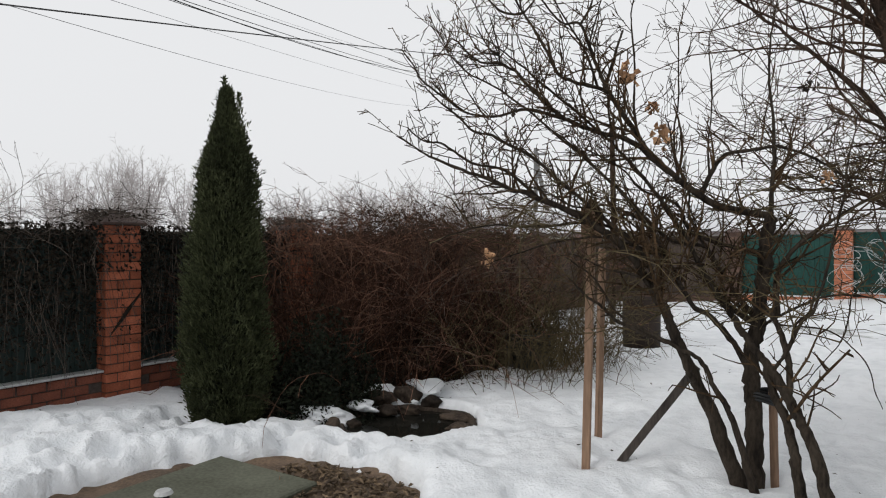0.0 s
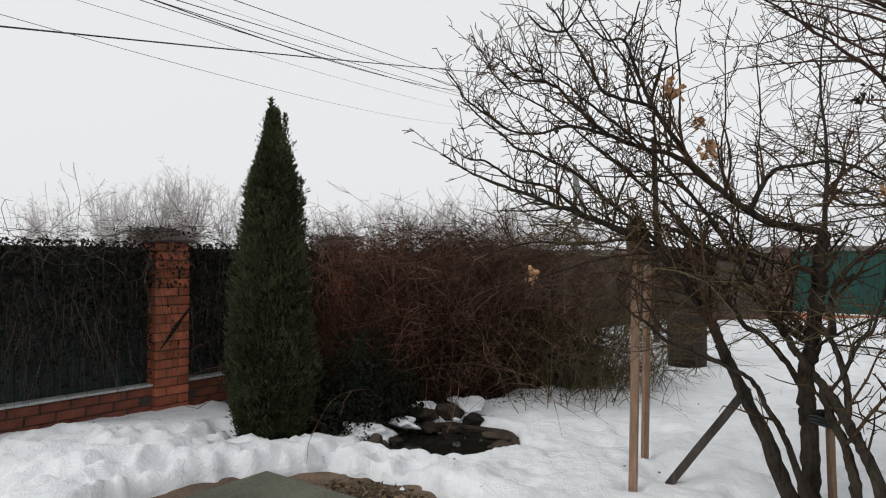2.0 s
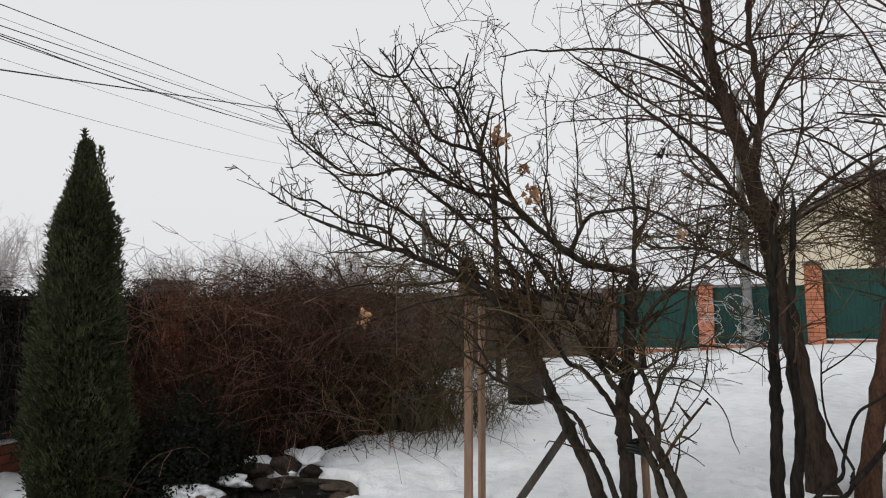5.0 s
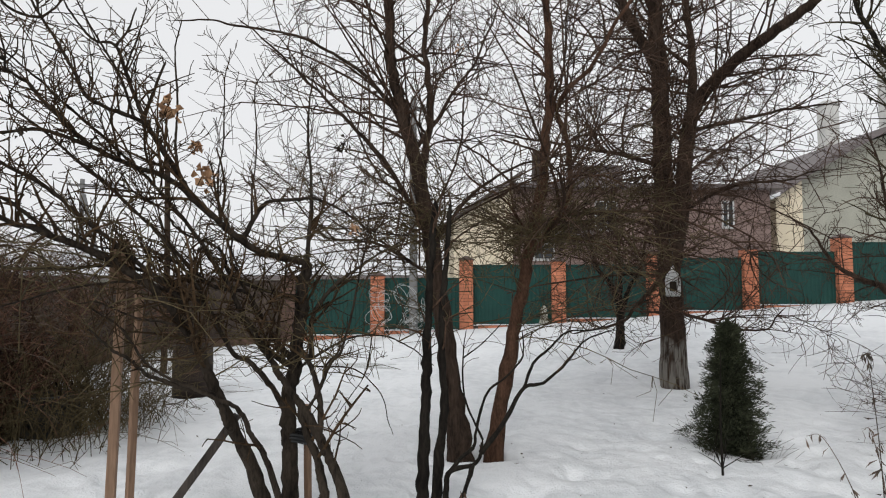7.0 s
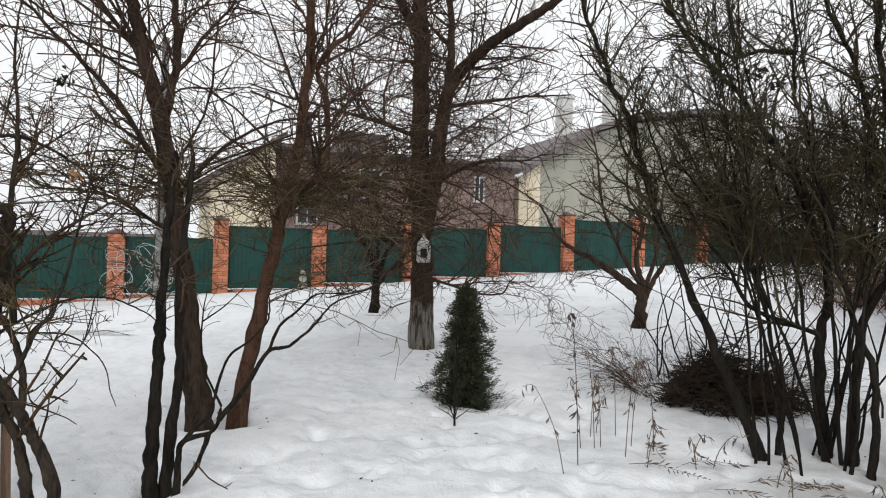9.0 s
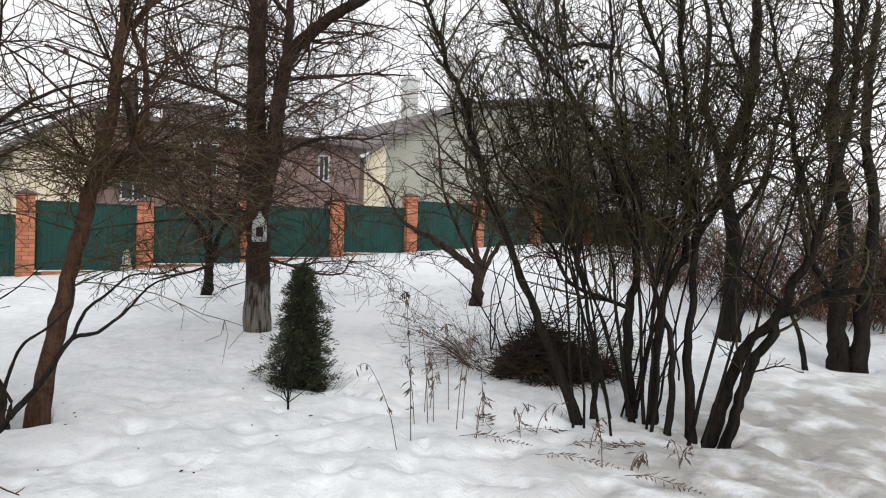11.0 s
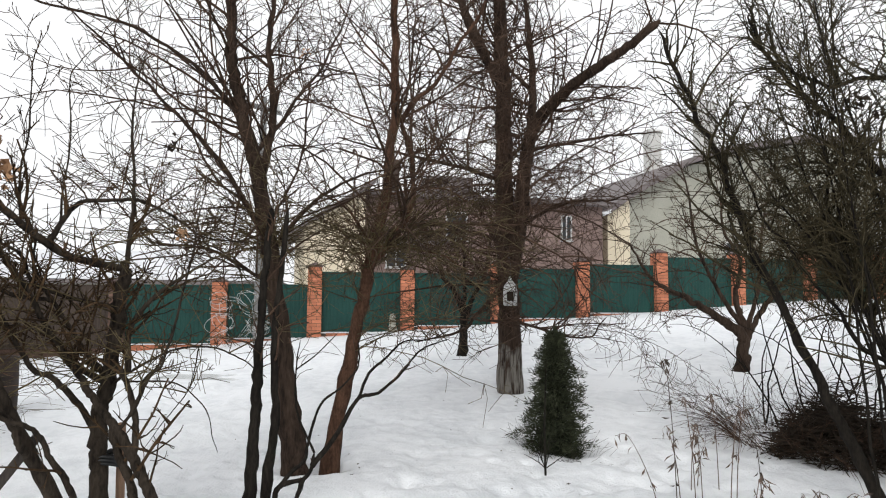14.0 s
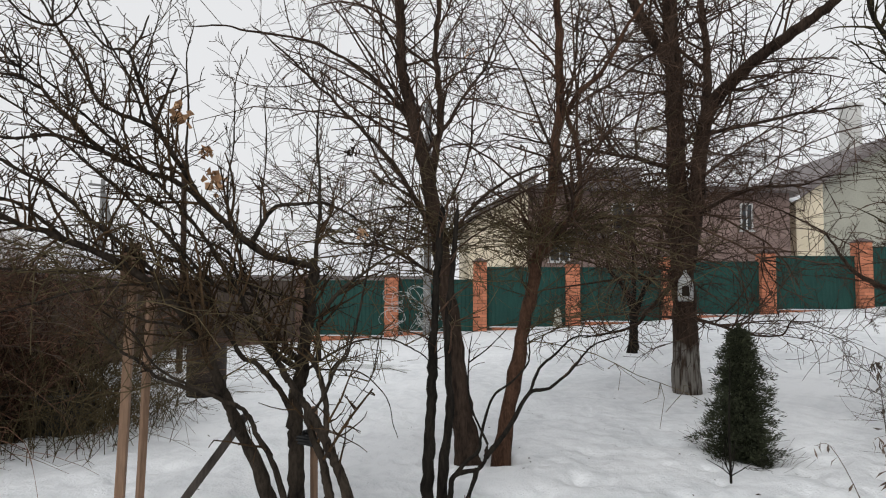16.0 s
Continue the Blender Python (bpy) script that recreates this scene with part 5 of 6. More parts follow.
tree("garden_tree", "bare dark tree with two close trunks", "tree", limbs, DARK, 20, BARK, TWIG, group="bare dark trees", first=0.3)

# slender shoots of the lilac, from its two stools
lr = np.random.default_rng(77)
for k in range(18):
    x, y = ((6.04, -0.38), (5.93, -0.51), (5.70, -0.04), (6.10, -0.32), (5.66, -0.83))[k % 5]
    x, y = x + lr.normal() * 0.07, y + lr.normal() * 0.07
    h, lean = lr.uniform(2.8, 4.8), (lr.normal() * 0.4, (1.5, -0.3, 0.9, -0.8, -1.5)[k % 5] + lr.normal() * 0.35)
    c = spline([(x, y, ground_z(x, y) - 0.08), (x + lean[0] * 0.35, y + lean[1] * 0.35, h * 0.45), (x + lean[0], y + lean[1], h)], 6)
    c[1:-1] += lr.normal(size=(len(c) - 2, 3)) * 0.012
    T = Tubes()
    T.add(c, np.linspace(lr.uniform(0.009, 0.019), 0.004, len(c)), 6)
    shoot = part("stem", T.mesh("stem", shrub_g.location), BARK, shrub_g)
    W = Tubes()
    branch_out(W, lr, c, 0.02, 0.005, SHRUB, 0.42)
    tagged(part("crown", W.mesh("crown", shrub_g.location), TWIG_DARK, shoot), kind="stuff")


# ---- withered leaves that hang in the crowns ----
def clump(parent, at, size, n, material, seed, name="withered_leaves", label="clump of dry curled leaves"):
    rng = np.random.default_rng(seed)
    lv = Leaves()
    for _ in range(n):
        p = np.array(at) + rng.normal(size=3) * size * 0.38
        d = rng.normal(size=3) + np.array((0, 0, -0.4))
        lv.add(p, d, rng.uniform(0.45, 0.85) * size, size * 0.30, rng, 0.3)
    return part(name, lv.mesh(name, parent.location), material, parent, label)


for k, (at, s) in enumerate((((1.46, 4.36, 2.74), 0.095), ((1.71, 4.29, 2.31), 0.085), ((2.71, 4.04, 2.01), 0.05), ((0.45, 4.05, 1.48), 0.055), ((1.66, 4.40, 2.52), 0.06))):
    clump(quince, at, s, 28, DRY_LEAF, 40 + k)
clump(quince, (0.64, 4.23, 2.44), 0.04, 10, NEST, 50, label="small clump of dark dead leaves")
clump(tree_b, (3.06, 4.77, 2.81), 0.07, 14, NEST, 51, label="clump of dark dead leaves")
clump(shrub_g, (6.01, 0.15, 3.13), 0.09, 22, NEST, 52, label="clump of dark dead leaves")
clump(shrub_g, (6.05, 0.02, 3.02), 0.07, 14, NEST, 53, label="clump of dark dead leaves")
clump(tree_b, (4.25, 4.55, 3.9), 0.05, 10, DRY_LEAF, 54)


# ---- column tree and spruce ----
def conifer(name, at, height, width, label, material, core, sprays, blade, droop, seed, tip=0.45, two_tops=False, foot=0.06, tier=0.0, needle=0.12, ragged=(0.62, 1.12), core_size=0.60, lump=1.0, outline=None):
    """A dense evergreen: trunk, solid inner mass painted shade-dark, and many flat sprays."""
    rng = np.random.default_rng(seed)
    z = ground_z(at[0], at[1]) - 0.05
    t = thing(name, (at[0], at[1], z), label, "conifer")
    T = Tubes()
    T.add([(0, 0, -0.1), (0.01, 0, height * 0.4), (0, 0.01, height * 0.93)], (0.05 * width + 0.02, 0.03 * width + 0.012, 0.004), 7)
    part("trunk", T.mesh("trunk"), BARK_RED, t)

    def half(f, a):
        prof = np.interp(1 - f, *outline) if outline else min(1.0, (f + foot) / 0.16) ** 0.6 * (1 - f) ** tip
        prof *= 1 + tier * (0.5 - (f * 8.0 + 0.25 * math.sin(2 * a)) % 1.0)
        return 0.5 * width * prof * (1 + lump * (0.10 * math.sin(3 * a + 9 * f) + 0.08 * math.sin(5 * a - 17 * f) + 0.07 * math.sin(9 * a + 31 * f)))

    # added solid shell, coloured dark for the shade behind the sprays
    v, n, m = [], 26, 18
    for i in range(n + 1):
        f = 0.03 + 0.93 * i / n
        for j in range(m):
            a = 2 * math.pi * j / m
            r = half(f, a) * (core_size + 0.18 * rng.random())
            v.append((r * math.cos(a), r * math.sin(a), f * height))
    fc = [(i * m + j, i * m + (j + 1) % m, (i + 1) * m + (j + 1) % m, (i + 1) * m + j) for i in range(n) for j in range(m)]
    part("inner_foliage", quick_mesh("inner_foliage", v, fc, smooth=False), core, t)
    lv = Leaves()
    f = rng.random(sprays) ** 1.25 * 0.985
    a = rng.uniform(0, 2 * math.pi, sprays)
    r = np.array([half(q, w) for q, w in zip(f, a)]) * rng.uniform(*ragged, sprays)
    p = np.stack([r * np.cos(a), r * np.sin(a), f * height], -1)
    out = np.stack([np.cos(a), np.sin(a), droop + rng.normal(size=sprays) * 0.35], -1)
    for _ in range(7):
        d = out + rng.normal(size=(sprays, 3)) * 0.45
        lv.many(p + rng.normal(size=(sprays, 3)) * blade * 0.3, d, blade * rng.uniform(0.6, 1.3, sprays), np.full(sprays, blade * needle), rng, 0.08)
    for k in range(2 if two_tops else 1):
        for _ in range(420 if two_tops else 170):
            h = rng.random() ** 1.5
            cx, wide = ((-0.02, 0.11)[k], 0.05) if two_tops else (0.0, 0.03)
            p = np.array((cx + rng.normal() * wide * (1 - h), rng.normal() * wide * (1 - h), height * (0.90 - 0.045 * k) + h * height * 0.125))
            lv.add(p, rng.normal(size=3) * 0.5 + np.array((0, 0, 1.1)), blade * 0.9, blade * 0.12, rng)
    tagged(part("foliage", lv.mesh("foliage"), material, t), kind="stuff")
    return t


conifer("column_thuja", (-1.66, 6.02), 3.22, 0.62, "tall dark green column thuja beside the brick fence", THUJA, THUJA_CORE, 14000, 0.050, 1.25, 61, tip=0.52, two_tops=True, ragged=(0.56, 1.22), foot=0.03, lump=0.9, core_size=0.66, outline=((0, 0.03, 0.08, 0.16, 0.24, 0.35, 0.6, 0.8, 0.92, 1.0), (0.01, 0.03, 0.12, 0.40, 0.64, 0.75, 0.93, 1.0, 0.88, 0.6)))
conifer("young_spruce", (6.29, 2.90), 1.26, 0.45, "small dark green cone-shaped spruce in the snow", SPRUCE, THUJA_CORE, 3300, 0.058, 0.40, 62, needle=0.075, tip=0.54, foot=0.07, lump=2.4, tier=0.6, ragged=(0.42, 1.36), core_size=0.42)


# ---- hedge, vines and low growth ----
hedge_way, hedge_off = np.array((0.745, 0.667)), np.array((-0.667, 0.745))
hedge_at = np.array((-0.95, 6.0))
hedge = thing("bare_hedge", (*hedge_at, ground_z(*hedge_at)), "wide tangled bare hedge of red-brown arching shoots", "hedge")
hr = np.random.default_rng(71)
# inner and lower shoots carry the hedge's shade in darker twig colours
for name, count, length, r, side, mat_h in (("stem_mass", 1000, (1.2, 2.25), 0.0065, 8.0, TWIG_SHADED), ("outer_growth", 330, (1.9, 3.4), 0.0058, 3.6, TWIG_RED), ("under_growth", 1500, (0.4, 1.25), 0.0045, 10.0, NEST)):
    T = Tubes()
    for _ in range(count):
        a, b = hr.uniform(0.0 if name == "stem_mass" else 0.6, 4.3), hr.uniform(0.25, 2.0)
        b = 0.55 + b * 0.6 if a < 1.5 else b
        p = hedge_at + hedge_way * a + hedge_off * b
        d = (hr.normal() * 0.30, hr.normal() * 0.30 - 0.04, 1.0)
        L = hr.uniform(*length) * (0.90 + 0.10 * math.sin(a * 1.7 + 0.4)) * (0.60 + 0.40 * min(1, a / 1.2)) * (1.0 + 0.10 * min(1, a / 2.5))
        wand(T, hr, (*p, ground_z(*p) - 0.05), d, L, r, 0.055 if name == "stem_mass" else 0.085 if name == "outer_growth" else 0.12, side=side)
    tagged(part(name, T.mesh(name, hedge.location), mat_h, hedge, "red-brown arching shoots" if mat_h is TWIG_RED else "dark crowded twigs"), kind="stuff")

T = Tubes()
for _ in range(300):
    a, b = hr.uniform(0.7, 4.4), hr.uniform(0.4, 1.9)
    p = hedge_at + hedge_way * a + hedge_off * b
    wand(T, hr, (*p, hr.uniform(1.25, 1.6) + 0.02 * a), (hr.normal() * 0.9, hr.normal() * 0.9, 0.8), hr.uniform(0.4, 1.2), 0.004, 0.24, side=8)
tagged(part("top_growth", T.mesh("top_growth", hedge.location), TWIG_RED, hedge, "ragged shoot tips above the hedge"), kind="stuff")

T = Tubes()
for _ in range(85):
    a, b = hr.uniform(1.6, 4.3), hr.uniform(0.05, 0.9)
    p = hedge_at + hedge_way * a + hedge_off * b
    wand(T, hr, (*p, hr.uniform(0.3, 1.2)), (hr.normal() * 0.7, hr.normal() * 0.5 - 0.25, hr.uniform(0.1, 1.0)), hr.uniform(0.6, 1.5), 0.0055, hr.uniform(0.05, 0.16), side=2.5)
tagged(part("pale_growth", T.mesh("pale_growth", hedge.location), WEED, hedge, "pale dry shoots across the front"), kind="stuff")

T = Tubes()
for _ in range(430):
    a, b = hr.uniform(1.4, 4.7), hr.uniform(0.3, 1.9)
    p = hedge_at + hedge_way * a + hedge_off * b
    wand(T, hr, (*p, hr.uniform(1.35, 1.85)), (hr.normal() * 0.8, hr.normal() * 0.8, 0.8), hr.uniform(0.4, 1.1), 0.0042, 0.22, side=9)
tagged(part("crown_growth", T.mesh("crown_growth", hedge.location), TWIG, hedge, "brown tangle along the top of the hedge"), kind="stuff")

# a greenish bush that merges into the hedge
bush = thing("broom_bush", (1.85, 7.98, ground_z(1.85, 7.98)), "loose bush of fine yellowish green and brown twigs", "bush")
T = Tubes()
for k in range(290):
    p = (np.array((1.85, 7.98)) if k < 230 else np.array((1.45, 7.15))) + hr.normal(size=2) * (0.40, 0.30)
    wand(T, hr, (*p, ground_z(*p) - 0.05), (hr.normal() * 0.34 + 0.02, hr.normal() * 0.34 - 0.05, 1.0), hr.uniform(0.9, 2.1) if k < 230 else hr.uniform(0.5, 1.2), 0.0045, 0.12, side=7)
tagged(part("twig_mass", T.mesh("twig_mass", bush.location), TWIG_GREEN, bush), kind="stuff")
T = Tubes()
for _ in range(26):
    p = np.array((1.85, 7.98)) + hr.normal(size=2) * (0.30, 0.25)
    wand(T, hr, (*p, ground_z(*p) - 0.05), (hr.normal() * 0.35, hr.normal() * 0.35, 1.0), hr.uniform(0.9, 1.6), 0.010, 0.05, side=2)
tagged(part("stem_mass", T.mesh("stem_mass", bush.location), BARK, bush, "dark basal stems"), kind="stuff")

# dense inner growth of the lilac
inner = thing("olive_bush", (7.3, -0.35, ground_z(7.3, -0.35)), "tall dense bush of fine olive brown twigs behind the lilac", "bush")
T, stems = Tubes(), Tubes()
for cx, cy, wx, wy, count, z0, z1 in ((7.4, -0.40, 0.55, 0.55, 500, 1.15, 2.45), (7.75, 0.35, 0.40, 0.45, 200, 1.25, 2.1), (8.1, 0.95, 0.45, 0.5, 80, 1.40, 2.0)):
    for k in range(count):
        a, u = hr.uniform(0, 2 * math.pi), hr.random() ** 0.6
        p = np.array((cx + wx * u * math.cos(a), cy + wy * u * math.sin(a)))
        if k < 7:
            wand(stems, hr, (*p, ground_z(*p) - 0.05), (hr.normal() * 0.25, hr.normal() * 0.25, 1.0), 2.2, 0.013, 0.02, thin=0.003, side=2)
        wand(T, hr, (*p, hr.uniform(z0, z1)), (hr.normal() * 0.28, hr.normal() * 0.28, 1.0), hr.uniform(0.4, 1.05), 0.0036, 0.02, thin=0.0016, side=14)
tagged(part("stem_mass", stems.mesh("stem_mass", inner.location), BARK, inner, "slender dark stems"), kind="stuff")
tagged(part("twig_mass", T.mesh("twig_mass", inner.location), TWIG_GREEN, inner), kind="stuff")

# thicket that closes the garden behind the lilac
for k, (tx, ty, wide, high) in enumerate(((12.9, -2.8, 0.9, 2.7), (12.4, -3.9, 1.0, 3.2), (11.8, -5.0, 1.0, 3.3), (13.2, -5.4, 1.2, 2.8), (11.2, -6.4, 1.1, 3.0), (15.0, -1.6, 1.0, 2.0))):
    th = thing("bare_thicket", (tx, ty, ground_z(tx, ty)), "dense brown bare thicket at the end of the garden", "bush", "thickets at the garden end")
    T = Tubes()
    for _ in range(180):
        p = np.array((tx, ty)) + hr.normal(size=2) * wide * 0.42
        wand(T, hr, (*p, ground_z(*p) - 0.05), (hr.normal() * 0.3, hr.normal() * 0.3, 1.0), hr.uniform(0.5, 1.0) * high, 0.008, 0.05, thin=0.003, side=7)
    tagged(part("twig_mass", T.mesh("twig_mass", th.location), TWIG_RED if k % 2 else TWIG, th), kind="stuff")

# vines on the brick fence
vines = thing("dead_vines", (*left_posts[1], 0.1), "tangle of leafless vines hanging over the brick fence", "vine")
T, lv = Tubes(), Leaves()
normal = np.array((LEFT_WAY[1], -LEFT_WAY[0]))
for _ in range(1250):
    s = hr.uniform(-3.2, 6.5)
    p = LEFT_AT + LEFT_WAY * s + normal * hr.uniform(0.10, 0.26)
    if hr.random() < 0.34:
        top = (*p, hr.uniform(1.62, 1.86))
        wand(T, hr, top, (LEFT_WAY[0] * hr.normal() + normal[0] * 0.3, LEFT_WAY[1] * hr.normal() + normal[1] * 0.3, hr.uniform(-0.1, 0.9)), hr.uniform(0.25, 0.75), 0.0032, 0.22, side=6)
    else:
        top = (*p, hr.uniform(0.7, 1.78))
        wand(T, hr, top, (LEFT_WAY[0] * hr.normal() * 0.25, LEFT_WAY[1] * hr.normal() * 0.25, -0.9), hr.uniform(0.3, 0.95), 0.0026, 0.10, side=2)
for _ in range(24000):
    s = hr.uniform(-3.2, 6.5)
    post = min(abs(s), abs(s - 2.5), abs(s - 5.0))
    z = 1.78 - abs(hr.normal()) * 0.80
    if z < 0.35 or (post < 0.24 and z < 1.3 and hr.random() < 0.93):
        continue
    p = LEFT_AT + LEFT_WAY * s + normal * hr.uniform(0.05, 0.22)
    lv.add((*p, z), hr.normal(size=3) + np.array((0, 0, -0.8)), hr.uniform(0.03, 0.07), 0.014, hr, 0.2)
for s in (0.0, 2.5):
    for _ in range(170):
        p = LEFT_AT + LEFT_WAY * (s + hr.normal() * 0.17) + normal * hr.normal() * 0.15
        wand(T, hr, (*p, 1.80 + hr.uniform(0, 0.12)), (hr.normal(), hr.normal(), 0.35), hr.uniform(0.15, 0.5), 0.003, 0.2, side=5)
        lv.add((*p, 1.80 + hr.uniform(0, 0.12)), hr.normal(size=3), 0.045, 0.012, hr, 0.2)
tagged(part("stem_tangle", T.mesh("stem_tangle", vines.location), VINE, vines), kind="stuff")
tagged(part("leaf_cover", lv.mesh("leaf_cover", vines.location), VINE_LEAF, vines, "dark withered leaves"), kind="stuff")
T = Tubes()
for k in range(9):
    a0 = LEFT_AT + normal * 0.21 + LEFT_WAY * (-0.16 + 0.02 * k)
    a1 = LEFT_AT + normal * 0.21 + LEFT_WAY * (0.16 + 0.03 * k)
    T.add(spline([(*a0, 0.62 + 0.03 * k), (*((a0 + a1) / 2), 0.80 + 0.035 * k), (*a1, 1.03 + 0.04 * k)], 4), np.full(9, 0.006), 4)
part("creeper", T.mesh("creeper", vines.location), VINE_LEAF, vines, "dark creeper stems across the pillar")

# evergreen shrub at the foot of the hedge
low = thing("evergreen_shrub", (-0.84, 6.28, ground_z(-0.84, 6.28)), "low dark evergreen shrub between thuja and hedge", "shrub")
lv, T = Leaves(), Tubes()
for _ in range(9500):
    a = hr.uniform(0, 2 * math.pi)
    u = hr.random() ** 0.5
    p = np.array((-0.84 + 0.62 * u * math.cos(a), 6.28 + 0.44 * u * math.sin(a), 0))
    h = 1.0 * math.sqrt(max(0.0, 1 - u * u)) * (0.85 + 0.2 * math.sin(7 * a))
    p[2] = ground_z(p[0], p[1]) + hr.uniform(0.05, 1.0) * h
    lv.add(p, hr.normal(size=3) + np.array((0, -0.3, 0.4)), hr.uniform(0.03, 0.055), 0.012, hr, 0.1)
for _ in range(60):
    p = np.array((-0.84, 6.28)) + hr.normal(size=2) * (0.2, 0.15)
    wand(T, hr, (*p, ground_z(*p) - 0.03), (hr.normal() * 0.6, hr.normal() * 0.6, 1), hr.uniform(0.3, 0.7), 0.005, 0.05, side=5)
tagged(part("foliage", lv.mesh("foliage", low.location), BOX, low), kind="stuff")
tagged(part("stem_mass", T.mesh("stem_mass", low.location), TWIG, low), kind="stuff")


# ---- pond, stones, slab ----
def stone(at, size, seed, label, group="stones round the pond", material=None, lumps=0.55):
    rng = np.random.default_rng(seed)
    bm = bmesh.new()
    bmesh.ops.create_icosphere(bm, subdivisions=3, radius=1.0)
    o = rng.uniform(0, 50, 3)
    for v in bm.verts:
        q = v.co.copy()
        k = 1 + lumps * noise.noise(q * 1.3 + Vector(o)) + 0.18 * noise.noise(q * 3.4 + Vector(o))
        v.co = Vector((q.x * size[0], q.y * size[1], q.z * size[2])) * k
    for f in bm.faces:
        f.smooth = True
    me = bpy.data.meshes.new("stone")
    bm.to_mesh(me)
    bm.free()
    me.materials.append(material or STONE)
    ob = new("garden_stone", me)
    ob.matrix_basis = pose(*at, 0, 0, rng.uniform(0, 360))
    return tagged(ob, label, "stone", group)


bm = bmesh.new()
bmesh.ops.create_circle(bm, cap_ends=True, segments=40, radius=1.0)
for v in bm.verts:
    a = math.atan2(v.co.y, v.co.x)
    k = 1 + 0.06 * math.sin(3 * a + 1)
    v.co = (v.co.x * 0.60 * k, v.co.y * 0.55 * k, 0)
me = bpy.data.meshes.new("pond_water")
bm.to_mesh(me)
bm.free()
me.materials.append(WATER)
pond = new("pond_water", me)
pond.location = (POND[0], POND[1], -0.085)
tagged(pond, "still dark water in the small stone-edged pond", "water", kind="structure")
rim = thing("pond_basin", (POND[0], POND[1], -0.12), "small oval pond basin with a brown rim", "pond")
T = Tubes()
ra = np.linspace(0, 2 * math.pi, 41)
T.add(np.stack([0.60 * np.cos(ra), 0.55 * np.sin(ra), 0.03 + 0.012 * np.sin(5 * ra)], -1), np.full(41, 0.045), 6)
part("rim", T.mesh("rim"), STONE, rim, "brown stone rim")
for k, (x, y, z, s) in enumerate(((-0.66, 5.52, 0.0, (0.10, 0.09, 0.11)), (-0.54, 5.47, -0.06, (0.12, 0.07, 0.05)), (-0.50, 5.85, -0.05, (0.08, 0.07, 0.06)), (-0.20, 6.20, -0.02, (0.15, 0.10, 0.07)), (0.02, 6.26, -0.03, (0.13, 0.09, 0.06)),
                                  (-0.26, 6.46, 0.04, (0.20, 0.13, 0.10)), (0.0, 6.55, 0.05, (0.18, 0.14, 0.12)), (0.24, 6.42, 0.0, (0.13, 0.11, 0.08)), (0.46, 6.02, -0.06, (0.12, 0.22, 0.05)), (0.44, 5.70, -0.06, (0.14, 0.12, 0.05)))):
    stone((x, y, z - 0.02), tuple(0.8 * q for q in s), 80 + k, "wet brown garden stone at the pond edge")
for k, (x, y, z, s) in enumerate(((-0.44, 6.12, 0.03, (0.15, 0.09, 0.05)), (-0.28, 6.66, 0.06, (0.17, 0.12, 0.05)), (-0.74, 5.92, 0.0, (0.20, 0.12, 0.09)), (0.20, 6.82, 0.05, (0.30, 0.14, 0.05)), (0.06, 6.22, 0.03, (0.03, 0.025, 0.02)))):
    stone((x, y, z), s, 95 + k, "cushion of snow resting on the pond stones", "snow cushions", SNOW, 0.9)

slab = thing("cover_slab", (-1.36, 4.31, -0.17), "square mossy concrete cover slab in bare soil", "slab", turn=-37.5)
part("plate", boxed(-0.50, 0.50, -0.50, 0.50, 0, 0.12, 0.012), CONCRETE, slab)
T = Tubes()
T.add([(-0.045, -0.287, 0.11), (-0.045, -0.287, 0.18)], (0.035, 0.035), 10)
part("pipe_stub", T.mesh("pipe_stub"), PLASTIC_DARK, slab, "short dark pipe stub")
bm = bmesh.new()
bmesh.ops.create_cone(bm, cap_ends=True, segments=14, radius1=0.058, radius2=0.045, depth=0.022)
bmesh.ops.translate(bm, verts=bm.verts, vec=(-0.045, -0.287, 0.19))
part("pipe_cap", bm, PALE_METAL, slab, "pipe cap dusted with snow")
lv = Leaves()
for _ in range(1500):
    p = (hr.uniform(-0.95, 0.05), hr.uniform(3.6, 4.85))
    if inside(np.array(p[0]), np.array(p[1]), SOIL_EDGE) > -0.02:
        continue
    lv.add((*p, -0.088 + hr.uniform(0, 0.02)), (hr.normal(), hr.normal(), hr.normal() * 0.25), hr.uniform(0.03, 0.075), 0.014, hr, 0.15)
lit = new("leaf_litter", lv.mesh("leaf_litter"))
lit.data.materials.append(LITTER)
tagged(lit, "wet fallen brown leaves on the bare soil", "leaves", kind="stuff")

# specks of bark and leaf on the snow
lv = Leaves()
for _ in range(260):
    r, a = 3.2 + 9 * hr.random() ** 1.3, hr.uniform(-0.6, 2.0)
    x, y = r * math.sin(a), r * math.cos(a)
    lv.add((x, y, ground_z(x, y) + 0.004), (hr.normal(), hr.normal(), 0.1), hr.uniform(0.010, 0.045), hr.uniform(0.003, 0.008), hr, 0.1)
for _ in range(420):
    a, b = hr.uniform(0.6, 4.6), hr.normal() * 0.35
    p = hedge_at + hedge_way * a + hedge_off * b
    lv.add((*p, ground_z(*p) + 0.006), (hr.normal(), hr.normal(), 0.15), hr.uniform(0.02, 0.07), hr.uniform(0.005, 0.013), hr, 0.1)
specks = new("snow_litter", lv.mesh("snow_litter"))
specks.data.materials.append(WEED_DARK)
tagged(specks, "dark bits of bark and leaf on the snow", "litter", kind="stuff")


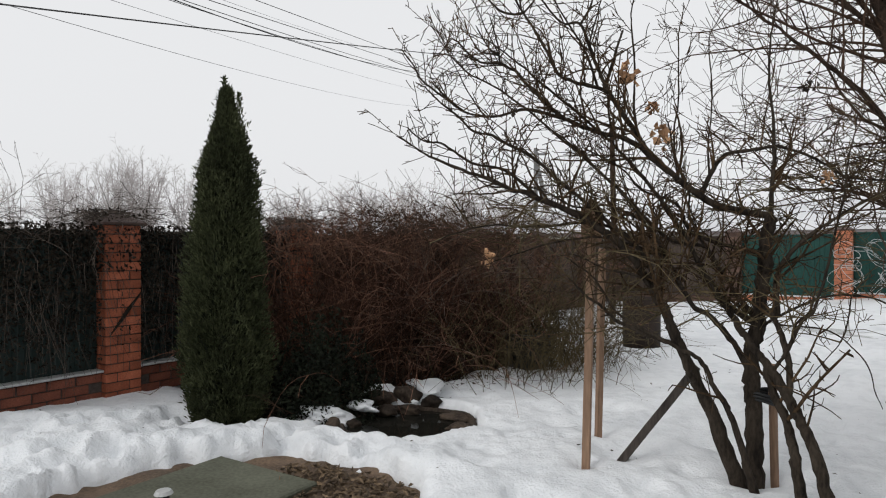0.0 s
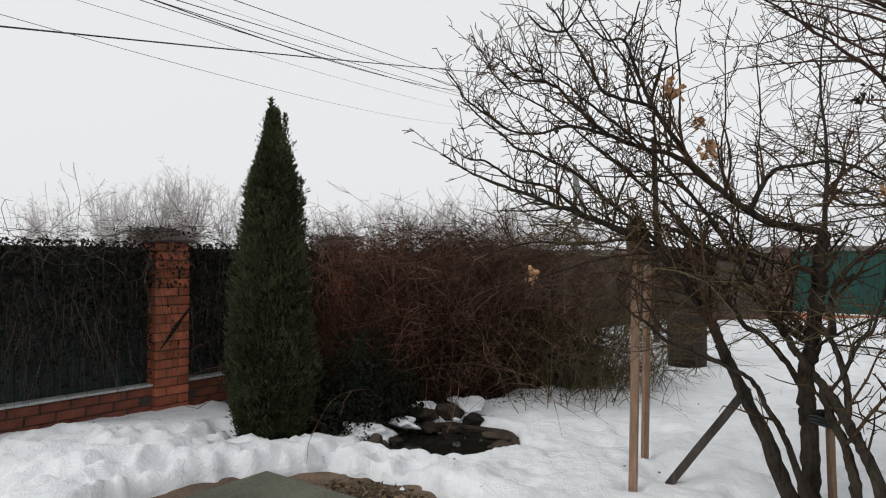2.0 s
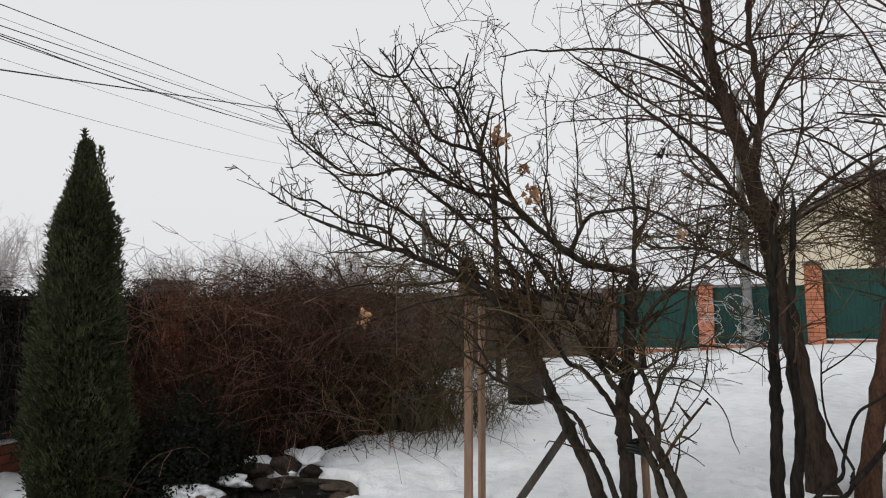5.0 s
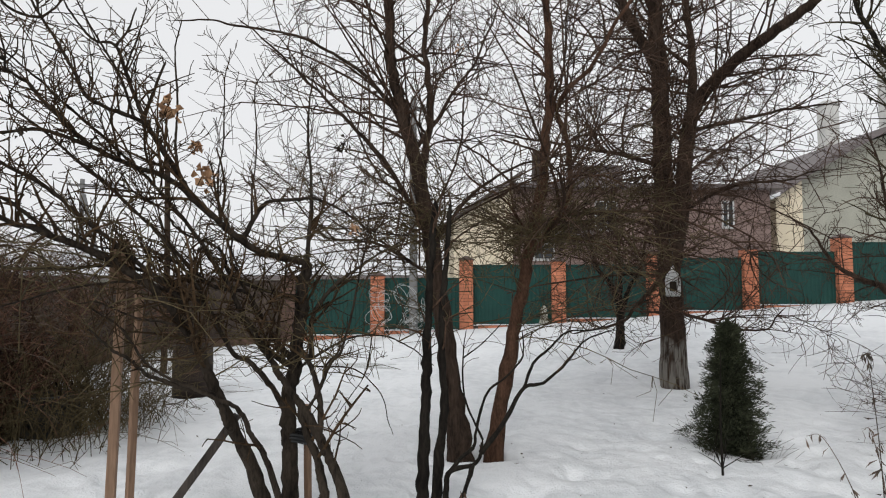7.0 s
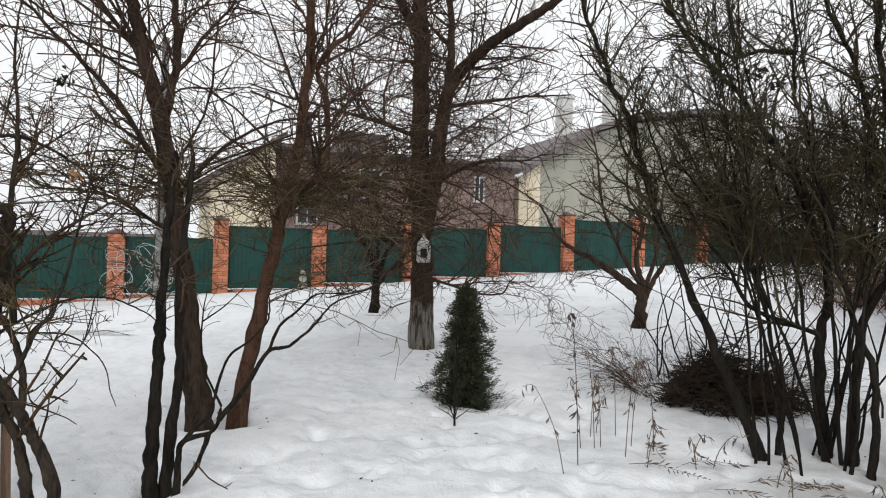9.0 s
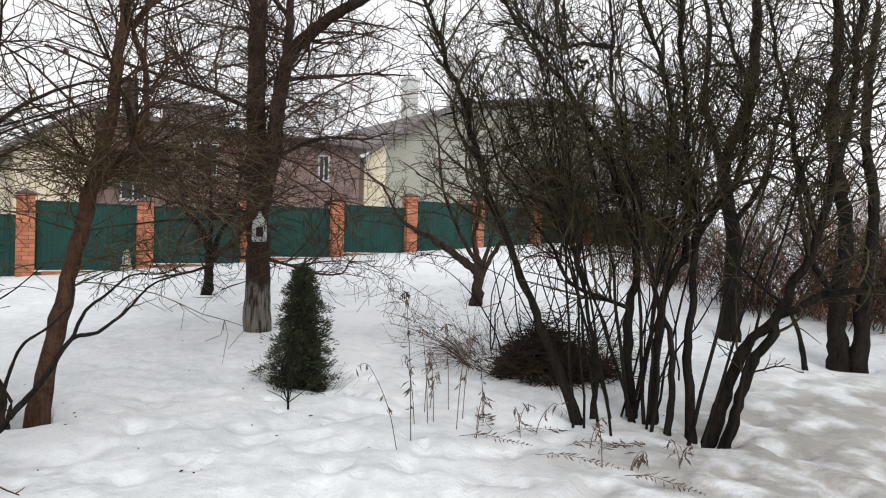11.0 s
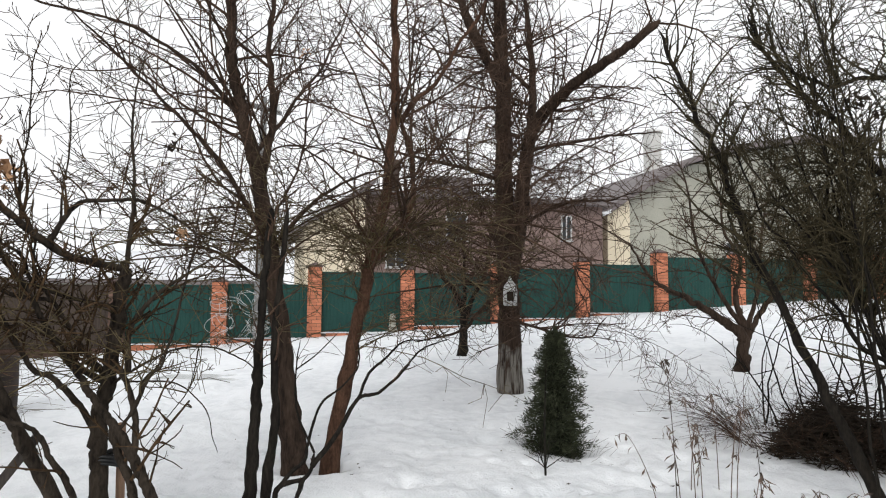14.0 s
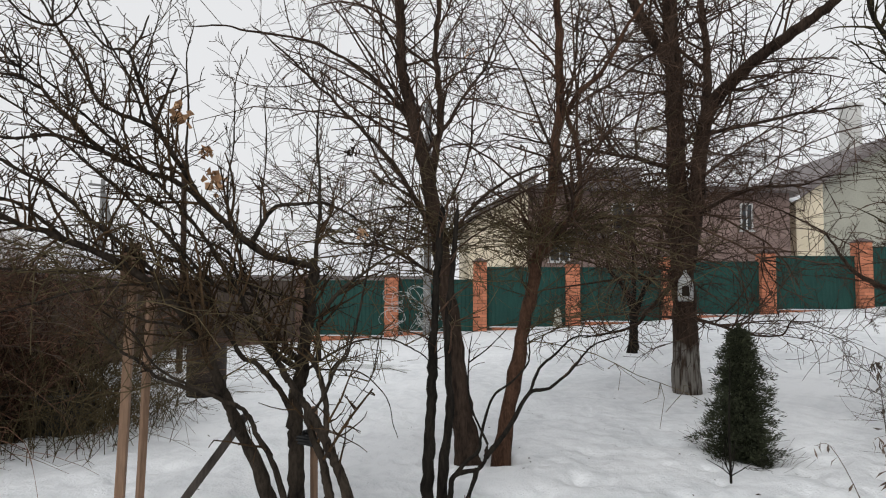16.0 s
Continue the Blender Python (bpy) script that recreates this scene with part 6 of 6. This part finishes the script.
# ---- stakes, prop, tub, barrel ----
def post_thing(name, a, b, w, material, label, category, group=""):
    """A squared timber from a to b, slightly worn."""
    a, b = Vector(a), Vector(b)
    L = (b - a).length
    ob = thing(name, tuple(a), label, category, group)
    bm = boxed(-w / 2, w / 2, -w / 2, w / 2, -0.1, L, bevel=w * 0.10)
    bmesh.ops.subdivide_edges(bm, edges=[e for e in bm.edges if abs(e.verts[0].co.z - e.verts[1].co.z) > L * 0.5], cuts=6)
    for v in bm.verts:
        v.co.x += 0.004 * noise.noise(v.co * 3 + a)
        v.co.y += 0.004 * noise.noise(v.co * 3 - a)
    bmesh.ops.transform(bm, verts=bm.verts, matrix=(b - a).to_track_quat("Z", "Y").to_matrix().to_4x4())
    part("timber", bm, material, ob)
    return ob


def gz(x, y):
    return (x, y, ground_z(x, y))


s1 = post_thing("wooden_stake", gz(1.2, 4.43), (1.24, 4.41, 1.87), 0.055, STAKE, "tall raw pine stake standing in the snow", "stake", "stakes of the fruit shrub")
post_thing("wooden_stake", gz(1.55, 5.23), (1.56, 5.15, 1.52), 0.050, STAKE, "tall raw pine stake standing in the snow", "stake", "stakes of the fruit shrub")
post_thing("wooden_stake", gz(2.42, 4.15), (2.41, 4.17, 0.74), 0.042, STAKE, "short raw pine stake beside the fruit shrub", "stake", "stakes of the fruit shrub")
part("crossboard", boxed(-0.045, 0.10, -0.045, -0.027, 1.62, 1.86, 0.003), STAKE, s1, "short board nailed across the stakes")
post_thing("prop", gz(1.58, 4.75), (2.03, 4.47, 0.67), 0.058, PROP, "weathered timber prop under a shrub limb", "prop")
rag = thing("tie_band", (2.33, 4.16, 0.50), "dark band tied round the shrub stems", "band")
T = Tubes()
ra = np.linspace(0, 2 * math.pi, 25)
for z in (0.0, 0.035, 0.07):
    T.add(np.stack([0.105 * np.cos(ra), 0.085 * np.sin(ra), 0.6 * z + 0.02 * np.sin(2 * ra)], -1), np.full(25, 0.011), 5)
part("strap", T.mesh("strap"), PLASTIC_DARK, rag)


def turned(profile, segments=28):
    """A body of revolution from (radius, height) pairs."""
    a = np.arange(segments) * 2 * math.pi / segments
    v = np.concatenate([np.stack([r * np.cos(a), r * np.sin(a), np.full(segments, z)], -1) for r, z in profile])
    f = [(k * segments + j, k * segments + (j + 1) % segments, (k + 1) * segments + (j + 1) % segments, (k + 1) * segments + j) for k in range(len(profile) - 1) for j in range(segments)]
    return quick_mesh("turned", v, f)


tub = thing("black_tub", gz(1.56, 8.02), "large black plastic tub under the hedge", "tub")
part("body", turned([(0.0, 0.02), (0.25, 0.0), (0.28, 0.22), (0.31, 0.42), (0.335, 0.43), (0.335, 0.46), (0.30, 0.46), (0.28, 0.30), (0.0, 0.28)]), PLASTIC_DARK, tub)
barrel = thing("rusty_barrel", gz(3.70, 9.68), "brown rusty barrel standing in the snow", "barrel")
part("body", turned([(0.0, 0.0), (0.28, 0.0), (0.285, 0.25), (0.295, 0.26), (0.285, 0.27), (0.285, 0.50), (0.295, 0.51), (0.285, 0.52), (0.28, 0.74), (0.29, 0.76), (0.27, 0.76), (0.26, 0.57), (0.0, 0.55)]), BARREL, barrel)
part("inner_snow", turned([(0.0, 0.62), (0.15, 0.61), (0.258, 0.58)]), ROOF_SNOW, barrel, "snow lying in the barrel")


# ---- bottle feeder on the large tree ----
feeder = thing("bottle_feeder", (8.13, 4.45, 1.45), "clear plastic bottle bird feeder hung on the tree", "bird feeder")
part("bottle", turned([(0.0, 0.0), (0.085, 0.0), (0.10, 0.02), (0.10, 0.22), (0.09, 0.28), (0.045, 0.34), (0.022, 0.37), (0.022, 0.41), (0.0, 0.41)], 20), BOTTLE, feeder)
part("seed", turned([(0.0, 0.01), (0.07, 0.012), (0.06, 0.07), (0.0, 0.08)], 16), WEED, feeder, "brown seed in the bottle")
# solid dark plate imitates the shade in the bottle's cut-out
bm = boxed(-0.045, 0.045, -0.006, 0.0, 0.07, 0.20, 0.004)
bmesh.ops.transform(bm, verts=bm.verts, matrix=pose(-0.088, -0.05, 0, 0, 0, -61))
part("opening", bm, NEST, feeder, "dark cut-out opening")
T = Tubes()
T.add([(0, 0, 0.40), (0.02, 0.01, 0.60), (0.10, 0.10, 0.80)], (0.004, 0.004, 0.004), 4)
part("string", T.mesh("string"), CABLE, feeder)


# ---- brush heap and dry plants ----
heap = thing("brush_heap", gz(7.4, 0.5), "low rounded heap of cut dark brushwood", "brushwood")
T = Tubes()
for _ in range(1500):
    a, u = hr.uniform(0, 2 * math.pi), hr.random() ** 0.55
    x, y = 7.4 + 0.60 * u * math.cos(a), 0.45 + (0.62 + 0.12 * math.sin(3 * a)) * u * math.sin(a)
    h = 0.50 * max(0.02, 1 - u) ** 0.6 * (1 + 0.3 * math.sin(2.3 * a + 1)) * hr.uniform(0.1, 1.15)
    d = unit(np.array((hr.normal(), hr.normal(), hr.normal() * 0.35 + 0.10)))
    L = hr.uniform(0.18, 0.6)
    p = np.array((x, y, ground_z(x, y) + max(h, 0.03))) - d * L * 0.5
    T.add([p, p + d * L * 0.5 + hr.normal(size=3) * 0.03, p + d * L], (0.006, 0.005, 0.0025), 3)
tagged(part("brushwood", T.mesh("brushwood", heap.location), NEST, heap), kind="stuff")
T = Tubes()
for _ in range(170):
    a = hr.uniform(0, 2 * math.pi)
    p = np.array((7.5 + 0.5 * math.cos(a), 0.7 + 0.7 * math.sin(a)))
    wand(T, hr, (*p, ground_z(*p)), (math.cos(a) * 0.7 + hr.normal() * 0.3, math.sin(a) * 0.7 + hr.normal() * 0.3, 0.9), hr.uniform(0.4, 1.15), 0.0035, 0.16, side=6)
tagged(part("fine_growth", T.mesh("fine_growth", heap.location), TWIG, heap, "fine grey arching twigs"), kind="stuff")


def weed(x, y, h, lean, seed, material, label, leafy=14):
    rng = np.random.default_rng(seed)
    t = thing("dry_weed", gz(x, y), label, "dead plant", "dead stalks in the snow")
    curve = spline([(0, 0, -0.04), (lean[0] * 0.25, lean[1] * 0.25, h * 0.5), (lean[0] * 0.7, lean[1] * 0.7, h * 0.95), (lean[0], lean[1], h * (1.0 if lean[0] ** 2 + lean[1] ** 2 < 0.02 else 0.93))], 4)
    T = Tubes()
    T.add(curve, np.linspace(0.0040, 0.0016, len(curve)), 4)
    part("stalk", T.mesh("stalk"), material, t)
    lv = Leaves()
    for _ in range(leafy):
        i = rng.integers(len(curve) // 3 if material is WEED else 2, len(curve))
        lv.add(curve[i] + rng.normal(size=3) * 0.006, rng.normal(size=3) * 0.6 + np.array((0, 0, -1.0)), rng.uniform(0.05, 0.11), 0.007, rng, 0.15)
    part("withered_leaves", lv.mesh("withered_leaves"), material, t)
    return t


wr = random.Random(3)
weed(4.85, 1.29, 1.12, (0.02, 0.10), 101, WEED_DARK, "tall dark withered stalk with hanging leaves", 26)
weed(4.75, 1.36, 0.62, (0.10, 0.38), 102, WEED, "bent dry stalk nodding over the snow", 12)
for k in range(8):
    weed(5.45 + wr.uniform(-0.25, 0.3), 1.22 + wr.uniform(-0.20, 0.20), wr.uniform(0.30, 0.85), (wr.uniform(-0.18, 0.18), wr.uniform(-0.2, 0.2)), 110 + k, WEED, "dry reddish stalk with withered leaves", 16)
weed(5.55, 0.86, 0.55, (0.0, 0.06), 130, WEED_DARK, "dark withered stalk with hanging leaves", 18)
for k in range(5):
    weed(5.2 + wr.uniform(-0.25, 0.25), 0.62 + wr.uniform(-0.35, 0.3), wr.uniform(0.14, 0.28), (wr.uniform(-0.2, 0.2), wr.uniform(-0.3, 0.1)), 140 + k, WEED, "bent dry stalk lying on the snow", 10)
for k in range(6):
    weed(4.95 + wr.uniform(-0.2, 0.2), -0.35 + wr.uniform(-0.4, 0.35), wr.uniform(0.12, 0.3), (wr.uniform(-0.15, 0.15), wr.uniform(-0.2, 0.1)), 150 + k, WEED, "short dry reddish stalk in the snow", 12)


def frond(x, y, turn, length, seed):
    """A withered fern frond lying on the snow."""
    rng = np.random.default_rng(seed)
    t = thing("fern_frond", gz(x, y), "withered brown fern frond lying on the snow", "fern", "fern fronds on the snow", turn=turn)
    n = 16
    rib = np.array([(length * k / n, 0.03 * math.sin(k * 0.4), 0.02 + 0.03 * math.sin(math.pi * k / n)) for k in range(n + 1)])
    T = Tubes()
    T.add(rib, np.linspace(0.003, 0.0012, n + 1), 3)
    part("rib", T.mesh("rib"), WEED, t)
    lv = Leaves()
    for k in range(2, n + 1):
        for s in (-1, 1):
            lv.add(rib[k], (0.45 + rng.normal() * 0.15, s, rng.normal() * 0.15 - 0.05), 0.09 * math.sin(math.pi * (k / n) ** 0.7) + 0.02, 0.006, rng)
    tagged(part("leaf_blade", lv.mesh("leaf_blade"), WEED, t), kind="stuff")


for k, (x, y, a, L) in enumerate(((5.0, 0.95, -95, 0.55), (5.15, 0.60, -60, 0.5), (4.75, 0.35, -100, 0.6), (4.95, 0.15, -70, 0.5), (5.3, 0.75, 20, 0.4), (4.6, -0.25, -110, 0.5), (5.05, -0.10, -45, 0.45))):
    frond(x, y, a, L, 160 + k)

# twigs round the young spruce
sap = thing("sapling", gz(5.30, 2.53), "thin bare sapling with a few low twigs", "sapling")
T = Tubes()
b0 = np.array(sap.location)
T.add(b0 + np.array([(0, 0, -0.05), (0.0, 0.01, 0.4), (0.02, 0.0, 1.0)]), (0.011, 0.009, 0.003), 5)
for d, L in (((0.1, 0.5, 0.35), 0.34), ((-0.1, -0.45, 0.35), 0.26), ((0.2, 0.45, 0.5), 0.22), ((0.0, -0.25, 0.9), 0.3), ((-0.1, 0.3, 0.9), 0.28)):
    sprout(T, np.random.default_rng(int(L * 100)), b0 + np.array((0, 0, 0.06)), unit(np.array(d)), L, 0.006, 2, APPLE)
part("stem", T.mesh("stem", sap.location), BARK, sap)
skirt = thing("spruce_litter", gz(6.19, 2.84), "ring of dark dead growth at the foot of the spruce", "dead plant")
T = Tubes()
for _ in range(220):
    a = hr.uniform(0, 2 * math.pi)
    p = np.array((6.24 + 0.22 * math.cos(a), 2.84 + 0.26 * math.sin(a)))
    wand(T, hr, (*p, ground_z(*p) - 0.02), (math.cos(a) + hr.normal() * 0.3, math.sin(a) - 0.3 + hr.normal() * 0.3, 0.35), hr.uniform(0.10, 0.30), 0.0035, 0.2, side=5)
part("stalks", T.mesh("stalks", skirt.location), NEST, skirt)


# ---- garden frames by the far fence ----
def wire_coil(x, y, high, seed):
    """A loose standing tangle of pale wire hoops."""
    rng = np.random.default_rng(seed)
    t = thing("wire_coil", gz(x, y), "loose tangle of pale wire hoops by the fence", "wire", "wire tangles")
    a = np.linspace(0, 2 * math.pi, 21)
    for _ in range(13):
        r, c = rng.uniform(0.14, 0.36), np.array((rng.normal() * 0.14, rng.normal() * 0.14, rng.uniform(0.1, high)))
        u = unit(rng.normal(size=3) * (1, 1, 0.35))
        w = unit(np.cross(u, rng.normal(size=3)))
        T = Tubes()
        T.add(c + r * (np.cos(a)[:, None] * u + np.sin(a)[:, None] * w * rng.uniform(0.5, 1.0)), np.full(21, 0.006), 4)
        part("hoop", T.mesh("hoop"), PALE_METAL, t)


wire_coil(10.35, 13.95, 1.25, 31)
wire_coil(10.95, 13.55, 1.1, 32)
wire_coil(11.35, 13.6, 0.8, 33)
ply = thing("flat_frame", gz(7.0, 9.6), "weathered flat grating lying on the snow", "grating", turn=-62)
ply.location.z += 0.012
bm = bmesh.new()
for k in range(8):
    box(bm, -0.85, 0.85, -0.42 + k * 0.12, -0.405 + k * 0.12, 0, 0.008)
for k in range(3):
    box(bm, -0.86 + k * 0.83, -0.80 + k * 0.83, -0.46, 0.48, -0.012, 0.0)
tagged(part("grid", bm, PALE_METAL, ply), kind="stuff")
orn = thing("garden_ornament", gz(13.9, 11.35), "small pale stone garden ornament near the far fence", "ornament")
part("body", turned([(0.0, 0.0), (0.15, 0.0), (0.13, 0.07), (0.09, 0.20), (0.11, 0.28), (0.08, 0.35), (0.09, 0.42), (0.04, 0.49), (0.0, 0.51)], 16), PALE_WALL, orn)


# ---- far bare trees beyond the left fence ----
FAR_SPEC = dict(per=(2.7, 1.6, 0.9), levels=3, long=(1.4, 3.6), bend=0.14, up=0.08, lift=0.45, ahead=1.0, spur=0.0, thin=0.009)


def far_tree(seed, height):
    rng = np.random.default_rng(seed)
    t = thing("distant_tree", (0, 0, 0), "bare upright tree in the misty distance", "tree", "distant bare trees")
    T = Tubes()
    limbs = []
    for k in range(5):
        a = k * 1.257 + rng.uniform(-0.4, 0.4)
        w = height * (0.05 if k == 0 else rng.uniform(0.14, 0.26))
        limbs.append([(0, 0, -0.5), (0.25 * w * math.cos(a), 0.25 * w * math.sin(a), height * 0.4), (w * math.cos(a), w * math.sin(a), height * rng.uniform(0.72, 1.0))])
    for c in limbs:
        curve = spline(c, 5)
        T.add(curve, np.linspace(0.009 * height, 0.02, len(curve)), 5)
        branch_out(T, rng, curve, 0.012 * height, 0.03, FAR_SPEC, 0.22)
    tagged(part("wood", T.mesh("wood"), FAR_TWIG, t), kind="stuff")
    return t


fr = random.Random(8)
models = [far_tree(300 + k, 10.4) for k in range(4)]
far_places = []
for x0, x1, n, hs in ((-36.5, -33.5, 3, 0.90), (-31.5, -28.0, 4, 1.15), (-27.5, -24.0, 5, 1.30), (-22.2, -20.6, 2, 1.12), (-15.5, -11.0, 4, 0.9), (-9.6, -6.0, 4, 1.02), (-5.4, -1.5, 4, 0.98), (-0.5, 3.2, 4, 0.86), (4, 12, 5, 0.66)):
    for k in range(n):
        a = radians(x0 + (x1 - x0) * (k + 0.5) / n + fr.uniform(-0.4, 0.4) + 4.5)
        d = fr.uniform(86, 110)
        far_places.append((d * math.sin(a), d * math.cos(a), hs * fr.uniform(0.9, 1.08) * d / 95, fr.uniform(0, 360)))
for k, (x, y, s, a) in enumerate(far_places):
    m = pose(x, y, 0, 0, 0, a) @ Matrix.Diagonal((s * 0.9, s * 0.9, s, 1))
    if k < 4:
        models[k].matrix_basis = m
    else:
        o = copy_thing(models[k % 4], pose(0, 0, 0))
        o.matrix_basis = m
